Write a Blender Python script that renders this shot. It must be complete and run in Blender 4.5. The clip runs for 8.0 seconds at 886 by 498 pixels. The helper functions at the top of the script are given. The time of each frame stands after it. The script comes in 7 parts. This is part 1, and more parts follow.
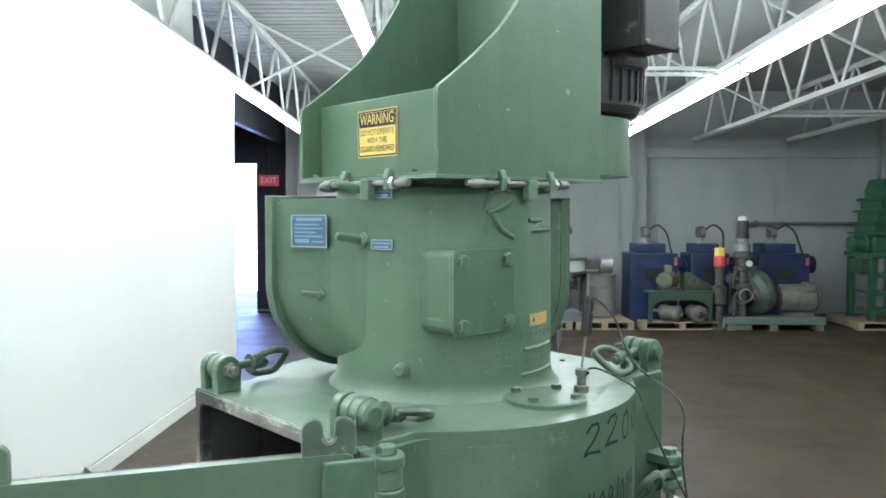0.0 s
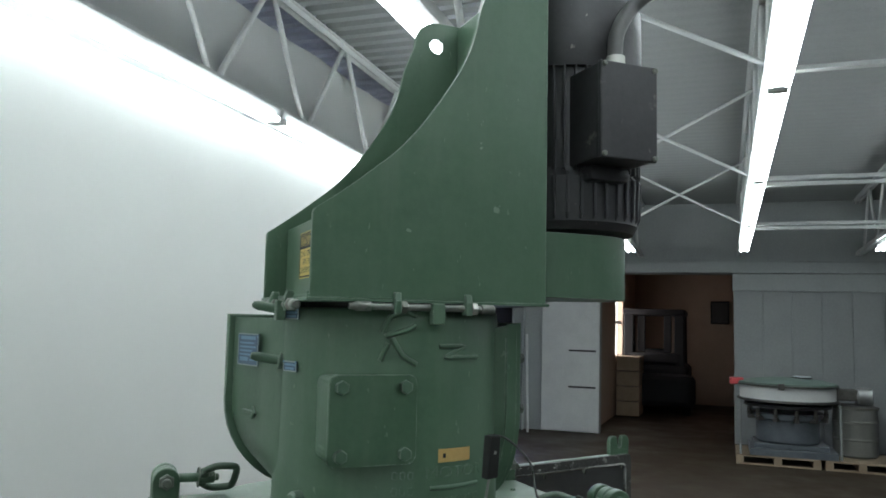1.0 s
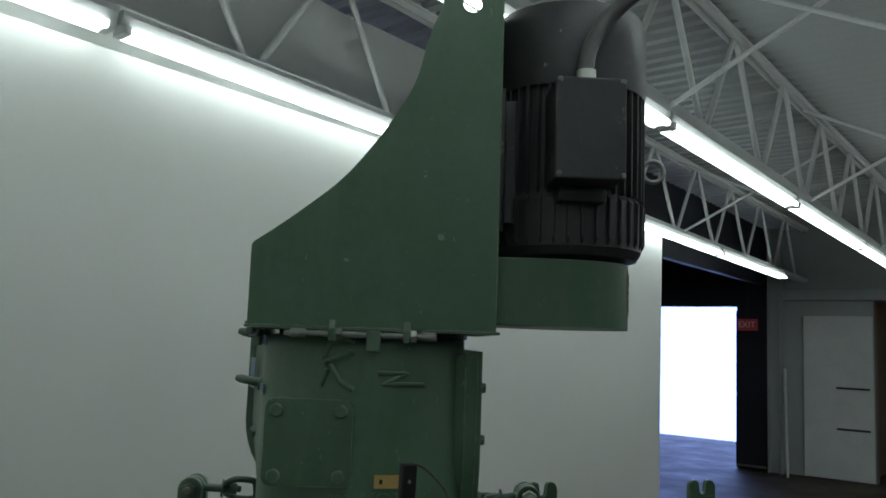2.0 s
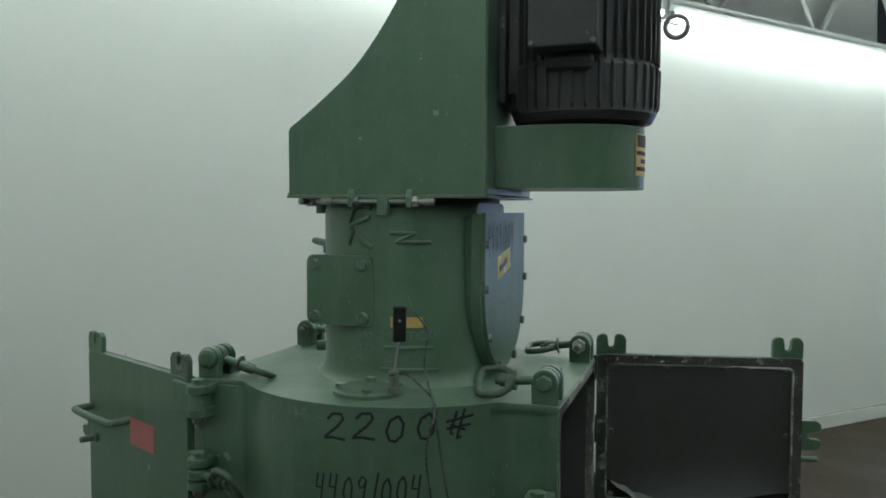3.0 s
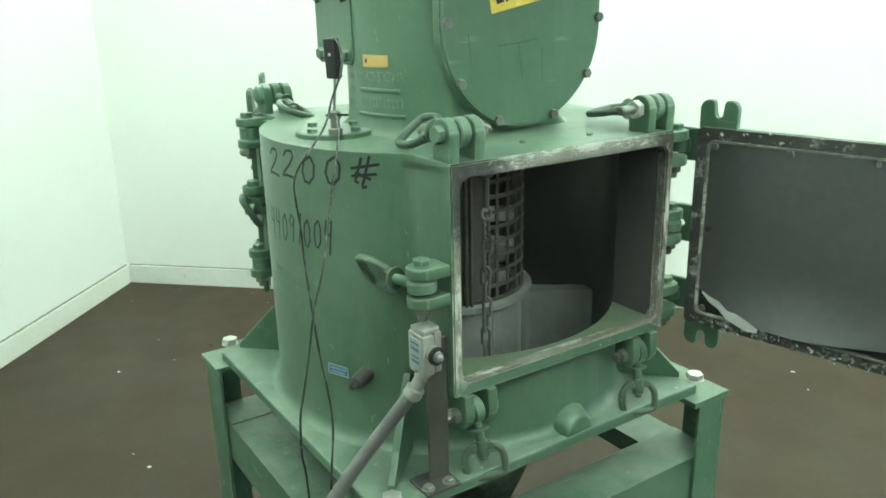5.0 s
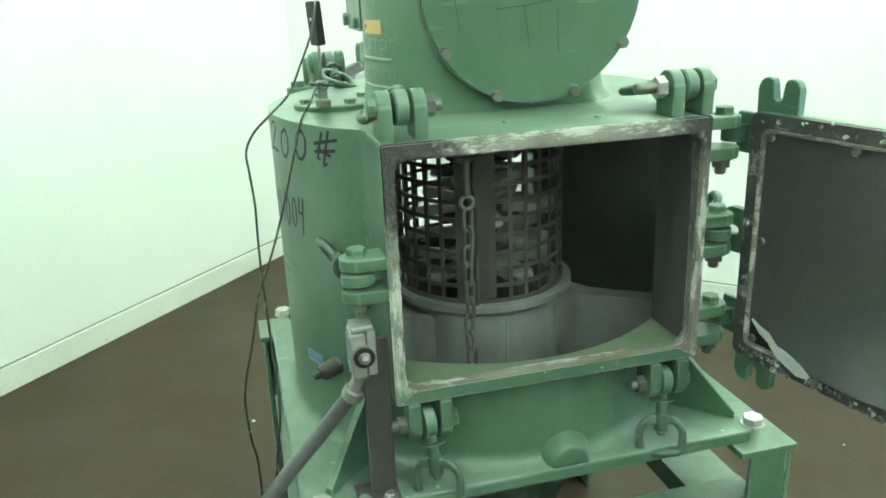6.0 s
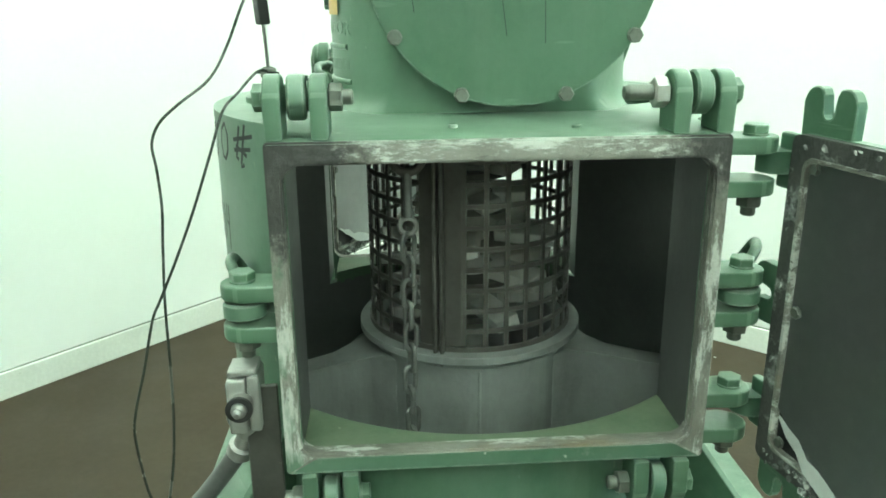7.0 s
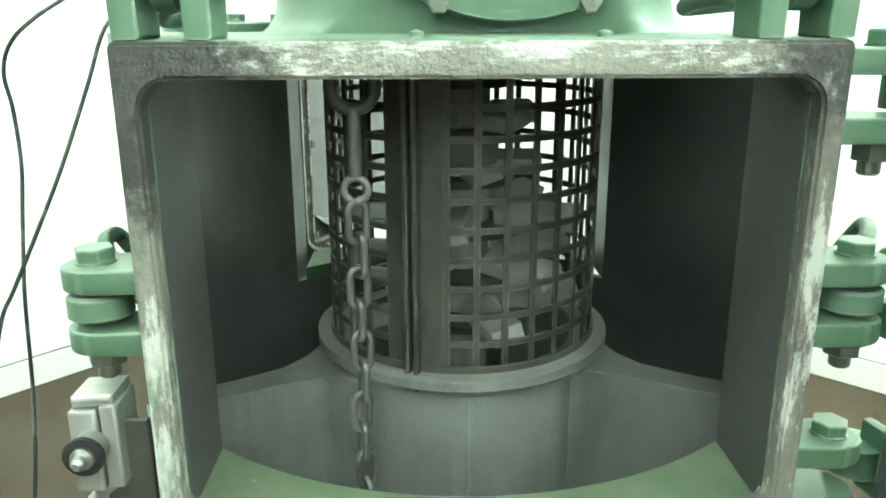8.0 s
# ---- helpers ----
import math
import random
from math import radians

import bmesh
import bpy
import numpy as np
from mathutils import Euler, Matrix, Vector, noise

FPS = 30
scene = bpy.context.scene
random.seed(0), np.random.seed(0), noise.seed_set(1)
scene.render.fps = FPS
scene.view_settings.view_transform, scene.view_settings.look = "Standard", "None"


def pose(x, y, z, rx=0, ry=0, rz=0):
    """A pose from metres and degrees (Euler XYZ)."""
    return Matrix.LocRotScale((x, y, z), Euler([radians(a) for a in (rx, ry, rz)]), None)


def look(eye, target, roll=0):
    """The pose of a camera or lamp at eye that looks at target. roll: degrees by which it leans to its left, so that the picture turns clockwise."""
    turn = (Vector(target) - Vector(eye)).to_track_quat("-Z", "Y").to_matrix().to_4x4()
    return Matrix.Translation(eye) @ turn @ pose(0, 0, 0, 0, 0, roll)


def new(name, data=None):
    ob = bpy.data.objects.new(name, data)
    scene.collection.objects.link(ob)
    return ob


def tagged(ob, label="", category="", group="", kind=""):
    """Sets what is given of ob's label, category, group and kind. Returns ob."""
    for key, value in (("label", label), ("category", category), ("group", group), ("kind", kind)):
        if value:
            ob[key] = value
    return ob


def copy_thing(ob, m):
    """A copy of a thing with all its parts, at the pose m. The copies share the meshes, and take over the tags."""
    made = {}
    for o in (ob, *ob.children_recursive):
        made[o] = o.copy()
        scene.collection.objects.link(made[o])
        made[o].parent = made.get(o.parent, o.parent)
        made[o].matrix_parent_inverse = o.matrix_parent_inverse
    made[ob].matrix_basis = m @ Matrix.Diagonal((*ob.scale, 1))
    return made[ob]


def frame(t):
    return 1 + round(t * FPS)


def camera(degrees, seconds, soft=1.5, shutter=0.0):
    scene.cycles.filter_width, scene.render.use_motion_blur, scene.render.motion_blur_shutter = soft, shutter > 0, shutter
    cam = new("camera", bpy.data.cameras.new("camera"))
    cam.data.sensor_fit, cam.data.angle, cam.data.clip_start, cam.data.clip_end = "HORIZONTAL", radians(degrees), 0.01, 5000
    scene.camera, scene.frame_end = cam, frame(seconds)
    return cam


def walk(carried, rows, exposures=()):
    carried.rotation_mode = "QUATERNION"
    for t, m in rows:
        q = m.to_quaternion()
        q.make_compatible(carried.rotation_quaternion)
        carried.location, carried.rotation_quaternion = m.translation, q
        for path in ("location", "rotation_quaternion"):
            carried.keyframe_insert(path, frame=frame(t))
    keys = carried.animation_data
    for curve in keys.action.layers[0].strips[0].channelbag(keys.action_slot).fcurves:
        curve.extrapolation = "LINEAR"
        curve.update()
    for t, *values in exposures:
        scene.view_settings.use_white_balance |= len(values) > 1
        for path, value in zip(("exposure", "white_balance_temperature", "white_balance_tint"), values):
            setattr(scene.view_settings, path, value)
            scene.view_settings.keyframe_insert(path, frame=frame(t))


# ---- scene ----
cam = camera(58.74, 8.0, soft=1.7)
PATH = [
    (0, (-1.2525, 1.1724, 1.6269), (0.2333, -0.1642, 1.5493), 0.07),
    (0.5, (-1.3608, 0.8965, 1.6555), (0.3099, -0.2013, 1.7148), 1.07),
    (1, (-1.5572, 0.5789, 1.6564), (0.2784, -0.1896, 1.8566), 1.71),
    (1.2, (-1.6356, 0.4644, 1.6742), (0.2441, -0.1750, 1.9150), 2.06),
    (2.3, (-1.7508, -0.2132, 1.6756), (0.2376, -0.0866, 1.8494), 2.51),
    (2.5, (-1.8038, -0.3478, 1.6710), (0.1739, -0.0674, 1.7709), 2.25),
    (3, (-1.8249, -0.6316, 1.6736), (0.0713, -0.0032, 1.5775), 0.99),
    (3.5, (-1.6696, -0.8648, 1.6420), (0.0852, 0.0516, 1.3577), -0.20),
    (4, (-1.4790, -1.1258, 1.6053), (0.0997, 0.0410, 1.2230), -0.83),
    (4.5, (-1.2658, -1.3495, 1.5951), (0.0640, 0.0488, 1.0694), -1.13),
    (5, (-0.9869, -1.4086, 1.5519), (0.0683, 0.1747, 0.9359), -0.54),
    (5.2, (-0.9068, -1.4266, 1.5478), (0.0495, 0.2065, 0.9009), -1.12),
    (6.3, (-0.3279, -1.4641, 1.5022), (-0.0114, 0.4019, 0.8559), -1.43),
    (6.5, (-0.2562, -1.4074, 1.4923), (-0.0184, 0.4742, 0.8575), -1.14),
    (7, (-0.1355, -1.2500, 1.4432), (-0.0070, 0.6450, 0.8308), -0.05),
    (7.5, (-0.0837, -1.1240, 1.3936), (-0.0131, 0.7680, 0.7500), -0.13),
    (8, (-0.0528, -0.9500, 1.3112), (-0.0028, 0.9612, 0.7240), 0.22),
]
walk(cam, [(t, look(eye, target, roll)) for t, eye, target, roll in PATH],
     exposures=[(0.0, 0.42, 6000, 12), (0.5, -0.36, 6000, 12), (1.0, -0.96, 6000, 12), (1.2, -1.12, 6000, 11), (2.3, -2.22, 6150, 6), (2.5, -2.22, 6150, 6),
                (3.0, -1.22, 6200, 3), (3.5, -0.66, 6150, -4), (4.0, -0.25, 6300, -9), (4.5, 0.17, 6350, -9), (5.0, 0.62, 6400, -13), (6.5, 0.72, 6400, -17), (7.5, 1.05, 6400, -14), (8.0, 1.45, 6400, -10)])

# ---- world and sun ----
world = bpy.data.worlds.new("world")
scene.world = world
world.use_nodes = True
wn = world.node_tree
sky = wn.nodes.new("ShaderNodeTexSky")
sky.sky_type = "NISHITA"
sky.sun_disc = False
sky.sun_elevation = radians(40)
sky.sun_rotation = radians(60)
wn.links.new(sky.outputs[0], wn.nodes["Background"].inputs[0])
wn.nodes["Background"].inputs[1].default_value = 0.12
sun = new("sun", bpy.data.lights.new("sun", "SUN"))
sun.data.energy, sun.data.angle, sun.data.color = 3.0, radians(0.5), (1.0, 0.95, 0.88)
sun.matrix_world = look((6, 14, 11), (9, 0, 0))

TUBE_POWER = 29.5

# ---- materials ----


def ramp(nt, fac, stops):
    r = nt.nodes.new("ShaderNodeValToRGB")
    while len(r.color_ramp.elements) > len(stops):
        r.color_ramp.elements.remove(r.color_ramp.elements[-1])
    while len(r.color_ramp.elements) < len(stops):
        r.color_ramp.elements.new(0.5)
    for e, (p, c) in zip(r.color_ramp.elements, stops):
        e.position, e.color = p, (*c, 1)
    nt.links.new(fac, r.inputs[0])
    return r.outputs[0]


def noise_fac(nt, scale, detail=5.0, rough=0.6, stretch=(1, 1, 1), island=False):
    tc = nt.nodes.new("ShaderNodeTexCoord")
    mp = nt.nodes.new("ShaderNodeMapping")
    mp.inputs["Scale"].default_value = stretch
    nt.links.new(tc.outputs["Object"], mp.inputs[0])
    n = nt.nodes.new("ShaderNodeTexNoise")
    n.inputs["Scale"].default_value, n.inputs["Detail"].default_value, n.inputs["Roughness"].default_value = scale, detail, rough
    nt.links.new(mp.outputs[0], n.inputs["Vector"])
    return n.outputs["Fac"]


def mix(nt, fac, a, b):
    m = nt.nodes.new("ShaderNodeMix")
    m.data_type = "RGBA"
    if isinstance(fac, float):
        m.inputs[0].default_value = fac
    else:
        nt.links.new(fac, m.inputs[0])
    for socket, value in ((m.inputs[6], a), (m.inputs[7], b)):
        if isinstance(value, tuple):
            socket.default_value = (*value, 1)
        else:
            nt.links.new(value, socket)
    return m.outputs[2]


def material(name, dark, light, rough=0.5, metal=0.0, scale=6.0, fine=90.0, bump=0.15, dust=None, dust_amount=0.0,
             wear=None, wear_scale=14.0, wear_from=0.62, wear_soft=0.06, stretch=(1, 1, 1), coat=0.0, rough_vary=0.15,
             chips=None, chip_scale=55.0, chip_from=0.7, runs=None, run_amount=0.3, speck=0.35, edge=None, haze=None, haze_amount=0.4, scratch=None, shine=0.5):
    """A worn surface: two colours mottled at two scales, fine relief, and, where asked, dust lying on top faces and worn patches."""
    m = bpy.data.materials.new(name)
    m.use_nodes = True
    nt = m.node_tree
    bsdf = nt.nodes["Principled BSDF"]
    big = noise_fac(nt, scale, 6, 0.6, stretch)
    small = noise_fac(nt, fine, 4, 0.6, stretch)
    col = mix(nt, ramp(nt, big, [(0.2, (0, 0, 0)), (0.8, (1, 1, 1))]), dark, light)
    mid = tuple(0.5 * (a + b) for a, b in zip(dark, light))
    sp = ramp(nt, small, [(0.42, (0, 0, 0)), (0.75, (speck,) * 3)])
    col = mix(nt, sp, col, tuple(min(1, 1.25 * c + 0.01) for c in mid))
    if wear:
        w = noise_fac(nt, wear_scale, 8, 0.7, stretch)
        col = mix(nt, ramp(nt, w, [(wear_from, (0, 0, 0)), (wear_from + wear_soft, (1, 1, 1))]), col, wear)
    if haze:
        h0 = ramp(nt, noise_fac(nt, 2.6, 7, 0.68), [(0.42, (0, 0, 0)), (0.7, (haze_amount,) * 3)])
        col = mix(nt, h0, col, haze)
    if scratch:
        tc = nt.nodes.new("ShaderNodeTexCoord")
        mp = nt.nodes.new("ShaderNodeMapping")
        mp.inputs["Rotation"].default_value = (0.5, 0.9, 0.3)
        mp.inputs["Scale"].default_value = (5, 90, 34)
        nt.links.new(tc.outputs["Object"], mp.inputs[0])
        n0 = nt.nodes.new("ShaderNodeTexNoise")
        n0.inputs["Scale"].default_value, n0.inputs["Detail"].default_value = 1.0, 3.0
        nt.links.new(mp.outputs[0], n0.inputs["Vector"])
        lines = ramp(nt, n0.outputs["Fac"], [(0.69, (0, 0, 0)), (0.73, (0.7, 0.7, 0.7))])
        col = mix(nt, lines, col, scratch)
    if runs:
        r0 = ramp(nt, noise_fac(nt, 16, 6, 0.6, (1, 1, 0.09)), [(0.5, (0, 0, 0)), (0.72, (run_amount,) * 3)])
        col = mix(nt, r0, col, runs)
    if chips:
        c0 = ramp(nt, noise_fac(nt, chip_scale, 3, 0.5), [(chip_from, (0, 0, 0)), (chip_from + 0.02, (1, 1, 1))])
        col = mix(nt, c0, col, chips)
    if dust:
        geo = nt.nodes.new("ShaderNodeNewGeometry")
        sep = nt.nodes.new("ShaderNodeSeparateXYZ")
        nt.links.new(geo.outputs["Normal"], sep.inputs[0])
        up = ramp(nt, sep.outputs[2], [(0.2, (0.1, 0.1, 0.1)), (0.95, (1, 1, 1))])
        cloud = ramp(nt, noise_fac(nt, 9, 7, 0.65), [(0.3, (0.15, 0.15, 0.15)), (0.7, (1, 1, 1))])
        mul = nt.nodes.new("ShaderNodeMath")
        mul.operation = "MULTIPLY"
        nt.links.new(up, mul.inputs[0])
        nt.links.new(cloud, mul.inputs[1])
        mul2 = nt.nodes.new("ShaderNodeMath")
        mul2.operation = "MULTIPLY"
        nt.links.new(mul.outputs[0], mul2.inputs[0])
        mul2.inputs[1].default_value = dust_amount
        col = mix(nt, mul2.outputs[0], col, dust)
    if edge:
        bev = nt.nodes.new("ShaderNodeBevel")
        bev.samples = 4
        bev.inputs["Radius"].default_value = 0.004
        flat = nt.nodes.new("ShaderNodeNewGeometry")
        dot = nt.nodes.new("ShaderNodeVectorMath")
        dot.operation = "DOT_PRODUCT"
        nt.links.new(bev.outputs[0], dot.inputs[0])
        nt.links.new(flat.outputs["Normal"], dot.inputs[1])
        worn = ramp(nt, dot.outputs["Value"], [(0.9, (1, 1, 1)), (0.985, (0, 0, 0))])
        patchy = ramp(nt, noise_fac(nt, 26, 5, 0.7), [(0.4, (0, 0, 0)), (0.62, (0.75, 0.75, 0.75))])
        both = nt.nodes.new("ShaderNodeMath")
        both.operation = "MULTIPLY"
        nt.links.new(worn, both.inputs[0])
        nt.links.new(patchy, both.inputs[1])
        col = mix(nt, both.outputs[0], col, edge)
    nt.links.new(col, bsdf.inputs["Base Color"])
    bsdf.inputs["Metallic"].default_value = metal
    r = ramp(nt, big, [(0.2, (max(0.02, rough - rough_vary),) * 3), (0.8, (min(1, rough + rough_vary),) * 3)])
    nt.links.new(r, bsdf.inputs["Roughness"])
    bsdf.inputs["Specular IOR Level"].default_value = shine
    if coat:
        bsdf.inputs["Coat Weight"].default_value = coat
    if bump:
        b = nt.nodes.new("ShaderNodeBump")
        b.inputs["Strength"].default_value = bump
        b.inputs["Distance"].default_value = 0.004
        nt.links.new(noise_fac(nt, fine * 0.6, 6, 0.65, stretch), b.inputs["Height"])
        nt.links.new(b.outputs[0], bsdf.inputs["Normal"])
    return m


def glow(name, color, strength):
    m = bpy.data.materials.new(name)
    m.use_nodes = True
    nt = m.node_tree
    nt.nodes.remove(nt.nodes["Principled BSDF"])
    e = nt.nodes.new("ShaderNodeEmission")
    e.inputs[0].default_value, e.inputs[1].default_value = (*color, 1), strength
    nt.links.new(e.outputs[0], nt.nodes["Material Output"].inputs[0])
    return m


DUST = (0.33, 0.37, 0.32)
GREEN = material("green_enamel", (0.048, 0.103, 0.059), (0.077, 0.146, 0.085), 0.36, 0, 4, 70, 0.14, DUST, 0.32, None, rough_vary=0.08, chips=(0.2, 0.27, 0.2), chip_scale=24, chip_from=0.735, runs=(0.12, 0.18, 0.125), run_amount=0.45, edge=(0.3, 0.37, 0.31), haze=(0.13, 0.2, 0.14), haze_amount=0.5, scratch=(0.16, 0.23, 0.16))
GREEN_BODY = material("green_enamel_drum", (0.043, 0.094, 0.054), (0.068, 0.132, 0.076), 0.36, 0, 4, 70, 0.14, DUST, 0.32, (0.19, 0.26, 0.19), 6.5, 0.64, 0.12, rough_vary=0.08, chips=(0.22, 0.29, 0.22), chip_scale=13, chip_from=0.735, runs=(0.13, 0.19, 0.135), run_amount=0.5, haze=(0.15, 0.22, 0.16), haze_amount=0.6, scratch=(0.17, 0.24, 0.17))
GREEN_WORN = material("green_enamel_worn", (0.05, 0.11, 0.066), (0.07, 0.14, 0.086), 0.45, 0, 9, 80, 0.16, DUST, 0.5, (0.2, 0.22, 0.18), 22, 0.6, wear_soft=0.15, chips=(0.36, 0.38, 0.33), chip_scale=40, chip_from=0.72, edge=(0.36, 0.4, 0.35), haze=(0.15, 0.2, 0.15), haze_amount=0.6, scratch=(0.24, 0.29, 0.23))


def gasket_residue(name, stretch):
    """Stripped rim: dark glue, long smears of pale filler, a little rust and old green."""
    m = material(name, (0.03, 0.032, 0.028), (0.2, 0.2, 0.18), 0.5, 0.1, 18, 150, 0.9)
    nt = m.node_tree
    bsdf = nt.nodes["Principled BSDF"]
    bare = ramp(nt, noise_fac(nt, 9, 8, 0.7, stretch), [(0.3, (0.05, 0.05, 0.045)), (0.45, (0.15, 0.145, 0.125)), (0.62, (0.27, 0.26, 0.23))])
    smear = ramp(nt, noise_fac(nt, 17, 10, 0.78, stretch), [(0.495, (0, 0, 0)), (0.545, (0.9, 0.9, 0.9))])
    col = mix(nt, smear, bare, (0.58, 0.58, 0.54))
    rust = ramp(nt, noise_fac(nt, 12, 6, 0.65, stretch), [(0.58, (0, 0, 0)), (0.7, (0.6, 0.6, 0.6))])
    col = mix(nt, rust, col, (0.22, 0.17, 0.08))
    glue = ramp(nt, noise_fac(nt, 6, 9, 0.72, stretch), [(0.59, (0, 0, 0)), (0.64, (0.9, 0.9, 0.9))])
    col = mix(nt, glue, col, (0.03, 0.03, 0.032))
    paint = ramp(nt, noise_fac(nt, 4.5, 6, 0.65, stretch), [(0.63, (0, 0, 0)), (0.66, (0.9, 0.9, 0.9))])
    col = mix(nt, paint, col, (0.09, 0.17, 0.1))
    tc = nt.nodes.new("ShaderNodeTexCoord")
    for spot, reach in (((-0.26, -0.385, 1.27), 0.175), ((0.262, -0.385, 1.295), 0.135)):
        far = nt.nodes.new("ShaderNodeVectorMath")
        far.operation = "DISTANCE"
        nt.links.new(tc.outputs["Object"], far.inputs[0])
        far.inputs[1].default_value = spot
        ragged = nt.nodes.new("ShaderNodeMath")
        ragged.operation = "MULTIPLY_ADD"
        nt.links.new(noise_fac(nt, 30, 8, 0.75), ragged.inputs[0])
        ragged.inputs[1].default_value = 0.22
        nt.links.new(far.outputs["Value"], ragged.inputs[2])
        burnt = ramp(nt, ragged.outputs[0], [(reach, (0.93, 0.93, 0.93)), (reach + 0.05, (0, 0, 0))])
        col = mix(nt, burnt, col, (0.035, 0.033, 0.032))
    nt.links.new(col, bsdf.inputs["Base Color"])
    return m


GASKET = gasket_residue("gasket_residue", (0.3, 1, 1))
GASKET_UP = gasket_residue("gasket_residue_upright", (1, 1, 0.3))
RIM = material("door_rim_residue", (0.02, 0.021, 0.021), (0.09, 0.088, 0.08), 0.55, 0.1, 20, 150, 0.8, None, 0, (0.34, 0.34, 0.33), 24, 0.55, wear_soft=0.12)
INNER = material("inner_grey", (0.064, 0.065, 0.064), (0.125, 0.126, 0.123), 0.46, 0.25, 5, 60, 0.15, (0.25, 0.25, 0.24), 0.35)
LINER = material("liner_sheet", (0.32, 0.322, 0.32), (0.42, 0.422, 0.417), 0.34, 0.85, 3, 50, 0.05, None, 0, None, rough_vary=0.02)
TORN = material("torn_white_lining", (0.6, 0.62, 0.6), (0.75, 0.77, 0.74), 0.5, 0, 20, 90, 0.3)
CRUST = material("gasket_crumbs", (0.025, 0.026, 0.03), (0.2, 0.2, 0.19), 0.5, 0, 40, 150, 0.6, None, 0, (0.55, 0.55, 0.52), 22, 0.54)
SILL = material("dusty_green_sill", (0.055, 0.1, 0.056), (0.09, 0.14, 0.082), 0.48, 0, 7, 80, 0.2, (0.27, 0.28, 0.2), 0.45, chips=(0.3, 0.31, 0.25), chip_scale=30, chip_from=0.72)
CASTING = material("grey_casting", (0.15, 0.155, 0.15), (0.3, 0.306, 0.296), 0.55, 0.15, 9, 90, 0.4, (0.42, 0.43, 0.41), 0.6, runs=(0.42, 0.43, 0.41), run_amount=0.5, haze=(0.4, 0.41, 0.39), haze_amount=0.4, edge=(0.5, 0.5, 0.48))
MESH_STEEL = material("dark_mesh_steel", (0.075, 0.07, 0.064), (0.16, 0.15, 0.135), 0.42, 0.5, 20, 120, 0.2, edge=(0.4, 0.39, 0.37))
STEEL = material("bare_steel", (0.24, 0.24, 0.23), (0.38, 0.38, 0.36), 0.42, 0.85, 20, 120, 0.12)
ZINC = material("zinc_bolt", (0.45, 0.45, 0.42), (0.6, 0.6, 0.56), 0.4, 0.7, 30, 150, 0.1)
LOOPED = material("worn_loop_steel", (0.055, 0.085, 0.06), (0.105, 0.15, 0.108), 0.4, 0.3, 22, 110, 0.3, None, 0, (0.24, 0.24, 0.21), 30, 0.6, edge=(0.3, 0.3, 0.27))
BARE_SCREW = material("bare_threaded_steel", (0.16, 0.17, 0.15), (0.3, 0.31, 0.28), 0.4, 0.5, 30, 150, 0.3, None, 0, (0.09, 0.14, 0.1), 16, 0.55)
DULL = material("dull_bolt_steel", (0.11, 0.12, 0.1), (0.25, 0.26, 0.23), 0.4, 0.6, 30, 150, 0.2)
CHAIN = material("chain_steel", (0.12, 0.12, 0.115), (0.24, 0.24, 0.23), 0.5, 0.7, 30, 150, 0.2)
BLACK_MOTOR = material("black_motor_enamel", (0.02, 0.02, 0.022), (0.048, 0.048, 0.05), 0.42, 0, 8, 60, 0.25, (0.13, 0.13, 0.12), 0.3, (0.15, 0.14, 0.13), 20, 0.63, chips=(0.22, 0.21, 0.19), chip_scale=34, chip_from=0.75)
BLACK = material("black_rubber", (0.008, 0.008, 0.008), (0.018, 0.018, 0.018), 0.5, 0, 20, 120, 0.1)
CABLE = material("thin_dark_cable", (0.02, 0.024, 0.02), (0.05, 0.056, 0.048), 0.25, 0, 20, 120, 0.0)
GREY_PVC = material("grey_conduit", (0.07, 0.07, 0.07), (0.12, 0.12, 0.115), 0.45, 0, 20, 120, 0.1, (0.3, 0.3, 0.28), 0.4)
ALU = material("cast_aluminium", (0.3, 0.3, 0.28), (0.45, 0.45, 0.42), 0.45, 0.6, 20, 120, 0.2)
WALL = material("white_wall_paint", (0.74, 0.75, 0.72), (0.8, 0.81, 0.78), 0.6, 0, 0.9, 40, 0.012, speck=0.04)
BASE = material("baseboard_paint", (0.62, 0.63, 0.58), (0.72, 0.73, 0.68), 0.6, 0, 3, 60, 0.1, None, 0, (0.4, 0.38, 0.33), 9, 0.66)
FLOOR = material("brown_sealed_concrete", (0.027, 0.018, 0.0105), (0.049, 0.034, 0.0195), 0.55, 0, 1.5, 40, 0.12, None, 0, (0.08, 0.068, 0.056), 4, 0.66, rough_vary=0.2, chips=(0.014, 0.01, 0.007), chip_scale=4.5, chip_from=0.71, haze=(0.07, 0.054, 0.034), haze_amount=0.35, shine=0.3)
WHITE_STEEL = material("white_painted_steel", (0.55, 0.56, 0.55), (0.68, 0.69, 0.67), 0.5, 0, 4, 60, 0.1)
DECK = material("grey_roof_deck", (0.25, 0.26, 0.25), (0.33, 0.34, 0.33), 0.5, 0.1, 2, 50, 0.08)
# Paler, bluer than DECK: the light falling on the bay deck is in its colour.
BAY_DECK_LIT = material("bay_deck_lit", (0.66, 0.67, 0.76), (0.74, 0.75, 0.84), 0.4, 0.1, 2, 50, 0.06)
FAR_WALL = material("grey_white_boarding", (0.3, 0.32, 0.32), (0.4, 0.42, 0.41), 0.6, 0, 1.5, 30, 0.1)
BOARDS = material("grey_door_boards", (0.25, 0.265, 0.265), (0.33, 0.345, 0.34), 0.6, 0, 1.5, 30, 0.1)
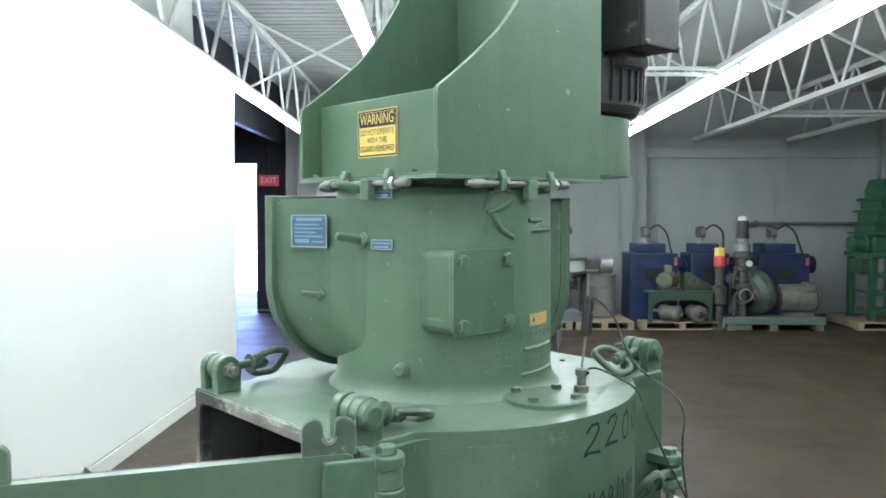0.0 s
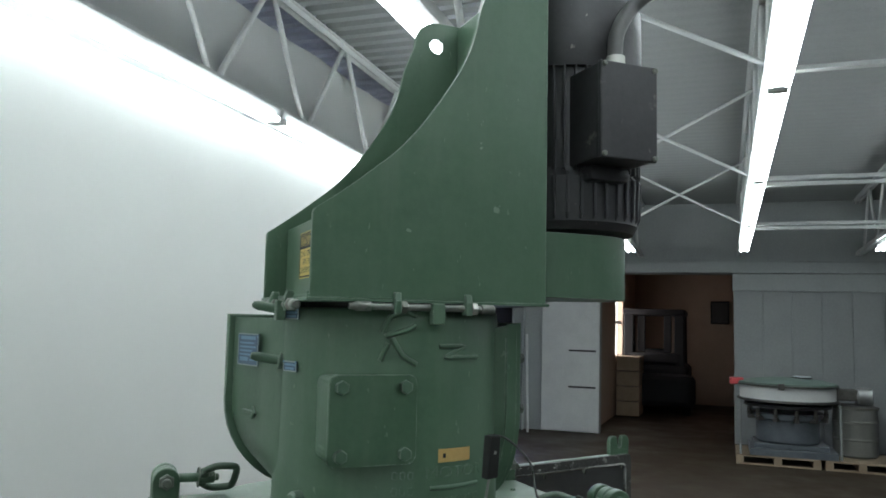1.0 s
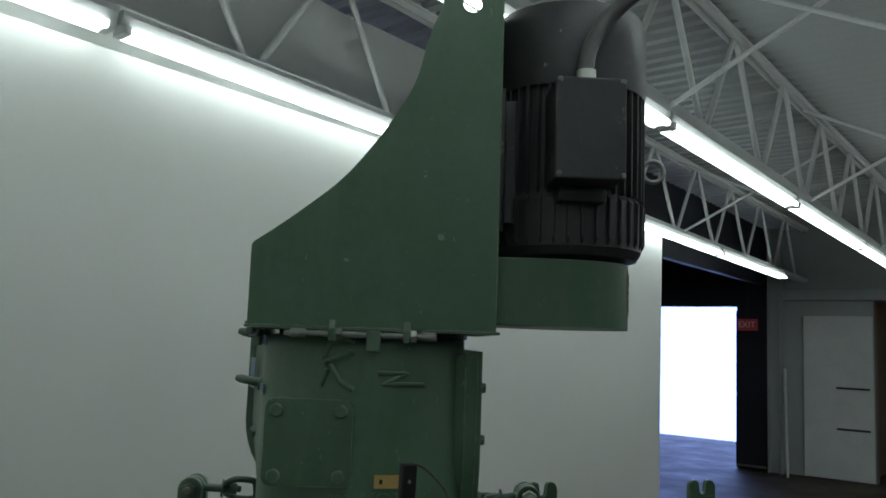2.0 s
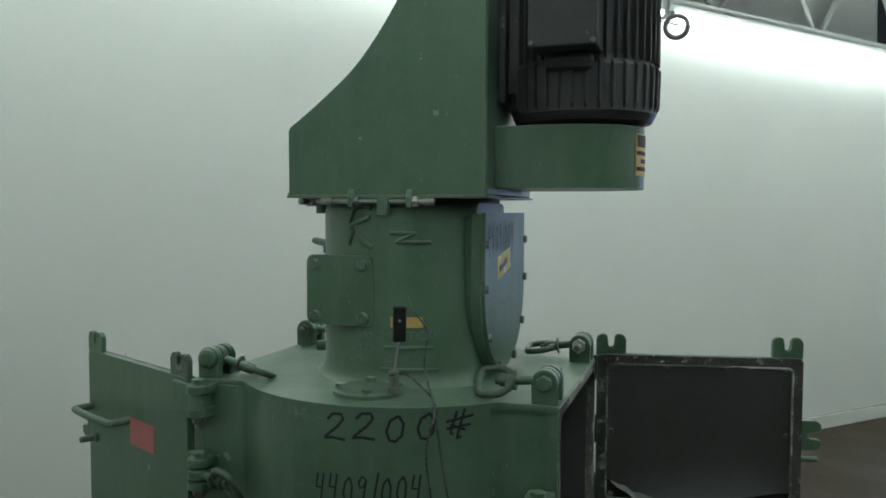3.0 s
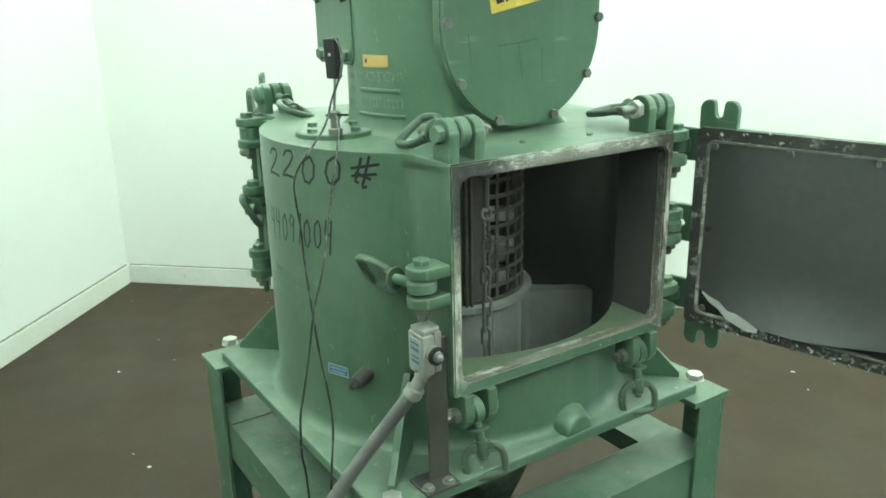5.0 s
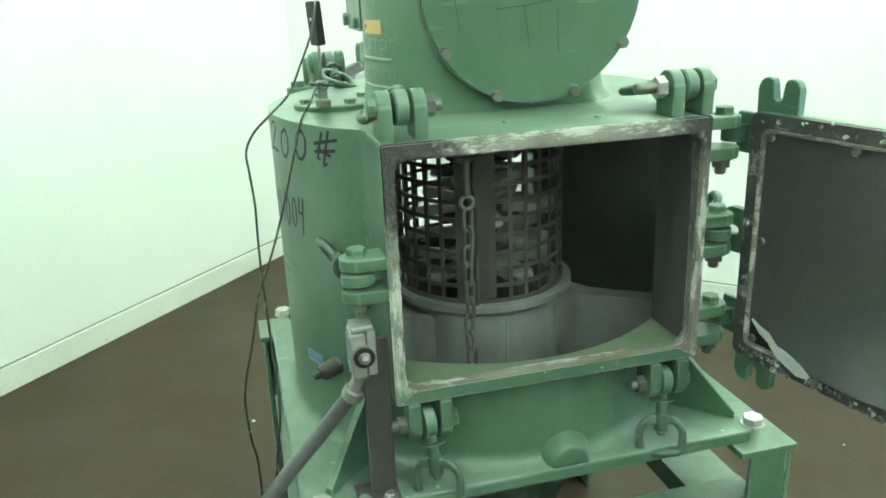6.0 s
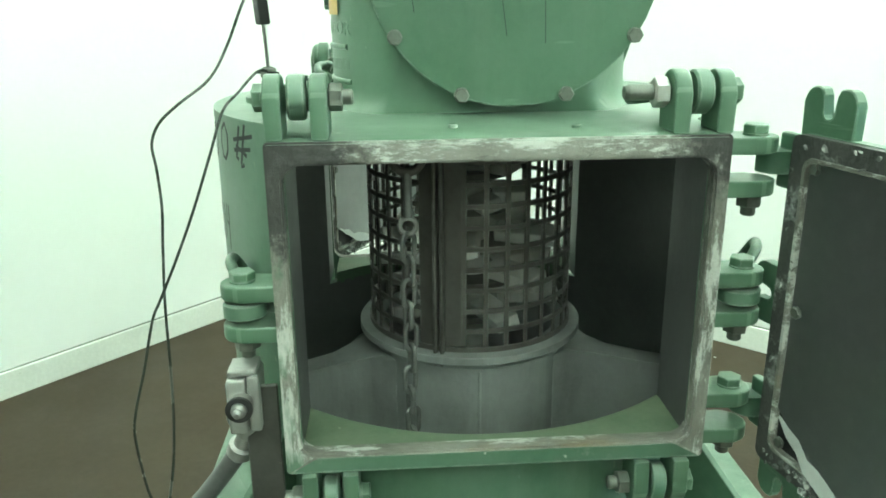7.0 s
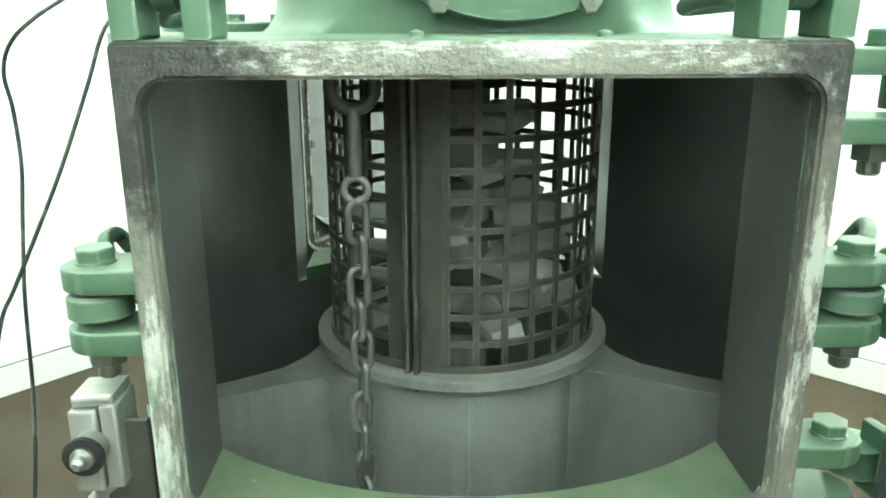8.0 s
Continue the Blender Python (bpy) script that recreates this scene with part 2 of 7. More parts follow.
# For the unseen end of the side wall, dark so the door liner mirrors less.
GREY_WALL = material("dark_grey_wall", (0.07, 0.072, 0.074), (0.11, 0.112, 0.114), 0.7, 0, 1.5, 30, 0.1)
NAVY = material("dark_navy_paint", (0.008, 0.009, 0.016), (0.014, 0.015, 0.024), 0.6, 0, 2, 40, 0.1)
YELLOW = material("yellow_label", (0.64, 0.46, 0.1), (0.72, 0.54, 0.14), 0.45, 0, 30, 200, 0.02)
OLD_YELLOW = material("faded_orange_label", (0.46, 0.3, 0.1), (0.56, 0.38, 0.14), 0.5, 0, 30, 200, 0.02)
TAPE = material("yellow_paper_tape", (0.68, 0.5, 0.1), (0.76, 0.58, 0.14), 0.22, 0, 20, 150, 0.05)
SCUFF = material("dark_green_scuff", (0.014, 0.026, 0.018), (0.03, 0.055, 0.036), 0.5, 0, 30, 200, 0.0)
INK = material("black_ink", (0.006, 0.006, 0.007), (0.012, 0.012, 0.013), 0.6, 0, 30, 200, 0.0)
TAG_PRINT = material("faded_print", (0.14, 0.26, 0.4), (0.2, 0.32, 0.45), 0.5, 0, 30, 200, 0.0)
BLUE_TAG = material("blue_nameplate", (0.06, 0.11, 0.18), (0.1, 0.16, 0.24), 0.35, 0.3, 30, 200, 0.05)
PLATE_EDGE = material("dusty_plate_edge", (0.24, 0.29, 0.28), (0.36, 0.41, 0.4), 0.55, 0.2, 30, 200, 0.1)
PALE = material("pale_print", (0.5, 0.55, 0.58), (0.6, 0.65, 0.66), 0.5, 0, 30, 200, 0.0)
RED_TAG = material("red_label", (0.5, 0.05, 0.06), (0.6, 0.08, 0.08), 0.5, 0, 30, 200, 0.02)
PINK_TAG = material("faded_red_label", (0.42, 0.1, 0.11), (0.52, 0.17, 0.17), 0.5, 0, 20, 200, 0.02)
TUBE = glow("fluorescent_tube", (0.93, 1.0, 0.95), TUBE_POWER)
DAY = glow("daylight_outside", (0.34, 0.46, 1.0), 14.0)
ROTOR = material("dusty_rotor_steel", (0.5, 0.5, 0.47), (0.74, 0.73, 0.69), 0.55, 0.3, 14, 90, 0.3, (0.6, 0.58, 0.54), 0.6)
BRACKET = material("dull_dark_steel", (0.06, 0.058, 0.052), (0.115, 0.112, 0.1), 0.5, 0.5, 12, 90, 0.2, None, 0, (0.25, 0.24, 0.21), 18, 0.62)

# ---- mesh helpers ----


def part(name, bm, mat, parent=None, label="", sharp=20):
    """Links a bmesh as one mesh object under a thing or under a part."""
    me = bpy.data.meshes.new(name)
    bm.to_mesh(me)
    bm.free()
    for p in me.polygons:
        p.use_smooth = True
    me.set_sharp_from_angle(angle=radians(sharp))
    me.materials.append(mat)
    ob = new(name, me)
    ob.parent = parent
    return tagged(ob, label)


def again(ob, m, parent=None):
    """The same piece once more, at the pose m in its parent's space."""
    o = new(ob.name.split(".")[0], ob.data)
    o.parent = parent or ob.parent
    o.matrix_local = m
    if "label" in ob:
        o["label"] = ob["label"]
    return o


def thing(name, m, label, category, group="", kind=""):
    e = new(name)
    e.empty_display_size = 0.1
    e.matrix_world = m
    return tagged(e, label, category, group, kind)


def box(x0, x1, y0, y1, z0, z1, bevel=0.0, seg=2, bm=None, m=None):
    own = bmesh.new()
    bmesh.ops.create_cube(own, size=1.0)
    bmesh.ops.transform(own, matrix=Matrix.Translation(((x0 + x1) / 2, (y0 + y1) / 2, (z0 + z1) / 2)) @ Matrix.Diagonal((x1 - x0, y1 - y0, z1 - z0, 1)), verts=own.verts)
    if bevel:
        bmesh.ops.bevel(own, geom=own.edges[:], offset=bevel, segments=seg, affect="EDGES", profile=0.5)
    return merged(bm, own, m)


def merged(bm, own, m=None):
    if m is not None:
        bmesh.ops.transform(own, matrix=m, verts=own.verts)
    if bm is None:
        return own
    tmp = bpy.data.meshes.new("tmp")
    own.to_mesh(tmp)
    own.free()
    bm.from_mesh(tmp)
    bpy.data.meshes.remove(tmp)
    return bm


def prism(outline, z0, z1, bevel=0.0, seg=2, bm=None, m=None, sharp_only=True):
    """A plan outline (counter-clockwise) drawn up from z0 to z1, its rims rounded."""
    own = bmesh.new()
    low = [own.verts.new((x, y, z0)) for x, y in outline]
    high = [own.verts.new((x, y, z1)) for x, y in outline]
    n = len(outline)
    own.faces.new(low[::-1])
    own.faces.new(high)
    for i in range(n):
        own.faces.new((low[i], low[(i + 1) % n], high[(i + 1) % n], high[i]))
    if bevel:
        rim = [e for e in own.edges if abs(e.verts[0].co.z - e.verts[1].co.z) < 1e-6]
        bmesh.ops.bevel(own, geom=rim, offset=bevel, segments=seg, affect="EDGES", profile=0.5)
    return merged(bm, own, m)


def lathe(profile, n=48, bm=None, m=None, closed=True):
    """Radius and height pairs turned round z, from bottom to top."""
    n = max(n, 20)
    own = bmesh.new()
    rings = []
    for r, z in profile:
        if r < 1e-5:
            rings.append([own.verts.new((0, 0, z))] * n)
        else:
            rings.append([own.verts.new((r * math.cos(2 * math.pi * i / n), r * math.sin(2 * math.pi * i / n), z)) for i in range(n)])
    for a, b in zip(rings, rings[1:]):
        for i in range(n):
            j = (i + 1) % n
            vs = []
            for w in (a[i], a[j], b[j], b[i]):
                if w not in vs:
                    vs.append(w)
            if len(vs) > 2:
                own.faces.new(vs)
    if closed:
        for ring, flip in ((rings[0], True), (rings[-1], False)):
            if ring[0] is not ring[1]:
                own.faces.new(ring[::-1] if flip else ring)
    return merged(bm, own, m)


def pipe(points, r, n=8, closed=False, bm=None, m=None):
    """A round bar along a line of points."""
    n = max(n, 20)
    own = bmesh.new()
    pts = [Vector(p) for p in points]
    rings, count = [], len(pts)
    up = Vector((0.13, 0.31, 0.94))
    for i, p in enumerate(pts):
        a = pts[(i - 1) % count] if closed or i > 0 else p
        b = pts[(i + 1) % count] if closed or i < count - 1 else p
        d = (b - a).normalized()
        s = d.cross(up)
        if s.length < 0.05:
            s = d.cross(Vector((1, 0, 0)))
        s.normalize()
        w = s.cross(d)
        up = w
        rings.append([own.verts.new(p + r * (math.cos(2 * math.pi * k / n) * s + math.sin(2 * math.pi * k / n) * w)) for k in range(n)])
    for i in range(count if closed else count - 1):
        a, b = rings[i], rings[(i + 1) % count]
        off = 0
        if closed and i == count - 1:
            off = min(range(n), key=lambda q: (a[0].co - b[q].co).length)
        for k in range(n):
            own.faces.new((a[k], a[(k + 1) % n], b[(k + 1 + off) % n], b[(k + off) % n]))
    if not closed:
        own.faces.new(rings[0][::-1])
        own.faces.new(rings[-1])
    bmesh.ops.recalc_face_normals(own, faces=own.faces[:])
    return merged(bm, own, m)


def spline(points, steps=6):
    """A smooth line through the points."""
    pts = [Vector(p) for p in points]
    out = []
    for i in range(len(pts) - 1):
        p0, p1, p2, p3 = pts[max(i - 1, 0)], pts[i], pts[i + 1], pts[min(i + 2, len(pts) - 1)]
        for k in range(steps):
            s = k / steps
            out.append(0.5 * ((2 * p1) + (p2 - p0) * s + (2 * p0 - 5 * p1 + 4 * p2 - p3) * s * s + (3 * p1 - p0 - 3 * p2 + p3) * s ** 3))
    out.append(pts[-1])
    return out


def arc(cx, cy, r, a0, a1, n):
    return [(cx + r * math.cos(radians(a0 + (a1 - a0) * i / n)), cy + r * math.sin(radians(a0 + (a1 - a0) * i / n))) for i in range(n + 1)]


def rounded(x0, x1, y0, y1, r, n=6):
    return arc(x1 - r, y0 + r, r, -90, 0, n) + arc(x1 - r, y1 - r, r, 0, 90, n) + arc(x0 + r, y1 - r, r, 90, 180, n) + arc(x0 + r, y0 + r, r, 180, 270, n)


def ring_plate(outer, inner, z0, z1, bm=None, m=None):
    """A flat plate with one hole; both outlines have the same number of points."""
    own = bmesh.new()
    n = len(outer)
    o0, o1 = [[own.verts.new((x, y, z)) for x, y in outer] for z in (z0, z1)]
    i0, i1 = [[own.verts.new((x, y, z)) for x, y in inner] for z in (z0, z1)]
    for k in range(n):
        j = (k + 1) % n
        own.faces.new((o0[k], o0[j], o1[j], o1[k]))
        own.faces.new((i0[j], i0[k], i1[k], i1[j]))
        own.faces.new((o1[k], o1[j], i1[j], i1[k]))
        own.faces.new((o0[j], o0[k], i0[k], i0[j]))
    return merged(bm, own, m)


def turn_to(direction, at=(0, 0, 0)):
    """A pose whose z points along the direction."""
    return Matrix.Translation(at) @ Vector(direction).to_track_quat("Z", "Y").to_matrix().to_4x4()


def hexagon(r):
    return [(r * math.cos(radians(60 * i)), r * math.sin(radians(60 * i))) for i in range(6)]


def bolt_head(r=0.012, h=0.01, washer=0.0):
    bm = prism(hexagon(r), 0.0015, h, 0.0012, 1)
    if washer:
        lathe([(washer, 0), (washer, 0.002)], 16, bm)
    else:
        lathe([(r * 0.98, 0), (r * 0.98, 0.002)], 16, bm)
    return bm


# ---- the room: u runs along the white wall from its corner, v out through it ----
ROOM = Matrix.Translation((-0.129, 3.124, 0)) @ Matrix.Rotation(radians(-42.4), 4, "Z")
U_FAR, WALL_END, WALL_TOP, DECK_Z = 14.0, 8.57, 2.945, 3.95
ROOF = ROOM @ Matrix.Translation((0, 0, 0.045)) @ Matrix.Rotation(radians(0.83), 4, "Y")   # the roof falls slightly along u


def room_part(name, bm, mat, label, category, kind="structure"):
    ob = part(name, bm, mat)
    ob.matrix_world = ROOM
    return tagged(ob, label, category, "", kind)


room_part("floor", box(-0.3, 24, -12.3, 8.2, -0.2, 0), FLOOR, "dark brown sealed concrete shop floor with pale scuffs", "floor")
room_part("wall_north", box(0.0, WALL_END, 0.0, 0.14, 0, WALL_TOP), WALL, "smooth white painted partition wall under a light strip", "wall")
room_part("wall_west", box(-0.16, 0.0, -4.6, 8.2, 0, DECK_Z + 0.1), WALL, "smooth white painted side wall", "wall")
# Out of view; kept dark to shape what the door liner reflects.
room_part("wall_west_2", box(-0.16, 0.0, -12.0, -4.6, 0, DECK_Z + 0.1), GREY_WALL, "unseen wall closing the shop, dark grey to dim the door liner's reflection", "wall")
room_part("baseboard", box(0.0, WALL_END, -0.018, 0.0, 0, 0.105, 0.004), BASE, "scuffed off-white baseboard along the partition", "baseboard")
# Solid dark strips on both baseboards stand in for the shadow in the groove.
room_part("trim_gap", box(0.02, WALL_END, -0.0085, -0.0005, 0.105, 0.109), DULL, "dark strip standing in for the shadowed joint above the baseboard", "joint")
room_part("trim_shade_strip_west", box(0.0005, 0.0085, -12.0, -0.02, 0.105, 0.109), DULL, "dark strip standing in for the shadowed joint above the side baseboard", "joint")
room_part("baseboard_west", box(0.0, 0.018, -12.0, -0.02, 0, 0.105, 0.004), BASE, "scuffed off-white baseboard along the side wall", "baseboard")
room_part("wall_south", box(-0.16, U_FAR, -12.2, -12.0, 0, DECK_Z + 0.1), FAR_WALL, "plain grey-white wall closing the shop", "wall")
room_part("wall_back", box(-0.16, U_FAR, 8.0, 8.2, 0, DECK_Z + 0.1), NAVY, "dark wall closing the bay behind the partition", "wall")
# Added black sheet, standing for the unlit space behind the bay joist.
room_part("wall_bay_dark_fill", box(7.7, U_FAR - 0.003, 0.62, 0.72, 2.9, DECK_Z + 0.03), NAVY, "black sheet added for the dark space behind the joist over the loading bay", "wall")


def corrugated(*rows_of_depth):
    """Trapezoid ribs that run across the joists: pairs of v and the ribs' depth there."""
    own = bmesh.new()
    line, u = [], -0.3
    while u < U_FAR + 0.3:
        line += [(u, 0.0), (u + 0.07, 0.0), (u + 0.085, 0.036), (u + 0.145, 0.036)]
        u += 0.16
    rows = [[own.verts.new((p, v, DECK_Z + h * deep)) for p, h in line] for v, deep in rows_of_depth]
    for a, b in zip(rows, rows[1:]):
        for k in range(len(line) - 1):
            own.faces.new((a[k], b[k], b[k + 1], a[k + 1]))
    return own


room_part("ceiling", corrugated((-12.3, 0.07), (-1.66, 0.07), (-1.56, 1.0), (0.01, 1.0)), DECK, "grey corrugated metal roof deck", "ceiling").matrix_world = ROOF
room_part("ceiling_bay", corrugated((0.01, 1.0), (8.2, 1.0)), BAY_DECK_LIT, "corrugated deck over the loading bay, light put into its pale blue colour", "ceiling").matrix_world = ROOF
room_part("roof", box(-0.4, 24, -12.4, 8.3, DECK_Z + 0.05, DECK_Z + 0.15), DECK, "flat roof over the deck", "roof")

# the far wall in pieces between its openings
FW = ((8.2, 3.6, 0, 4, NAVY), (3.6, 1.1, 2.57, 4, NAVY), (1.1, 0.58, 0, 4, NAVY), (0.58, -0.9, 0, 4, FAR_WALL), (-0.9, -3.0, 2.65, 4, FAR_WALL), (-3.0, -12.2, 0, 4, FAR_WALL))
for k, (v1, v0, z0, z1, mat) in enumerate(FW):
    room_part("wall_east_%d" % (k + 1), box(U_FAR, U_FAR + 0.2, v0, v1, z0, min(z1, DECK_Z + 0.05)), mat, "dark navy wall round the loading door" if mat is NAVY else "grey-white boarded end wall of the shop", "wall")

# ---- the mill ----
MILL = Matrix.Rotation(radians(0.769), 4, (-0.894, -0.447, 0)) @ Matrix.Translation((0, 0, -0.02))
CY = 0.04                     # middle of the chamber in y
RO, RI = 0.402, 0.388         # chamber wall outside and inside
HALF, DEEP = 0.27, 0.425      # door frame half width, and its face from the middle
Z_PLATE, Z_SILL, Z_FRAME, Z_TOP = 0.715, 0.905, 0.879, 1.305
AX, AY, RC = 0.015, 0.02, 0.229   # drive column

mill = thing("impact_mill", MILL, "green painted steel impact mill with both doors swung open", "mill")
FLIP = Matrix.Translation((0, CY, 0)) @ Matrix.Rotation(math.pi, 4, "Z") @ Matrix.Translation((0, -CY, 0))


def side_line(r, front, back, deep, f):
    """The left bulging side from the front frame round to the back frame, eased into the straight jambs by a hollow of radius f."""
    out = [(-front, -deep)]
    ends = []
    for half in (front, back):
        x, y = half + f, math.sqrt((r + f) ** 2 - (half + f) ** 2)
        ends.append((x, y, math.degrees(math.atan2(y, x))))
    (x0, y0, a0), (x1, y1, a1) = ends
    out += arc(-x0, -y0, f, 0, a0, 6) + arc(0, 0, r, 180 + a0, 180 - a1, 28)[1:-1] + arc(-x1, y1, f, -a1, 0, 6)
    return out + [(-back, deep)]


def side_outline(r, front, back, deep, sx, f):
    return [(sx * x, y) for x, y in side_line(r, front, back, deep, f)]


BACK = 0.263                  # half width of the rear opening


def chamber_wall(sx):
    outer = side_outline(RO, HALF, HALF + 0.012, DEEP - 0.02, sx, 0.045)
    inner = side_outline(RI, HALF - 0.02, BACK, DEEP - 0.02, sx, 0.004)
    own = bmesh.new()
    rows = []
    for z in (Z_FRAME + 0.004, Z_TOP - 0.012):
        rows.append(([own.verts.new((x, y + CY, z)) for x, y in outer], [own.verts.new((x, y + CY, z)) for x, y in inner]))
    (o0, i0), (o1, i1) = rows
    n = len(outer)
    for k in range(n - 1):
        own.faces.new((o0[k + 1], o0[k], o1[k], o1[k + 1]))
        own.faces.new((i0[k], i0[k + 1], i1[k + 1], i1[k]))
        own.faces.new((o1[k], i1[k], i1[k + 1], o1[k + 1]))
        own.faces.new((i0[k], o0[k], o0[k + 1], i0[k + 1]))
    for k in (0, n - 1):
        own.faces.new((o0[k], i0[k], i1[k], o1[k]))
    bmesh.ops.recalc_face_normals(own, faces=own.faces[:])
    return own


def two_sided(ob, inside):
    """Gives the faces that look into the chamber the inner finish."""
    ob.data.materials.append(inside)
    for p in ob.data.polygons:
        c, nrm = p.center, p.normal
        if c.x * nrm.x + (c.y - CY) * nrm.y < -0.02 and abs(nrm.z) < 0.5:
            p.material_index = 1


for sx in (1, -1):
    two_sided(part("chamber_wall", chamber_wall(sx), GREEN_BODY, mill, "green curved chamber wall, dull grey inside"), INNER)
lower = part("lower_ring", lathe([(RI, Z_PLATE - 0.01), (RO + 0.03, Z_PLATE - 0.003), (RO + 0.012, Z_PLATE + 0.003), (RO + 0.004, Z_PLATE + 0.011), (RO, Z_PLATE + 0.028), (RO, Z_FRAME + 0.005), (RI, Z_FRAME + 0.005), (RI, Z_PLATE - 0.01)], 96, None, Matrix.Translation((0, CY, 0)), False), GREEN_BODY, mill, "", 70)
two_sided(lower, INNER)


def plan_outline(grow=0.0):
    half, deep, r = HALF + grow, DEEP + grow, RO + grow
    left = side_line(r, half, half, deep, 0.045)
    right = [(-x, -y) for x, y in left]
    pts = left + right
    return [(x, y + CY) for x, y in pts[::-1]]


part("top_plate", prism([(x, max(CY - DEEP + 0.005, min(CY + DEEP - 0.005, y))) for x, y in plan_outline(0.0)], Z_TOP - 0.028, Z_TOP, 0.006, 3), GREEN, mill, "green top plate dulled by pale dust")


def sill():
    """The plate under a door opening, cut away to the bore."""
    a = math.degrees(math.acos((HALF - 0.02) / RI))
    cut = [(x, y + CY) for x, y in arc(0, 0, RI, 180 + a, 360 - a, 24)]
    front = CY - DEEP + 0.024
    own = bmesh.new()
    n = len(cut)
    rows = []
    for z in (Z_FRAME, Z_SILL):
        c = [own.verts.new((x, y, z)) for x, y in cut]
        f = [own.verts.new((x, front, z)) for x, y in cut]
        rows.append((c, f))
    (c0, f0), (c1, f1) = rows
    for k in range(n - 1):
        own.faces.new((c1[k], f1[k], f1[k + 1], c1[k + 1]))
        own.faces.new((c0[k + 1], f0[k + 1], f0[k], c0[k]))
        own.faces.new((c0[k], c1[k], c1[k + 1], c0[k + 1]))
        own.faces.new((f1[k], f0[k], f0[k + 1], f1[k + 1]))
    bmesh.ops.recalc_face_normals(own, faces=own.faces[:])
    return own


sill_a = part("sill", sill(), SILL, mill, "dusty green sill cut round to the bore")
again(sill_a, FLIP)


def door_frame(half, clear):
    outer = rounded(-half, half, Z_FRAME, Z_TOP - 0.001, 0.006)
    inner = rounded(-clear, clear, Z_SILL, 1.277, 0.022)
    bm = ring_plate(outer, inner, 0, 0.024)
    bm.normal_update()
    rim = [e for e in bm.edges if all(v.co.z > 0.0239 for v in e.verts) and any(abs(q.normal.z) < 0.5 for q in e.link_faces)]
    bmesh.ops.bevel(bm, geom=rim, offset=0.003, segments=2, affect="EDGES")
    return merged(None, bm, Matrix.Translation((0, CY - DEEP + 0.024, 0)) @ Matrix.Rotation(radians(90), 4, "X"))


for half, clear, f in ((HALF, 0.251, Matrix.Identity(4)), (HALF + 0.014, BACK - 0.002, FLIP)):
    fr = part("door_frame", door_frame(half, clear), GREEN_WORN, mill, "green door frame with stripped, gasket-stained face")
    fr.data.materials.append(GASKET)
    fr.data.materials.append(GASKET_UP)
    for p in fr.data.polygons:
        if p.normal.y < -0.5 or p.center.x * p.normal.x + (p.center.z - 1.09) * p.normal.z < 0:
            p.material_index = 0 if p.center.z < Z_SILL - 0.004 and abs(p.center.x) < 0.2 else 2 if abs(p.center.x) > clear - 0.002 else 1
    fr.matrix_local = f

# base plate with clipped corners, gussets and the bump under the front door
B = 0.437
clip = 0.05
base_outline = [(-B + clip, -B), (B - clip, -B), (B, -B + clip), (B, B - clip), (B - clip, B), (-B + clip, B), (-B, B - clip), (-B, -B + clip)]
part("base_plate", prism([(x, y + CY) for x, y in base_outline], Z_PLATE - 0.026, Z_PLATE, 0.005), GREEN_WORN, mill, "square green base plate with clipped corners")
gusset_bm = prism([(0, 0), (0.15, 0), (0.15, 0.012), (0, 0.17)], -0.007, 0.007, 0.002)
gusset = part("gusset", gusset_bm, GREEN, mill)
gusset.matrix_local = Matrix.Translation((0, CY, Z_PLATE)) @ Matrix.Rotation(radians(45), 4, "Z") @ Matrix.Translation((RO - 0.005, 0, 0)) @ Matrix.Rotation(radians(90), 4, "X")
for a in (135, 225, 315):
    again(gusset, Matrix.Translation((0, CY, Z_PLATE)) @ Matrix.Rotation(radians(a), 4, "Z") @ Matrix.Translation((RO - 0.005, 0, 0)) @ Matrix.Rotation(radians(90), 4, "X"))
boss_bm = prism(arc(0, 0, 0.052, 0, 180, 12), 0, 0.075, 0.006, 2, None, Matrix.Translation((0.03, CY - 0.362, Z_PLATE - 0.002)) @ Matrix.Rotation(radians(90), 4, "X"))
for w in boss_bm.verts:
    q = max(0.0, min(1.0, (CY - 0.362 - w.co.y) / 0.075))
    w.co.x = 0.03 + (w.co.x - 0.03) * (1.25 - 0.6 * q)
    w.co.z = Z_PLATE - 0.002 + (w.co.z - Z_PLATE + 0.002) * (1.2 - 0.45 * q)
boss_a = part("boss", boss_bm, GREEN, mill, "", 60)
again(boss_a, FLIP)

hex_big = bolt_head(0.019, 0.016, 0.021)
anchor = part("anchor_bolt", hex_big, ZINC, mill, "bright zinc hex bolt")
anchor.matrix_local = Matrix.Translation((-0.403, 0.462, Z_PLATE))
for x, y in ((0.403, -0.378), (-0.403, -0.378), (0.403, 0.462)):
    again(anchor, Matrix.Translation((x, y, Z_PLATE)))

# ---- swing bolts, clevises and hinges ----


def ear_bm(thick=0.02, r=0.027, tall=0.045):
    """A clevis ear: rounded plate standing on its foot, seen along x."""
    pts = [(-r, 0), (r, 0)] + arc(0, tall, r, 0, 180, 10)
    return prism(pts, -thick / 2, thick / 2, 0.003, 2, None, Matrix.Rotation(radians(90), 4, "Z") @ Matrix.Rotation(radians(90), 4, "X"))


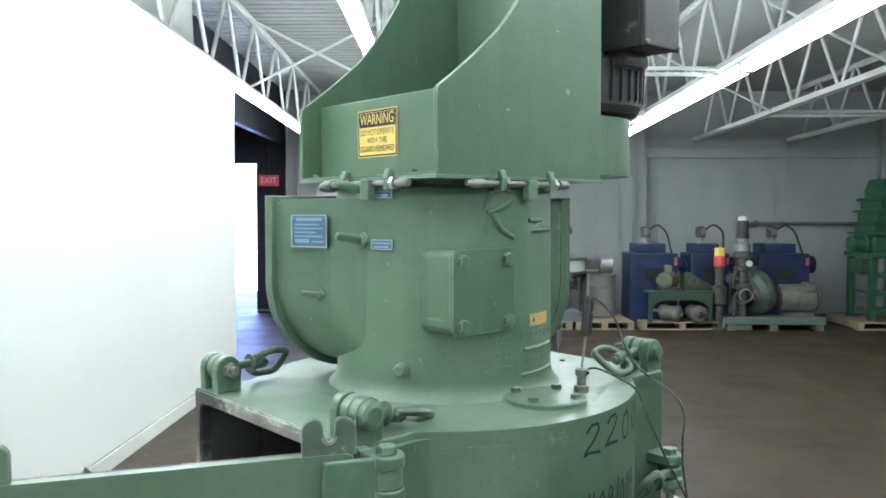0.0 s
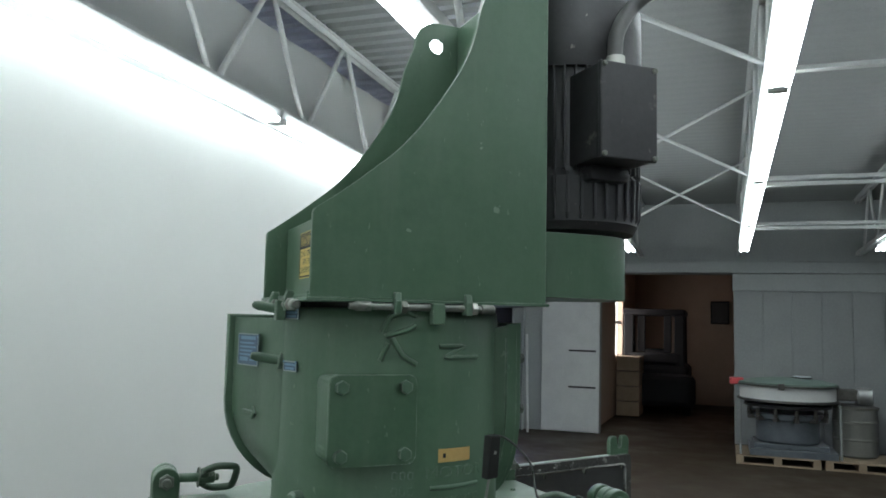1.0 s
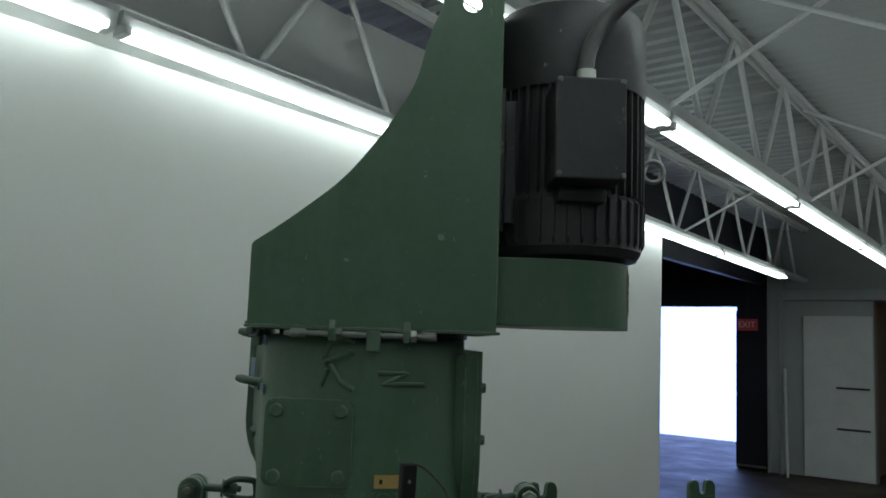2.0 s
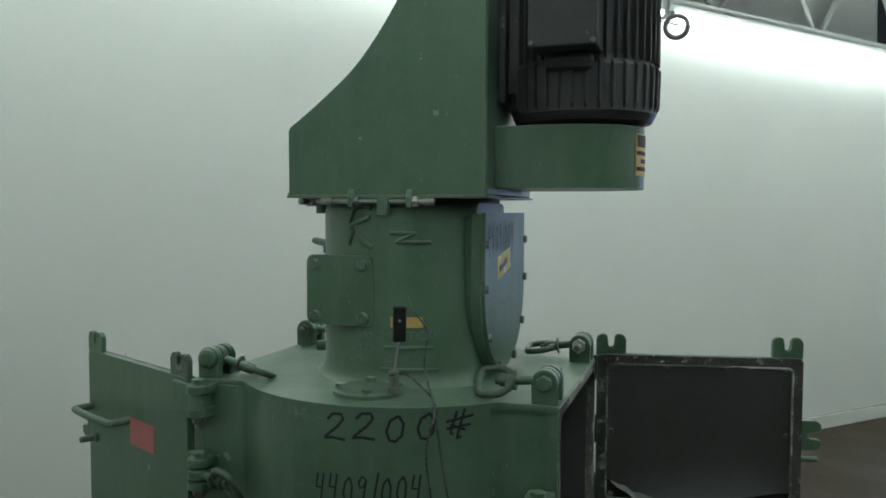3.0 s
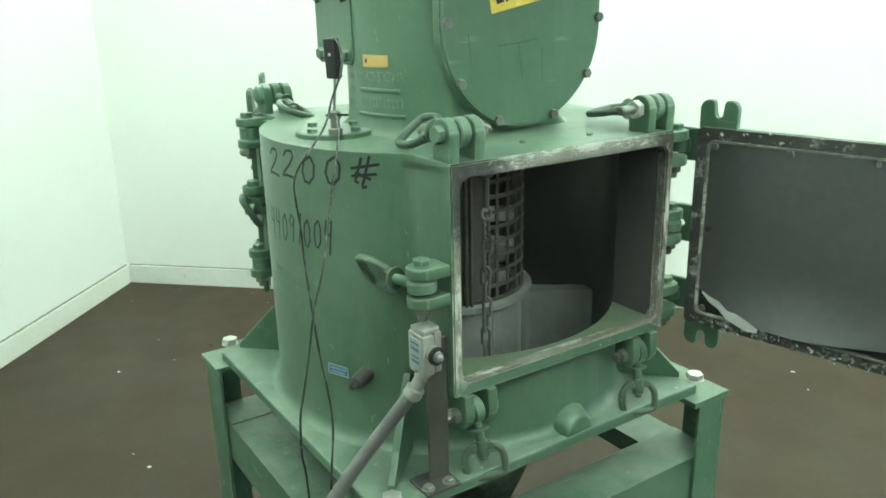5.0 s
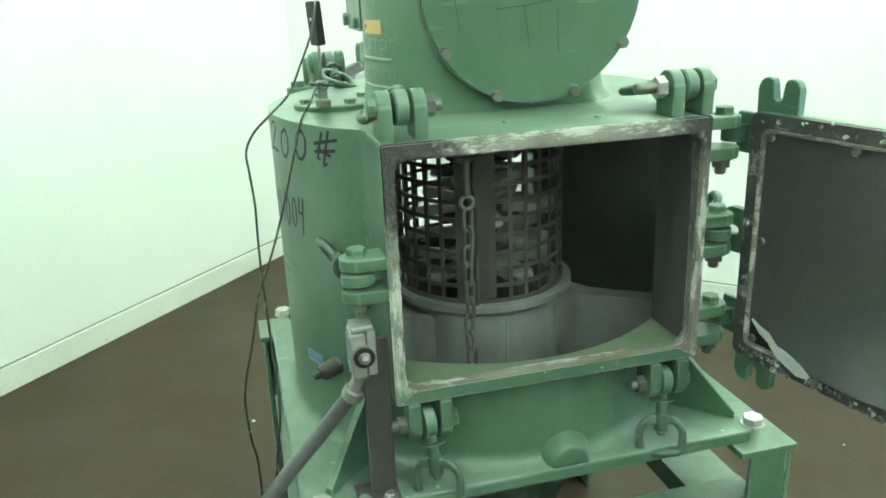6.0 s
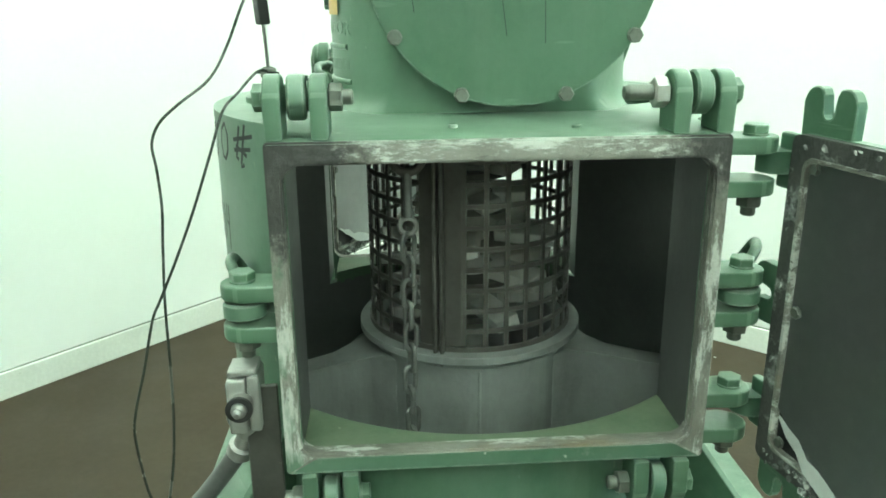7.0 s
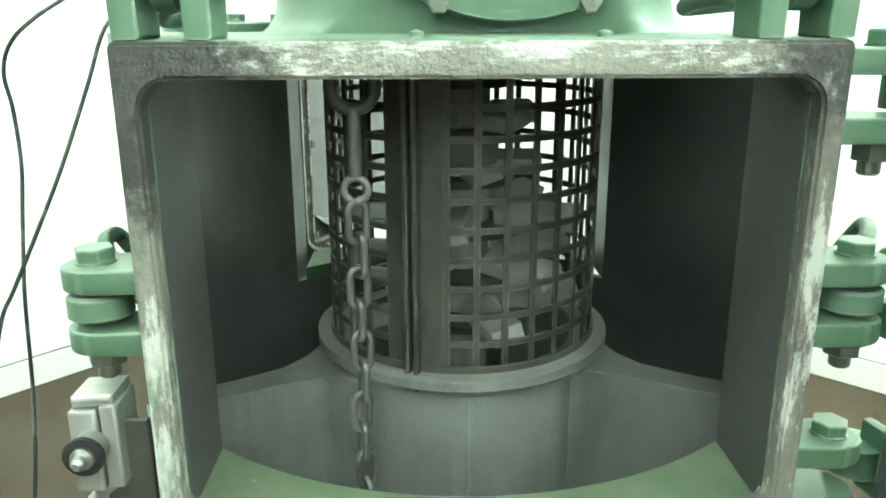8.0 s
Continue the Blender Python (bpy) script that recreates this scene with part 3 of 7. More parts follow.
EAR = part("clevis_ear", ear_bm(), GREEN, mill)
PIN_HEAD = part("pin_head", bolt_head(0.016, 0.013), GREEN, mill)
PIN_NUT = part("pin_nut", lathe([(0.009, 0.016), (0.009, 0.026), (0.007, 0.028)], 12, prism(hexagon(0.016), 0, 0.016, 0.0015, 1)), DULL, mill, "worn bare nut")
EYE = part("eye", lathe([(0.023, -0.0105), (0.026, -0.008), (0.026, 0.008), (0.023, 0.0105)], 20, pipe([(0, 0.02, 0), (0, 0.075, 0)], 0.0095, 10), Matrix.Rotation(radians(90), 4, "Y")), GREEN_WORN, mill, "green swing bolt eye")
for o in (EAR, PIN_HEAD, PIN_NUT, EYE):
    o.matrix_local = Matrix.Translation((0, CY, 0.8))
LOOP = [(-0.02, 0.077), (-0.03, 0.087), (-0.037, 0.1), (-0.038, 0.116), (-0.036, 0.134), (-0.03, 0.142), (-0.016, 0.1445), (0.0, 0.145), (0.016, 0.1445), (0.03, 0.142), (0.036, 0.134), (0.038, 0.116), (0.037, 0.1), (0.03, 0.087), (0.02, 0.077)]
HANDLE_BM = pipe(spline([(x, y, 0) for x, y in LOOP], 3), 0.0075, 12)
prism([(-0.026, 0.077), (-0.019, 0.069), (0.019, 0.069), (0.026, 0.077), (0.024, 0.086), (-0.024, 0.086)], -0.0085, 0.0085, 0.003, 2, HANDLE_BM)
lathe([(0.0125, 0.0), (0.013, 0.02), (0.012, 0.034), (0.0075, 0.036), (0.0075, 0.042), (0.005, 0.044)], 14, HANDLE_BM, Matrix.Translation((0, 0.066, 0)) @ Matrix.Rotation(radians(-90), 4, "X"))
HANDLE = part("loop_nut", HANDLE_BM, LOOPED, mill, "loop-handled nut on the swing bolt")
WASHER = part("washer", lathe([(0.021, 0), (0.021, 0.003)], 20), LOOPED, mill, "dull worn washer")
USED = set()


def put(piece, m):
    """First use moves the piece itself, later ones add a copy."""
    if piece.name in USED:
        return again(piece, m)
    USED.add(piece.name)
    piece.matrix_local = m
    return piece


ROD = part("pin_end", lathe([(0.0095, 0.0), (0.0095, 0.048), (0.0075, 0.053), (0.0, 0.053)], 14, None, Matrix.Rotation(radians(-90), 4, "Y")), DULL, mill, "long bare end of the pin")
DOME = part("pin_head", lathe([(0.024, 0), (0.024, 0.003), (0.021, 0.009), (0.014, 0.013), (0.0, 0.0145)], 20), GREEN, mill, "rounded pin head")
ROD_NUT = part("pin_nut", prism(hexagon(0.018), 0.002, 0.019, 0.0015, 1, None, Matrix.Rotation(radians(-90), 4, "Y")), ZINC, mill, "bright hex nut")


def clevis(m, swing=None, roll=0.0, slip=0.066, size=1.0, skew=0.0, long=False, up=1, domed=False):
    """Two ears on a foot at the origin of m, pin along x; the swing bolt turned about the pin by some degrees."""
    for x in (-0.026, 0.026):
        put(EAR, m @ Matrix.Translation((x, 0, 0)))
    if long:
        put(ROD, m @ Matrix.Translation((-0.036, 0, 0.045)))
        put(ROD_NUT, m @ Matrix.Translation((-0.036, 0, 0.045)))
        up = -1
    elif not domed:
        put(PIN_NUT, m @ Matrix.Translation((0.036 * up, 0, 0.045)) @ Matrix.Rotation(radians(90 * up), 4, "Y"))
    if domed:
        up = -1
    put(DOME if domed else PIN_HEAD, m @ Matrix.Translation((-0.036 * up, 0, 0.045)) @ Matrix.Rotation(radians(-90 * up), 4, "Y"))
    if swing is not None:
        s = m @ Matrix.Translation((0, 0, 0.045)) @ Matrix.Rotation(radians(swing), 4, "X") @ Matrix.Rotation(radians(skew), 4, "Z")
        put(EYE, s)
        put(HANDLE, s @ Matrix.Rotation(radians(roll), 4, "Y") @ Matrix.Diagonal((1, size, 1, 1)))
        put(WASHER, s @ Matrix.Translation((0, slip, 0)) @ Matrix.Rotation(radians(-90), 4, "X"))


YF = CY - DEEP
DOWN = Matrix.Rotation(math.pi, 4, "Y")
LAY_L = Matrix(((0, 0, -1, 0), (0, 1, 0, 0), (1, 0, 0, 0), (0, 0, 0, 1)))
LAY_R = Matrix(((0, 0, 1, 0), (0, 1, 0, 0), (-1, 0, 0, 0), (0, 0, 0, 1)))
for f, tilt in ((Matrix.Identity(4), 0), (FLIP, 3)):
    clevis(f @ Matrix.Translation((-0.232, YF + 0.032, Z_TOP)), -5 + tilt, -34 - 4 * tilt, 0.066, 1.0, 3)
    clevis(f @ Matrix.Translation((0.235, YF + 0.032, Z_TOP)), -8 - 2.5 * tilt, -6 - 5 * tilt, 0.06, 0.98, 3, tilt == 0, 1, tilt != 0)
    clevis(f @ Matrix.Translation((-0.215, YF + 0.02, Z_FRAME)) @ DOWN, 105, 30, 0.036, 0.92, 3)
    clevis(f @ Matrix.Translation((0.215, YF + 0.02, Z_FRAME)) @ DOWN, 104, 22, 0.034, 0.92, -6)
    # latch side and hinge side, pins upright
    clevis(f @ Matrix.Translation((-0.266, YF + 0.034, 1.095)) @ LAY_L, 8 + 3 * tilt, -32, 0.072, 1.1, 4, False, -1)
    clevis(f @ Matrix.Translation((0.266, YF + 0.034, 1.095)) @ LAY_R, 24, 30, 0.066, 1.0)
    for z in (1.262, 0.93):
        clevis(f @ Matrix.Translation((0.266, YF + 0.034, z)) @ LAY_R)

# ---- doors ----


def door_ear():
    """A flat ear with an open slot for a swing bolt; foot on y = 0."""
    pts = [(-0.04, -0.004), (0.04, -0.004)] + arc(0.022, 0.036, 0.018, 0, 120, 6) + [(0.0095, 0.045), (0.0095, 0.026)] + arc(0, 0.026, 0.0095, 0, -180, 8)[1:-1] + [(-0.0095, 0.026), (-0.0095, 0.045)] + arc(-0.022, 0.036, 0.018, 60, 180, 6)
    return prism(pts, -0.007, 0.007, 0.0015, 1)


def build_door(parent_name, base, label, hinge_ear):
    """Door in its own space: x away from the hinge, z up, y = 0 its inner face, which looks to -y."""
    d = part(parent_name, prism(rounded(0, 0.54, Z_FRAME, Z_TOP, 0.012), -0.016, 0.0, 0.002, 1, None, Matrix.Rotation(radians(90), 4, "X")), GREEN, mill, label)
    d.matrix_local = base
    rim = ring_plate(rounded(0.001, 0.539, Z_FRAME + 0.001, Z_TOP - 0.001, 0.012), rounded(0.026, 0.514, Z_FRAME + 0.026, Z_TOP - 0.026, 0.015), 0, 0.011, None, Matrix.Rotation(radians(90), 4, "X"))
    for v in rim.verts:
        v.co.y += 0.0015 * noise.noise(v.co * 40)
    part("gasket", rim, RIM, d, "torn gasket rim, smeared black and white")
    lip = ring_plate(rounded(0.0245, 0.5155, Z_FRAME + 0.0245, Z_TOP - 0.0245, 0.015), rounded(0.029, 0.511, Z_FRAME + 0.029, Z_TOP - 0.029, 0.014), 0.0005, 0.0135, None, Matrix.Rotation(radians(90), 4, "X"))
    part("gasket_lip", lip, GASKET, d, "pale torn gasket lip")
    crust = bmesh.new()
    rnd = random.Random(len(parent_name) + int(1000 * abs(base[0][3])))
    x0, x1, z0, z1 = 0.013, 0.527, Z_FRAME + 0.013, Z_TOP - 0.013
    for (ax, az), (bx, bz), share in (((x0, z0), (x1, z0), 0.75), ((x0, z1), (x1, z1), 0.1), ((x0, z0), (x0, z1), 0.05)):
        n = int(math.hypot(bx - ax, bz - az) / 0.006)
        for k in range(2 * n):
            if rnd.random() > share:
                continue
            q, off = rnd.random(), rnd.gauss(0, 0.006)
            off = max(-0.012, min(0.012, off))
            here = Vector((ax + (bx - ax) * q + (off if ax == bx else 0), -0.0105, az + (bz - az) * q + (off if az == bz else 0)))
            r = rnd.uniform(0.002, 0.0055) * (1.7 if rnd.random() < 0.16 else 1.0)
            turn = Matrix.Rotation(rnd.uniform(0, 6.28), 4, "Y") @ Matrix.Rotation(rnd.uniform(-0.5, 0.5), 4, "X")
            flat = [(r * rnd.uniform(0.6, 1.5) * math.cos(1.26 * i), r * rnd.uniform(0.4, 0.8) * math.sin(1.26 * i)) for i in range(5)]
            prism(flat, 0, rnd.uniform(0.001, 0.0035), 0, 1, crust, Matrix.Translation(here) @ turn @ Matrix.Rotation(radians(90), 4, "X"))
    tagged(part("gasket_crust", crust, CRUST, d, "crumbled pale and black gasket remains"), kind="stuff")
    part("backing", box(0.026, 0.514, -0.0035, -0.0005, Z_FRAME + 0.026, Z_TOP - 0.026), BLACK, d, "black backing sheet")
    nx, nz = 28, 22
    own = bmesh.new()
    grid = []
    for j in range(nz + 1):
        row = []
        for i in range(nx + 1):
            x = 0.028 + 0.484 * i / nx
            bottom = Z_FRAME + 0.03 + 0.052 * max(0.0, 1 - (x - 0.028) / 0.095) + 0.03 * max(0.0, min(1.0, (x - 0.26) / 0.22))
            z = bottom + (Z_TOP - 0.028 - bottom) * j / nz
            low = max(0.0, 1 - j / 7.0)
            y = -0.006 - 0.022 * low * low * math.sin(math.pi * min(1, max(0, (x - 0.02) / 0.5)))
            row.append(own.verts.new((x, y, z)))
        grid.append(row)
    for j in range(nz):
        for i in range(nx):
            own.faces.new((grid[j][i], grid[j][i + 1], grid[j + 1][i + 1], grid[j + 1][i]))
    bmesh.ops.solidify(own, geom=own.faces[:], thickness=0.0015)
    part("liner", own, LINER, d, "dark steel liner sheet bowed out along its bottom")
    tear = bmesh.new()
    edge = [(0.04, 0.957), (0.06, 0.944), (0.08, 0.931), (0.1, 0.919), (0.12, 0.908), (0.15, 0.905), (0.17, 0.905)]
    wide = (0.001, 0.005, 0.014, 0.01, 0.02, 0.013, 0.003)
    up = [tear.verts.new((x, -0.0125 - 0.1 * max(0, x - 0.05), z + w)) for (x, z), w in zip(edge, wide)]
    low = [tear.verts.new((x, -0.014 - 0.12 * max(0, x - 0.05) - 0.002 * (k % 2), z - 0.003 - 0.003 * (k % 2))) for k, (x, z) in enumerate(edge)]
    for k in range(len(edge) - 1):
        tear.faces.new((low[k], low[k + 1], up[k + 1], up[k]))
    bmesh.ops.solidify(tear, geom=tear.faces[:], thickness=0.002)
    part("torn_lining", tear, TORN, d, "pale torn edge of lining")
    scr = part("screw", bolt_head(0.0075, 0.005), DULL, d)
    spots = [(0.04, 1.268), (0.19, 1.268), (0.345, 1.268), (0.5, 1.268), (0.04, 1.094), (0.5, 1.094), (0.04, 0.918), (0.18, 0.9), (0.34, 0.9), (0.5, 0.912)]
    for k, (x, z) in enumerate(spots):
        m = Matrix.Translation((x, -0.007 if z > 0.95 or x < 0.1 or x > 0.45 else -0.022, z)) @ Matrix.Rotation(radians(90), 4, "X")
        if k:
            again(scr, m)
        else:
            scr.matrix_local = m
    upright = Matrix.Rotation(radians(90), 4, "X")
    worn = part("slotted_ear", door_ear(), hinge_ear, d, "slotted ear worn at its tips")
    worn.matrix_local = Matrix.Translation((0.038, 0.008, Z_TOP)) @ upright
    ear = part("slotted_ear", door_ear(), GREEN, d)
    ear.matrix_local = Matrix.Translation((0.502, 0.008, Z_TOP)) @ upright
    again(ear, Matrix.Translation((0.038, 0.008, Z_FRAME)) @ Matrix.Rotation(math.pi, 4, "Y") @ upright)
    again(ear, Matrix.Translation((0.502, 0.008, Z_FRAME)) @ Matrix.Rotation(math.pi, 4, "Y") @ upright)
    again(ear, Matrix.Translation((0.54, 0.008, 1.095)) @ Matrix.Rotation(radians(90), 4, "Y") @ upright)
    again(ear, Matrix.Translation((0.0, 0.008, 1.095)) @ Matrix.Rotation(radians(-90), 4, "Y") @ upright)
    strap_bm = box(-0.055, 0.05, 0.016, 0.028, -0.035, 0.035, 0.004)
    lathe([(0.024, -0.014), (0.024, 0.014)], 16, strap_bm, Matrix.Translation((-0.05, 0.01, 0)))
    strap = part("hinge_strap", strap_bm, GREEN_WORN, d)
    strap.matrix_local = Matrix.Translation((0, 0, 1.262))
    again(strap, Matrix.Translation((0, 0, 0.93)))
    return d


def door_pose(x, y, dx, dy):
    """Hinge end at x, y; running along dx, dy; the inner face looks to (dy, -dx)."""
    n = math.hypot(dx, dy)
    dx, dy = dx / n, dy / n
    return Matrix(((dx, -dy, 0, x), (dy, dx, 0, y), (0, 0, 1, 0), (0, 0, 0, 1)))


door_a = build_door("access_door", door_pose(0.352, -0.379, 0.209, -0.978), "open green access door with a dark steel liner", GREEN)
door_b = build_door("access_door", door_pose(-0.278, 0.47, 0.4226, 0.9063), "open green access door seen from outside, with pull handles", LOOPED)
part("pull_handle", pipe(spline([(0.3, 0.016, 1.15), (0.3, 0.05, 1.15), (0.32, 0.068, 1.15), (0.5, 0.068, 1.15), (0.52, 0.05, 1.15), (0.52, 0.016, 1.15)], 4), 0.0095, 14), GREEN_WORN, door_b)
part("stud", lathe([(0.014, 0), (0.014, 0.012), (0.009, 0.014), (0.009, 0.045), (0.006, 0.048)], 14, None, Matrix.Translation((0.49, 0.016, 1.07)) @ Matrix.Rotation(radians(-90), 4, "X")), GREEN_WORN, door_b)
part("red_tag", prism(rounded(0.16, 0.29, 1.092, 1.162, 0.003), -0.0012, 0.0, 0, 1, None, Matrix.Translation((0, 0.0165, 0)) @ Matrix.Rotation(radians(90), 4, "X")), PINK_TAG, door_b, "faded red label")
part("worn_slot", prism(arc(0, 0.026, 0.0115, 0, -180, 10) + arc(0, 0.026, 0.0092, -180, 0, 10), -0.0078, 0.0078, 0, 1, None, Matrix.Translation((0.038, 0.008, Z_TOP)) @ Matrix.Rotation(radians(90), 4, "X")), STEEL, door_b, "bare bright metal worn in the slot")
part("stop_rod", pipe([(0.535, 0.008, 1.03), (0.585, 0.008, 1.03)], 0.008, 14), GREEN_WORN, door_a)

# ---- stand ----
stand = thing("mill_stand", MILL, "green welded steel stand under the mill", "stand")
LX, LY = 0.462, 0.46


def leg_bm():
    """An angle-section leg, its corner at the origin, legs along +x and +y."""
    bm = box(0, 0.105, 0, 0.009, 0.022, Z_PLATE - 0.041, 0.002)
    box(0, 0.009, 0.0095, 0.085, 0.022, Z_PLATE - 0.041, 0.002, 2, bm)
    box(-0.006, 0.11, -0.006, 0.11, Z_PLATE - 0.0405, Z_PLATE - 0.0265, 0.002, 2, bm)
    box(-0.02, 0.12, -0.02, 0.12, 0.0, 0.0215, 0.002, 2, bm)
    return bm


leg = part("leg", leg_bm(), GREEN_WORN, stand)
leg.matrix_local = Matrix.Translation((-LX, CY - LY, 0))
for k, (sx, sy) in enumerate(((1, -1), (1, 1), (-1, 1)), 1):
    again(leg, Matrix.Translation((sx * LX, CY + sy * LY, 0)) @ Matrix.Rotation(radians(90 * k), 4, "Z"))
RZ = 0.535
channel = [(0.0, RZ - 0.11), (0.009, RZ - 0.11), (0.009, RZ - 0.009), (0.109, RZ - 0.009), (0.109, RZ - 0.05), (0.118, RZ - 0.05), (0.118, RZ), (0.0, RZ)]
rail_bm = prism(channel, -LX + 0.012, LX - 0.012, 0.0, 1, None, Matrix(((0, 0, 1, 0), (1, 0, 0, 0), (0, 1, 0, 0), (0, 0, 0, 1))))
rail = part("rail", rail_bm, GREEN_WORN, stand, "green channel rail")
rail.matrix_local = Matrix.Translation((0, CY - LY + 0.01, 0))
for k in (1, 2, 3):
    again(rail, Matrix.Translation((0, CY, 0)) @ Matrix.Rotation(radians(90 * k), 4, "Z") @ Matrix.Translation((0, -LY + 0.01, 0.0 if k == 2 else -0.0035)))
hopper_bm = bmesh.new()
ring_t = [hopper_bm.verts.new((0.3 * math.cos(a), CY + 0.3 * math.sin(a), Z_PLATE - 0.027)) for a in [radians(45 + 90 * i) for i in range(4)]]
ring_b = [hopper_bm.verts.new((0.14 * math.cos(a), CY + 0.14 * math.sin(a), 0.3)) for a in [radians(45 + 90 * i) for i in range(4)]]
for k in range(4):
    hopper_bm.faces.new((ring_t[k], ring_b[k], ring_b[(k + 1) % 4], ring_t[(k + 1) % 4]))
bmesh.ops.solidify(hopper_bm, geom=hopper_bm.faces[:], thickness=0.005)
part("discharge_hopper", hopper_bm, GREEN, mill, "green tapered discharge hopper")

# ---- inside the chamber: hub, arms, screen basket and rotor ----
HX, HY = 0.004, 0.03
AT_HUB = Matrix.Translation((HX, HY, 0))
part("hub", lathe([(0.168, 0.70), (0.168, 0.885), (0.172, 0.9), (0.192, 0.915), (0.192, 0.927), (0.176, 0.929), (0.15, 0.925), (0.15, 0.72)], 64, None, AT_HUB), CASTING, mill, "grey cast hub with a raised rim")
plan = [(0.15, 0.075), (0.172, 0.062), (0.185, 0.045), (0.205, 0.032), (0.24, 0.025), (0.3, 0.023), (0.345, 0.023), (0.387, 0.024)]
arm_bm = prism([(x, -w) for x, w in plan] + [(x, w) for x, w in plan[::-1]], 0.70, 0.9, 0.006, 2)
for w in arm_bm.verts:
    if w.co.z > 0.8:
        d = w.co.x
        w.co.z -= 0.008 if d < 0.18 else 0.012 if d < 0.195 else 0.021 if d < 0.22 else 0.029 if d < 0.25 else 0.031 + 0.13 * (d - 0.24)
arm = part("hub_arm", arm_bm, CASTING, mill, "grey cast arm from hub to wall", 55)
arm.matrix_local = AT_HUB @ Matrix.Rotation(radians(-12), 4, "Z")
for a in (92, 192):
    again(arm, AT_HUB @ Matrix.Rotation(radians(a), 4, "Z"))
part("chamber_floor", lathe([(RI - 0.002, 0.70), (RI - 0.002, 0.712), (0.19, 0.712)], 64, None, Matrix.Translation((0, CY, 0)), False), INNER, mill)

RB = 0.172
NCOL, NROW, Z0B, Z1B = 32, 11, 0.926, 1.292
SEAM = radians(249)


def basket():
    """A cylinder of perforated sheet: square holes in rows, plain at the rims and at the seam."""
    own = bmesh.new()
    dz = (Z1B - Z0B) / NROW
    bar_a, bar_z = 0.23, 0.24

    def cell(a0, a1, z0, z1):
        vs = [own.verts.new((r * math.cos(a), r * math.sin(a), z)) for r in (RB, RB - 0.003) for a, z in ((a0, z0), (a1, z0), (a1, z1), (a0, z1))]
        o, i = vs[:4], vs[4:]
        own.faces.new(o)
        own.faces.new(i[::-1])
        for k in range(4):
            own.faces.new((o[(k + 1) % 4], o[k], i[k], i[(k + 1) % 4]))

    da = 2 * math.pi / NCOL
    for c in range(NCOL):
        a0 = SEAM + c * da
        if c in (0, NCOL - 1):
            cell(a0, a0 + da, Z0B, Z1B)
            continue
        cell(a0, a0 + da * bar_a, Z0B, Z1B)
        for r in range(NROW + 1):
            z0 = Z0B + r * dz
            cell(a0 + da * bar_a, a0 + da, z0, min(z0 + dz * bar_z, Z1B))
    return own


screen = thing("screen_basket", MILL, "dark perforated steel screen basket standing on the hub", "screen basket")
part("screen", merged(None, basket(), AT_HUB), MESH_STEEL, screen, "", 20)
for da in (-0.03, 0.03):
    part("seam_bar", box(RB - 0.002, RB + 0.012, -0.003, 0.003, Z0B - 0.02, Z1B, 0.0015, 1, None, AT_HUB @ Matrix.Rotation(SEAM + da, 4, "Z")), MESH_STEEL, screen, "dark clamping bar at the seam")
part("band", lathe([(RB + 0.001, 0.926), (RB + 0.003, 0.926), (RB + 0.003, 0.938), (RB + 0.001, 0.938)], 64, None, AT_HUB, False), MESH_STEEL, screen)

rotor = thing("rotor", MILL, "dusty grey steel rotor with staggered beater blades", "rotor")
part("shaft", lathe([(0.035, 0.72), (0.035, 1.3)], 24, None, AT_HUB), ROTOR, rotor)
disc = part("disc", lathe([(0.02, -0.005), (0.085, -0.005), (0.085, 0.005), (0.02, 0.005)], 40), MESH_STEEL, rotor)
ZD = [0.945, 1.005, 1.065, 1.125, 1.185, 1.245]
short = part("beater_blade", box(0.04, 0.1, -0.018, 0.018, -0.011, 0.011, 0.003), ROTOR, rotor)
blade = part("beater_blade", box(0.05, 0.155, -0.02, 0.02, -0.011, 0.011, 0.003), ROTOR, rotor)
first = True
for k, z in enumerate(ZD):
    m = AT_HUB @ Matrix.Translation((0, 0, z)) @ Matrix.Diagonal((0.78, 0.78, 1, 1) if k > 2 else (1, 1, 1, 1))
    if k:
        again(disc, m)
    else:
        disc.matrix_local = m
    for q in range(5):
        m = AT_HUB @ Matrix.Translation((0, 0, z + 0.019)) @ Matrix.Rotation(radians(72 * q + 23 * k), 4, "Z") @ Matrix.Rotation(radians(16), 4, "X")
        if (k, q) == (0, 0):
            blade.matrix_local = m
        elif (k, q) == (3, 0):
            short.matrix_local = m
        else:
            again(short if k > 2 else blade, m)
part("hub_seam", box(-0.0025, 0.0025, -0.1705, -0.167, 0.72, 0.9, 0.001, 1, None, AT_HUB), CASTING, mill)

chain = thing("steel_chain", MILL, "grey steel chain hanging inside the front opening", "chain")
CXC, CYC = -0.107, -0.262
link_pts = [(0.009 * math.cos(a), 0, 0.009 * math.sin(a) + (0.0105 if math.sin(a) >= 0 else -0.0105)) for a in [2 * math.pi * i / 14 for i in range(14)]]
link = part("link", pipe(link_pts, 0.0035, 8, True), CHAIN, chain)
top_z, step = 1.14, 0.0322
for k in range(13):
    m = Matrix.Translation((CXC + 0.002 * math.sin(k * 1.7), CYC, top_z - step * k)) @ Matrix.Rotation(radians(25 + 90 * (k % 2) + 6 * math.sin(2.3 * k)), 4, "Z")
    if k:
        again(link, m)
    else:
        link.matrix_local = m
part("ring", pipe([(CXC + 0.011 * math.cos(a), CYC, 1.17 + 0.011 * math.sin(a)) for a in [2 * math.pi * i / 18 for i in range(18)]], 0.0035, 8, True), STEEL, chain, "bright split ring")
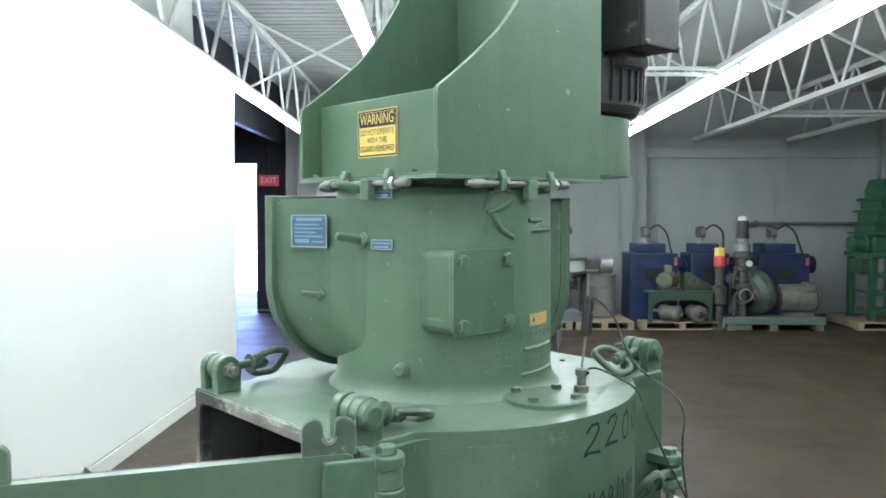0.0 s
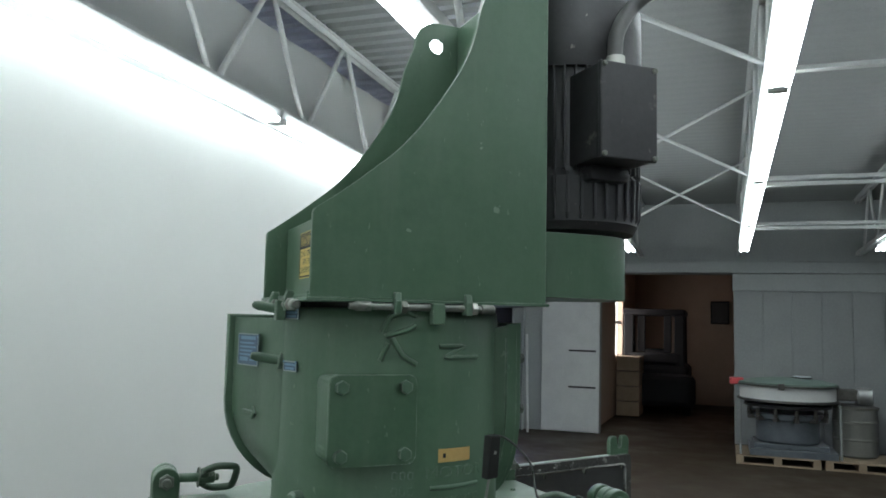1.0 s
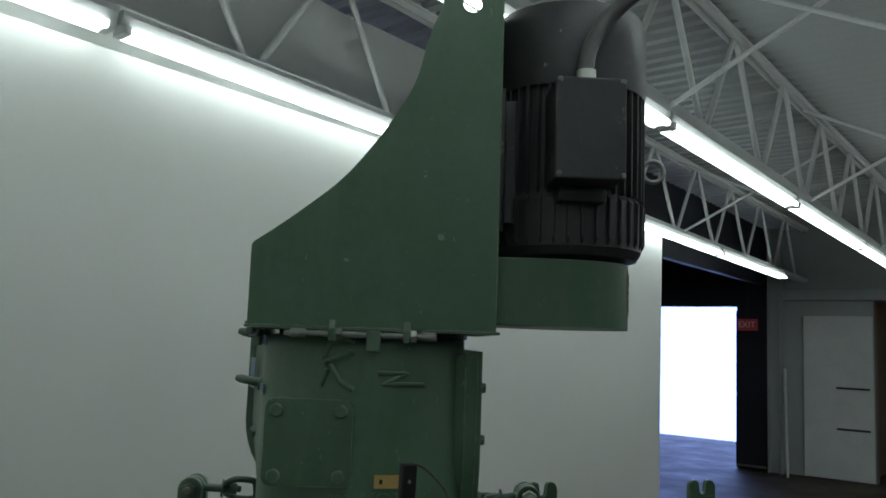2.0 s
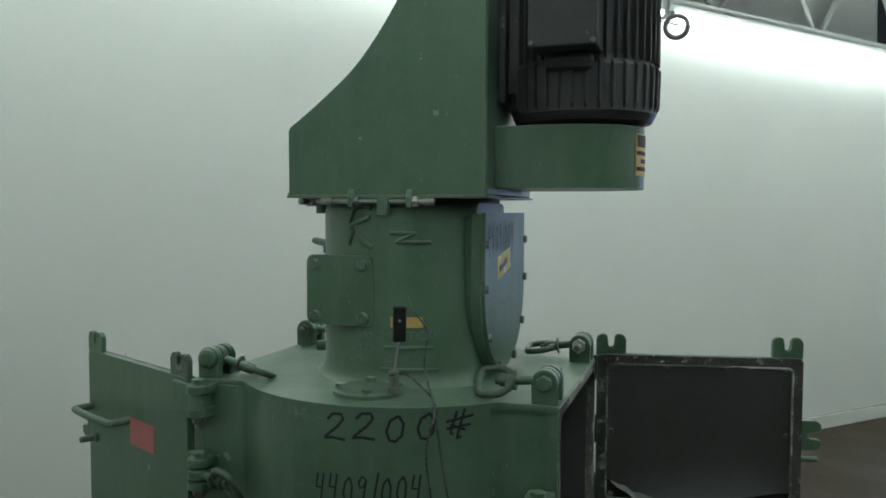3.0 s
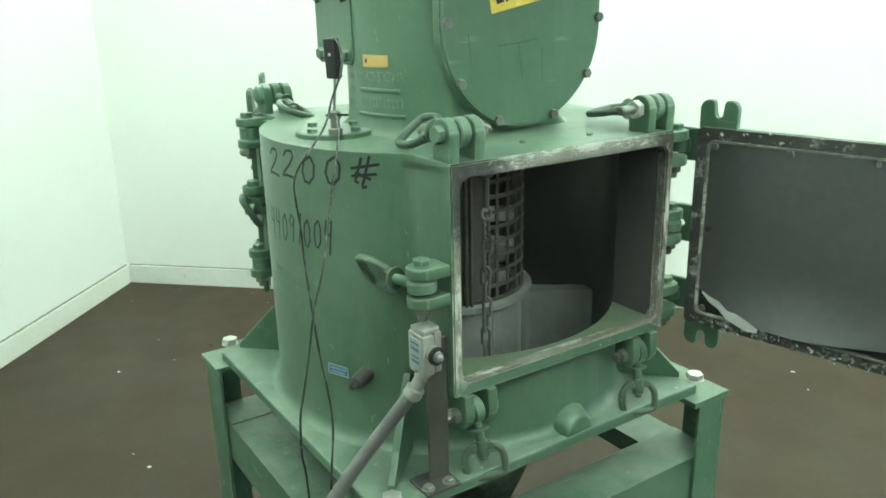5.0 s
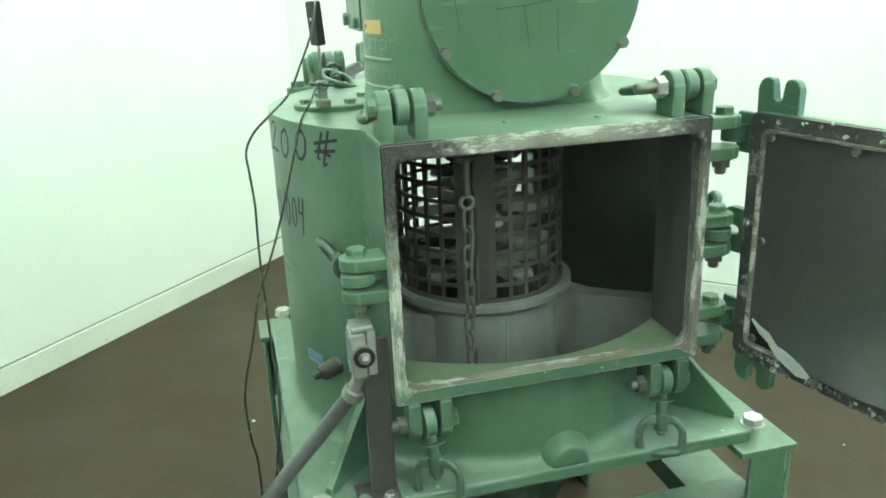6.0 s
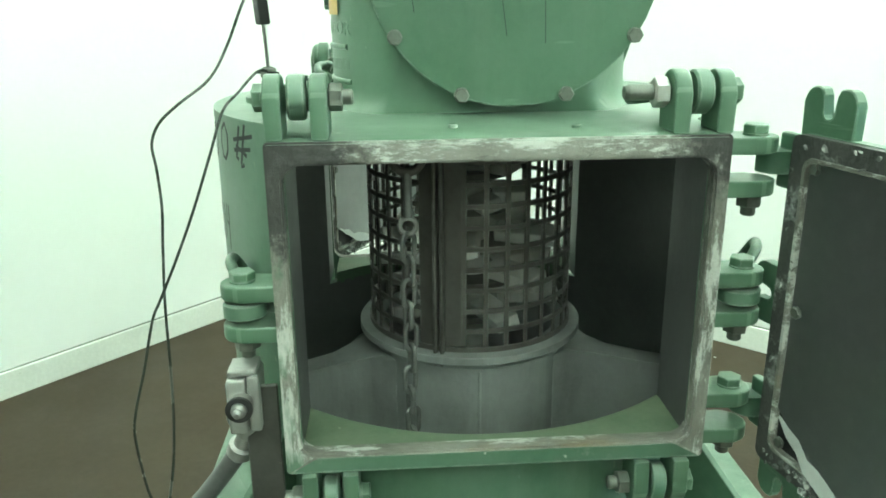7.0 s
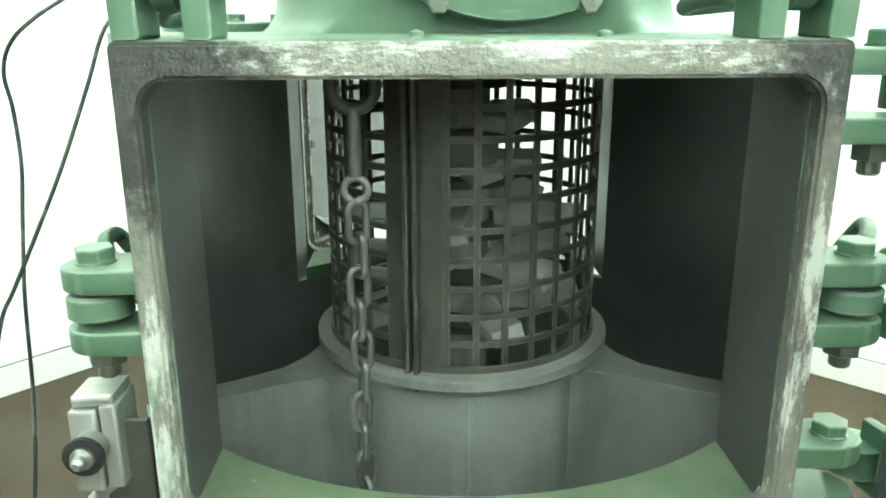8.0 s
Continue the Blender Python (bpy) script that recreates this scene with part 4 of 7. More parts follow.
part("hook_rod", pipe([(CXC, CYC, 1.182), (CXC, CYC, 1.242)], 0.0062, 10), CHAIN, chain)
part("shackle", pipe([(CXC + 0.02 * math.cos(a), CYC, 1.262 + 0.02 * math.sin(a)) for a in [2 * math.pi * i / 18 for i in range(18)]], 0.006, 8, True), MESH_STEEL, chain, "dark shackle ring under the top plate")

# ---- drive column ----
fil = [(RC + 0.02, Z_TOP - 0.001), (RC + 0.012, Z_TOP + 0.005), (RC + 0.004, Z_TOP + 0.016), (RC, Z_TOP + 0.035), (RC - 0.001, 1.69), (RC - 0.004, 1.706), (RC - 0.012, 1.712), (0.19, 1.712), (0.19, 1.735)]
col_bm = lathe(fil, 96, None, Matrix.Translation((AX, AY, 0)))
for w in col_bm.verts:
    w.co.y = max(w.co.y, -0.165)
part("column", col_bm, GREEN, mill, "green cast drive column", 70)


def d_outline(cx, half, zb, zt, grow=0.0, n=22, p=1.0):
    """Flat on top, straight sides, half round below, or squarer with a smaller power p."""
    h = half + grow
    low = [(math.cos(radians(180 + 180 * k / n)), math.sin(radians(180 + 180 * k / n))) for k in range(n + 1)]
    return [(cx + h, zt + grow), (cx - h, zt + grow)] + [(cx + h * math.copysign(abs(c) ** p, c), zb + half - h * abs(q) ** p) for c, q in low]


def d_prism(cx, half, zb, zt, y0, y1, grow=0.0, bevel=0.003):
    return prism(d_outline(cx, half, zb, zt, grow), y0, y1, bevel, 2, None, Matrix.Rotation(radians(90), 4, "X"))


# the pad and cover on the front, and the flange on the far side
part("front_flange", d_prism(0.04, 0.196, 1.315, 1.688, 0.166, 0.188), GREEN, mill)
cover = part("cover_plate", d_prism(0.04, 0.194, 1.317, 1.69, 0.1885, 0.198, 0, 0.0015), GREEN, mill, "flat green cover plate with scribbled black marks")
hexs = part("cover_bolt", bolt_head(0.0105, 0.008), DULL, cover)
spots = [(-0.147, 1.62), (-0.147, 1.521), (-0.118, 1.409), (-0.03, 1.333), (0.112, 1.333), (0.202, 1.409), (0.23, 1.521), (0.23, 1.62)]
for k, (x, z) in enumerate(spots):
    m = Matrix.Translation((x, -0.198, z)) @ Matrix.Rotation(radians(90), 4, "X")
    if k:
        again(hexs, m)
    else:
        hexs.matrix_local = m
side = Matrix.Rotation(radians(90), 4, "Z")


def d_loft(sections, m):
    """Sections of (distance, centre, half width, bottom, top), lofted into one body."""
    own = bmesh.new()
    rings = [[own.verts.new((x, -y, z)) for x, z in d_outline(cx, h, zb, zt, 0.0, 22, p)] for y, cx, h, zb, zt, p in sections]
    n = len(rings[0])
    for a, b in zip(rings, rings[1:]):
        for k in range(n):
            own.faces.new((a[k], a[(k + 1) % n], b[(k + 1) % n], b[k]))
    own.faces.new(rings[-1])
    bmesh.ops.recalc_face_normals(own, faces=own.faces[:])
    return merged(None, own, m)


# the side pad leaves the column along its tangent and widens to the flange
swell = []
for k in range(13):
    q = k / 12
    d = -0.045 + 0.266 * q
    far, near = 0.239 + 0.066 * q, -0.091 + 0.026 * q
    swell.append((d, 0.5 * (far + near), 0.5 * (far - near), 1.345 - 0.014 * q, 1.69, 0.2 + 0.8 * q))
part("side_pad", d_loft(swell, side), GREEN, mill, "", 60)
part("side_flange", merged(None, d_prism(0.122, 0.198, 1.316, 1.697, 0.221, 0.247), side), GREEN, mill)

part("front_pad", d_loft([(0.02 + 0.146 * k / 10, 0.036 + 0.004 * (k / 10) ** 3, 0.15 + 0.042 * (k / 10) ** 3, 1.345 - 0.026 * (k / 10) ** 2, 1.672 + 0.012 * (k / 10) ** 3, 1.0) for k in range(11)], Matrix.Identity(4)), GREEN, mill, "", 60)
# junction box cast on the column
part("junction_box", prism(rounded(-0.203, -0.049, 1.44, 1.591, 0.014), 0.03, 0.2055, 0.004, 2, None, Matrix.Rotation(radians(-90), 4, "Z") @ Matrix.Rotation(radians(90), 4, "X")), GREEN, mill)
bmj = prism(rounded(-0.206, -0.044, 1.437, 1.594, 0.014), 0.206, 0.216, 0.003, 2, None, Matrix.Rotation(radians(-90), 4, "Z") @ Matrix.Rotation(radians(90), 4, "X"))
part("box_cover", bmj, GREEN, mill)
jbolt = part("box_bolt", bolt_head(0.0125, 0.011), GREEN_WORN, mill)
for k, (y, z) in enumerate([(0.184, 1.573), (0.067, 1.573), (0.184, 1.456), (0.067, 1.456)]):
    m = Matrix.Translation((-0.216, y, z)) @ Matrix.Rotation(radians(-90), 4, "Y")
    if k:
        again(jbolt, m)
    else:
        jbolt.matrix_local = m

# ---- belt housing with side plates ----
SX = 0.217


def side_profile():
    pts = [(0.247, 1.727), (0.247, 1.872)] + arc(0.235, 1.872, 0.012, 0, 55, 3)
    curve = spline([(0.235, 1.886, 0), (0.163, 1.940, 0), (0.08, 2.012, 0), (0.008, 2.106, 0), (-0.045, 2.2, 0), (-0.068, 2.29, 0), (-0.094, 2.36, 0)], 5)
    pts += [(p.x, p.y) for p in curve[1:]]
    pts += arc(-0.152, 2.368, 0.058, 10, 90, 6) + [(-0.215, 2.426), (-0.215, 1.727)]
    return pts


def side_plate():
    pts = side_profile()
    bm = prism(pts, -0.005, 0.005, 0.0015, 1)
    m = Matrix(((0, 0, 1, 0), (1, 0, 0, 0), (0, 1, 0, 0), (0, 0, 0, 1)))
    bmesh.ops.transform(bm, matrix=m, verts=bm.verts)
    return bm


housing = part("belt_housing", box(-SX + 0.006, SX - 0.006, 0.192, 0.2, 1.728, 1.887, 0.002), GREEN, mill, "green folded steel belt housing")
for x in (-SX, SX):
    sp = part("side_plate", side_plate(), GREEN, housing)
    sp.matrix_local = Matrix.Translation((x, 0, 0))
    hole = part("hole_cutter", lathe([(0.019, -0.05), (0.019, 0.05)], 20, None, Matrix.Translation((0, -0.152, 2.368)) @ Matrix.Rotation(radians(90), 4, "Y")), GREEN, housing)
    cut = sp.modifiers.new("hole", "BOOLEAN")
    cut.operation, cut.object, cut.solver = "DIFFERENCE", hole, "EXACT"
    bpy.context.view_layer.update()
    hole.matrix_world = sp.matrix_world.copy()
    bpy.context.view_layer.update()
    done = bpy.data.meshes.new_from_object(sp.evaluated_get(bpy.context.evaluated_depsgraph_get()))
    sp.modifiers.clear()
    sp.data = done
    done.set_sharp_from_angle(angle=radians(20))
    bpy.data.objects.remove(hole)
part("bottom_pan", box(-SX - 0.006, SX + 0.006, -0.222, 0.252, 1.722, 1.7275, 0.001), GREEN, housing)
part("back_plate", box(-SX + 0.006, SX - 0.006, -0.216, -0.206, 1.729, 2.42, 0.002), GREEN, housing)
part("front_lip", box(-SX - 0.004, SX + 0.004, 0.201, 0.251, 1.728, 1.733, 0.001), GREEN, housing)
hb = part("housing_bolt", bolt_head(0.008, 0.008), GREEN_WORN, housing)
hb.matrix_local = Matrix.Translation((-0.1, 0.2, 2.15)) @ Matrix.Rotation(radians(-90), 4, "X")
again(hb, Matrix.Translation((-0.13, -0.2055, 2.24)) @ Matrix.Rotation(radians(-90), 4, "X"))
again(hb, Matrix.Translation((-0.13, 0.225, 1.733)))
hb.matrix_local = Matrix.Translation((0.19, 0.225, 1.733))

guard_out = [(-0.151, -0.217), (-0.151, -0.35)] + arc(-0.004, -0.374, 0.147, 180, 360, 30) + [(0.143, -0.35), (0.143, -0.217)]
part("motor_shelf", prism(guard_out, 1.743, 1.878, 0.004, 2), GREEN, mill, "green round-ended belt guard under the motor")

# ---- motor ----
MX, MY, MR = -0.012, -0.386, 0.17
AT_M = Matrix.Translation((MX, MY, 0))
motor = part("motor", lathe([(0.115, 1.88), (0.15, 1.888), (0.16, 1.905), (0.162, 2.0), (0.156, 2.012), (0.153, 2.02), (0.153, 2.25)], 48, None, AT_M), BLACK_MOTOR, mill, "scuffed black finned electric motor, upright")
part("fan_cowl", lathe([(0.166, 2.235), (0.169, 2.25), (0.169, 2.385), (0.16, 2.41), (0.12, 2.425), (0.0, 2.43)], 48, None, AT_M), BLACK_MOTOR, motor, "smooth black fan cowl")
fin = part("fin", box(0.135, 0.167, -0.0022, 0.0022, 2.012, 2.236, 0.001, 1), BLACK_MOTOR, motor)
bell_fin = part("bell_fin", prism([(0.1, 1.885), (0.15, 1.893), (0.167, 1.92), (0.169, 2.0), (0.155, 2.012), (0.12, 2.012)], -0.003, 0.003, 0.001, 1, None, Matrix.Rotation(radians(90), 4, "X")), BLACK_MOTOR, motor)
NF = 44
for k in range(NF):
    m = AT_M @ Matrix.Rotation(2 * math.pi * k / NF, 4, "Z")
    if k:
        again(fin, m)
    else:
        fin.matrix_local = m
for k in range(36):
    m = AT_M @ Matrix.Rotation(2 * math.pi * k / 36, 4, "Z")
    if k:
        again(bell_fin, m)
    else:
        bell_fin.matrix_local = m
tb = part("terminal_box", box(-0.25, -0.12, -0.446, -0.313, 2.02, 2.214, 0.004), BLACK_MOTOR, motor, "black terminal box")
part("box_lid", box(-0.264, -0.2505, -0.448, -0.311, 2.018, 2.216, 0.004), BLACK_MOTOR, tb)
ls = part("lid_screw", bolt_head(0.006, 0.005), DULL, tb)
for k, (y, z) in enumerate(((-0.44, 2.026), (-0.319, 2.026), (-0.44, 2.208), (-0.319, 2.208))):
    m = Matrix.Translation((-0.264, y, z)) @ Matrix.Rotation(radians(-90), 4, "Y")
    if k:
        again(ls, m)
    else:
        ls.matrix_local = m
part("box_foot", box(-0.2, -0.12, -0.43, -0.33, 1.985, 2.019, 0.012), BLACK_MOTOR, motor)
part("eye_bolt", pipe([(MX + 0.02, -0.585 + 0.024 * math.cos(a), 2.1 + 0.024 * math.sin(a)) for a in [2 * math.pi * i / 18 for i in range(18)]], 0.0055, 7, True), STEEL, motor, "lifting eye")
part("motor_foot", box(MX - 0.12, MX + 0.12, -0.235, -0.217, 1.93, 2.23, 0.004, 2, box(MX - 0.1, MX - 0.07, -0.30, -0.235, 1.95, 2.21, 0.004, 2, box(MX + 0.07, MX + 0.1, -0.30, -0.235, 1.95, 2.21, 0.004))), BLACK_MOTOR, motor)
conduit_path = spline([(-0.215, -0.38, 2.21), (-0.212, -0.38, 2.25), (-0.205, -0.395, 2.31), (-0.21, -0.445, 2.38), (-0.26, -0.54, 2.45), (-0.3, -0.66, 2.54), (-0.33, -0.8, 2.66)], 6)
part("conduit", pipe(conduit_path, 0.016, 10), GREY_PVC, motor, "grey flexible conduit")
part("conduit_nut", lathe([(0.024, 2.214), (0.024, 2.226), (0.019, 2.228), (0.019, 2.244)], 14, None, Matrix.Translation((-0.215, -0.38, 0))), ZINC, motor)

# ---- small things on the mill ----
neck = part("neck_ring", lathe([(0.2, 1.712), (0.2, 1.722)], 48, None, Matrix.Translation((AX, AY, 0))), BRACKET, mill, "dark gap ring under the housing")


def adjuster(m):
    """A long jacking screw held by two clips under the housing edge, along y."""
    e = part("jack_screw", pipe([(0, -0.118, 0), (0, 0.12, 0)], 0.0062, 10), BARE_SCREW, mill, "long dull jacking screw")
    e.matrix_local = m
    part("screw_tip", lathe([(0.0088, 0), (0.0088, 0.026), (0.006, 0.032), (0.005, 0.04)], 12, None, Matrix.Translation((0, 0.108, 0)) @ Matrix.Rotation(radians(-90), 4, "X")), BARE_SCREW, e)
    part("screw_tail", lathe([(0.0088, 0), (0.0088, 0.024), (0.006, 0.028)], 12, None, Matrix.Translation((0, -0.106, 0)) @ Matrix.Rotation(radians(90), 4, "X")), BARE_SCREW, e)
    for y in (-0.078, 0.06):
        part("clip", prism([(-0.01, -0.012), (0.01, -0.012), (0.012, 0.01), (0.006, 0.026), (-0.006, 0.026), (-0.012, 0.01)], y - 0.007, y + 0.007, 0.002, 1, None, Matrix(((1, 0, 0, 0), (0, 0, 1, 0), (0, 1, 0, 0), (0, 0, 0, 1)))), GREEN_WORN, e)
        part("lock_nut", prism(hexagon(0.0125), 0, 0.011, 0.001, 1, None, Matrix.Translation((0, y - 0.0185, 0)) @ Matrix.Rotation(radians(-90), 4, "X")), ZINC if y < 0 else DULL, e)
    part("lug", box(-0.014, 0.004, -0.03, -0.004, -0.03, 0.008, 0.003), GREEN, e)


adjuster(Matrix.Translation((-0.222, 0.03, 1.714)))
adjuster(Matrix.Translation((0.255, 0.03, 1.714)))
adjuster(Matrix.Translation((-0.02, 0.255, 1.716)) @ Matrix.Rotation(radians(-90), 4, "Z"))


def on_column(angle, z, r=RC, tilt=0):
    """A pose on a drum round the column axis: x along the drum to the right as seen from outside, y up, z outward."""
    a = radians(angle)
    o = Vector((math.cos(a), math.sin(a), 0))
    x = Vector((-math.sin(a), math.cos(a), 0))
    m = Matrix((x, Vector((0, 0, 1)), o)).transposed().to_4x4()
    return Matrix.Translation((AX + r * o.x, AY + r * o.y, z)) @ m @ Matrix.Rotation(radians(tilt), 4, "Z")


def wrap(bm, r, z, angle, cx, cy):
    """Bends a flat piece (x along, y up, z out) round a drum."""
    for v in bm.verts:
        a = radians(angle) + v.co.x / r
        d = r + v.co.z
        v.co = Vector((cx + d * math.cos(a), cy + d * math.sin(a), z + v.co.y))
    return bm


def strokes(lines, width=0.005, lift=0.0008, step=0.006):
    """Flat pen strokes along lines of points."""
    own = bmesh.new()
    for line in lines:
        pts = [Vector((p[0], p[1], 0)) for p in line]
        fine = []
        for a, b in zip(pts, pts[1:]):
            n = max(1, int((b - a).length / step))
            fine += [a.lerp(b, k / n) for k in range(n)]
        fine.append(pts[-1])
        left, right = [], []
        for k, p in enumerate(fine):
            d = (fine[min(k + 1, len(fine) - 1)] - fine[max(k - 1, 0)]).normalized()
            s = Vector((-d.y, d.x, 0)) * width / 2
            left.append((p + s, p + s + Vector((0, 0, lift))))
            right.append((p - s, p - s + Vector((0, 0, lift))))
        lv = [own.verts.new(b) for a, b in left]
        rv = [own.verts.new(b) for a, b in right]
        for k in range(len(fine) - 1):
            own.faces.new((rv[k], rv[k + 1], lv[k + 1], lv[k]))
    return own


def ridges(lines, r, step=0.006):
    """Half-round cast ridges along lines of points."""
    own = bmesh.new()
    for line in lines:
        pts = [Vector((p[0], p[1], 0)) for p in line]
        fine = []
        for a, b in zip(pts, pts[1:]):
            n = max(1, int((b - a).length / step))
            fine += [a.lerp(b, k / n) for k in range(n)]
        pipe(fine + [pts[-1]], r, 8, False, own)
    return own


GLYPH = {
    "2": [[(0.05, 0.75), (0.2, 0.98), (0.5, 1.0), (0.6, 0.8), (0.45, 0.5), (0.1, 0.1), (0.05, 0.0), (0.3, 0.06), (0.8, 0.0)]],
    "0": [[(0.4, 1.0), (0.15, 0.8), (0.1, 0.4), (0.25, 0.05), (0.45, 0.0), (0.62, 0.25), (0.6, 0.7), (0.4, 1.0)]],
    "#": [[(0.3, 0.95), (0.2, 0.1), (0.32, 0.06)], [(0.55, 1.02), (0.45, -0.12), (0.6, -0.05)], [(0.0, 0.55), (0.9, 0.75)], [(0.05, 0.28), (0.85, 0.4)], [(0.15, 0.42), (0.7, 0.2)]],
    "4": [[(0.12, 1.0), (0.05, 0.5), (0.5, 0.48)], [(0.5, 1.0), (0.45, -0.25)]],
    "9": [[(0.5, 0.9), (0.25, 1.0), (0.1, 0.75), (0.25, 0.55), (0.5, 0.7), (0.55, 0.9), (0.45, 0.0)]],
    "1": [[(0.35, 1.1), (0.2, -0.1)]],
}


def handwriting(text, size, gap, width, fill=0.8, slope=0.03):
    """One flat mesh for every character, and where it starts."""
    out, x = [], 0.0
    for k, ch in enumerate(text):
        kx = fill * gap
        lines = [[(x + kx * (px + 0.16 * py), size * (py + 0.06 * math.sin(2.1 * k)) + slope * x) for px, py in line] for line in GLYPH[ch]]
        out.append(strokes(lines, width))
        x += gap * (0.6 if ch == "1" else 1.0)
    return out


# marker writing on the chamber wall
for text, size, gap, wide, angle, z in (("2200#", 0.052, 0.062, 0.0056, 175.5, 1.236), ("44091004", 0.056, 0.0305, 0.0042, 172.5, 1.106)):
    for bm in handwriting(text, size, gap, wide, 1.0 if "#" in text else 1.1):
        part("marker_character", wrap(bm, RO, z, angle, 0, CY), INK, mill, "black marker handwriting")

# writing on the cover plate
for bm in handwriting("44091004", 0.058, 0.0325, 0.004, 1.05, 0.0):
    ob = part("marker_character", bm, INK, cover, "black marker handwriting")
    ob.matrix_local = Matrix.Translation((-0.14, -0.1985, 1.606)) @ Matrix.Rotation(radians(90), 4, "X")
tape = part("yellow_tape", prism([(-0.062, -0.026), (0.062, -0.026), (0.064, 0.024), (-0.06, 0.027)], 0, 0.0008, 0), TAPE, cover, "yellow tape with a scribbled mark")
tape.matrix_local = Matrix.Translation((0.011, -0.1985, 1.571)) @ Matrix.Rotation(radians(90), 4, "X") @ Matrix.Rotation(radians(11), 4, "Z")
bars = part("scribble", strokes([[(-0.048, -0.004), (-0.03, -0.003)], [(-0.026, -0.004), (-0.012, -0.002)], [(-0.008, -0.002), (0.005, 0.0)], [(0.009, 0.001), (0.025, 0.002)]], 0.015), INK, tape)
bars.matrix_local = Matrix.Translation((0, 0, 0.001))
for line in ([(-0.1, 1.5), (-0.092, 1.44)], [(-0.03, 1.475), (0.02, 1.478), (0.07, 1.485)], [(0.02, 1.48), (0.03, 1.41)], [(0.08, 1.47), (0.082, 1.4)]):
    ob = part("scratch", strokes([line], 0.0011), SCUFF, cover, "faint dark scratch")
    ob.matrix_local = Matrix.Translation((0, -0.1985, 0)) @ Matrix.Rotation(radians(90), 4, "X")


def text_mesh(text, size, align="CENTER", depth=0.0):
    cu = bpy.data.curves.new("t", "FONT")
    cu.body, cu.size, cu.align_x, cu.align_y, cu.extrude = text, size, align, "CENTER", depth
    ob = bpy.data.objects.new("t", cu)
    scene.collection.objects.link(ob)
    me = bpy.data.meshes.new_from_object(ob.evaluated_get(bpy.context.evaluated_depsgraph_get()))
    bpy.data.objects.remove(ob)
    bpy.data.curves.remove(cu)
    bm = bmesh.new()
    bm.from_mesh(me)
    bpy.data.meshes.remove(me)
    return bm


def warning_sign(parent, m):
    s = part("warning_sign", prism(rounded(-0.064, 0.064, -0.047, 0.047, 0.003), 0, 0.001, 0), YELLOW, parent, "yellow and black warning sign")
    s.matrix_local = m
    part("black_border", ring_plate(rounded(-0.062, 0.062, -0.045, 0.045, 0.002), rounded(-0.059, 0.059, -0.042, 0.042, 0.002), 0.0011, 0.0014), INK, s)
    part("black_band", prism(rounded(-0.058, 0.058, 0.013, 0.041, 0.001), 0.0011, 0.0014, 0), INK, s)
    for text, size, y, mat in (("WARNING", 0.03, 0.0272, YELLOW), ("DO NOT OPERATE", 0.0165, 0.002, INK), ("WITH THIS", 0.0165, -0.0145, INK), ("GUARD REMOVED", 0.0165, -0.031, INK)):
        bm = text_mesh(text, size)
        xs = [v.co.x for v in bm.verts]
        k = (0.108 if text != "WITH THIS" else 0.064) / (max(xs) - min(xs))
        for v in bm.verts:
            v.co.x *= k
            v.co.y += y
            v.co.z = 0.0018
        part("sign_text", bm, mat, s)


warning_sign(housing, Matrix.Translation((0.009, 0.2005, 1.818)) @ Matrix.Rotation(math.pi, 4, "Z") @ Matrix.Rotation(radians(90), 4, "X"))
bent = part("guard_label", wrap(strokes([[(-0.053, 0), (0.053, 0)]], 0.092, 0.0012), 0.1475, 1.818, -95, -0.004, -0.374), OLD_YELLOW, mill, "worn yellow label bent round the guard")
part("label_print", wrap(strokes([[(-0.047, 0.029), (0.047, 0.029)]], 0.026, 0.0016), 0.1475, 1.818, -95, -0.004, -0.374), INK, bent)
for y, x0, x1 in ((0.003, -0.05, 0.05), (-0.014, -0.03, 0.03), (-0.031, -0.05, 0.05)):
    part("label_print", wrap(strokes([[(x0, y), (x1, y)]], 0.009, 0.0016), 0.1475, 1.818, -95, -0.004, -0.374), INK, bent)

# yellow motor tag and raised lettering under it
part("motor_tag", wrap(strokes([[(-0.036, 0), (0.036, 0)]], 0.024), RC + 0.0015, 1.449, 193.7, AX, AY), OLD_YELLOW, mill, "small yellow tag")
part("tag_mark", wrap(strokes([[(-0.027, 0), (-0.021, 0)]], 0.008), RC + 0.0025, 1.449, 193.7, AX, AY), INK, mill)
bm = text_mesh("MOTOR", 0.028, "CENTER", 0.0008)
for v in bm.verts:
    v.co.x *= 1.3
part("raised_letters", wrap(bm, RC - 0.0003, 1.418, 195, AX, AY), GREEN, mill, "raised cast letters")
for z, w in ((1.392, 0.055), (1.343, 0.065)):
    part("raised_bar", wrap(pipe([(-w + 0.01 * k * w / 0.05, 0, 0) for k in range(11)], 0.0045, 8), RC - 0.0015, z, 195, AX, AY), GREEN, mill)
for k in range(9):
    part("raised_mark", wrap(prism(rounded(-0.005, 0.005, -0.007, 0.007, 0.003), 0, 0.0009, 0), RC - 0.0005, 1.36 + 0.028 * (k % 3), 172 - 3.6 * (k // 3), AX, AY), GREEN, mill)
for k in range(11):
    part("raised_mark", wrap(prism(rounded(-0.0035, 0.0035, -0.008, 0.008, 0.002), 0, 0.0008, 0), RC - 0.0004, 1.367, 182 + 2.7 * k, AX, AY), GREEN, mill)
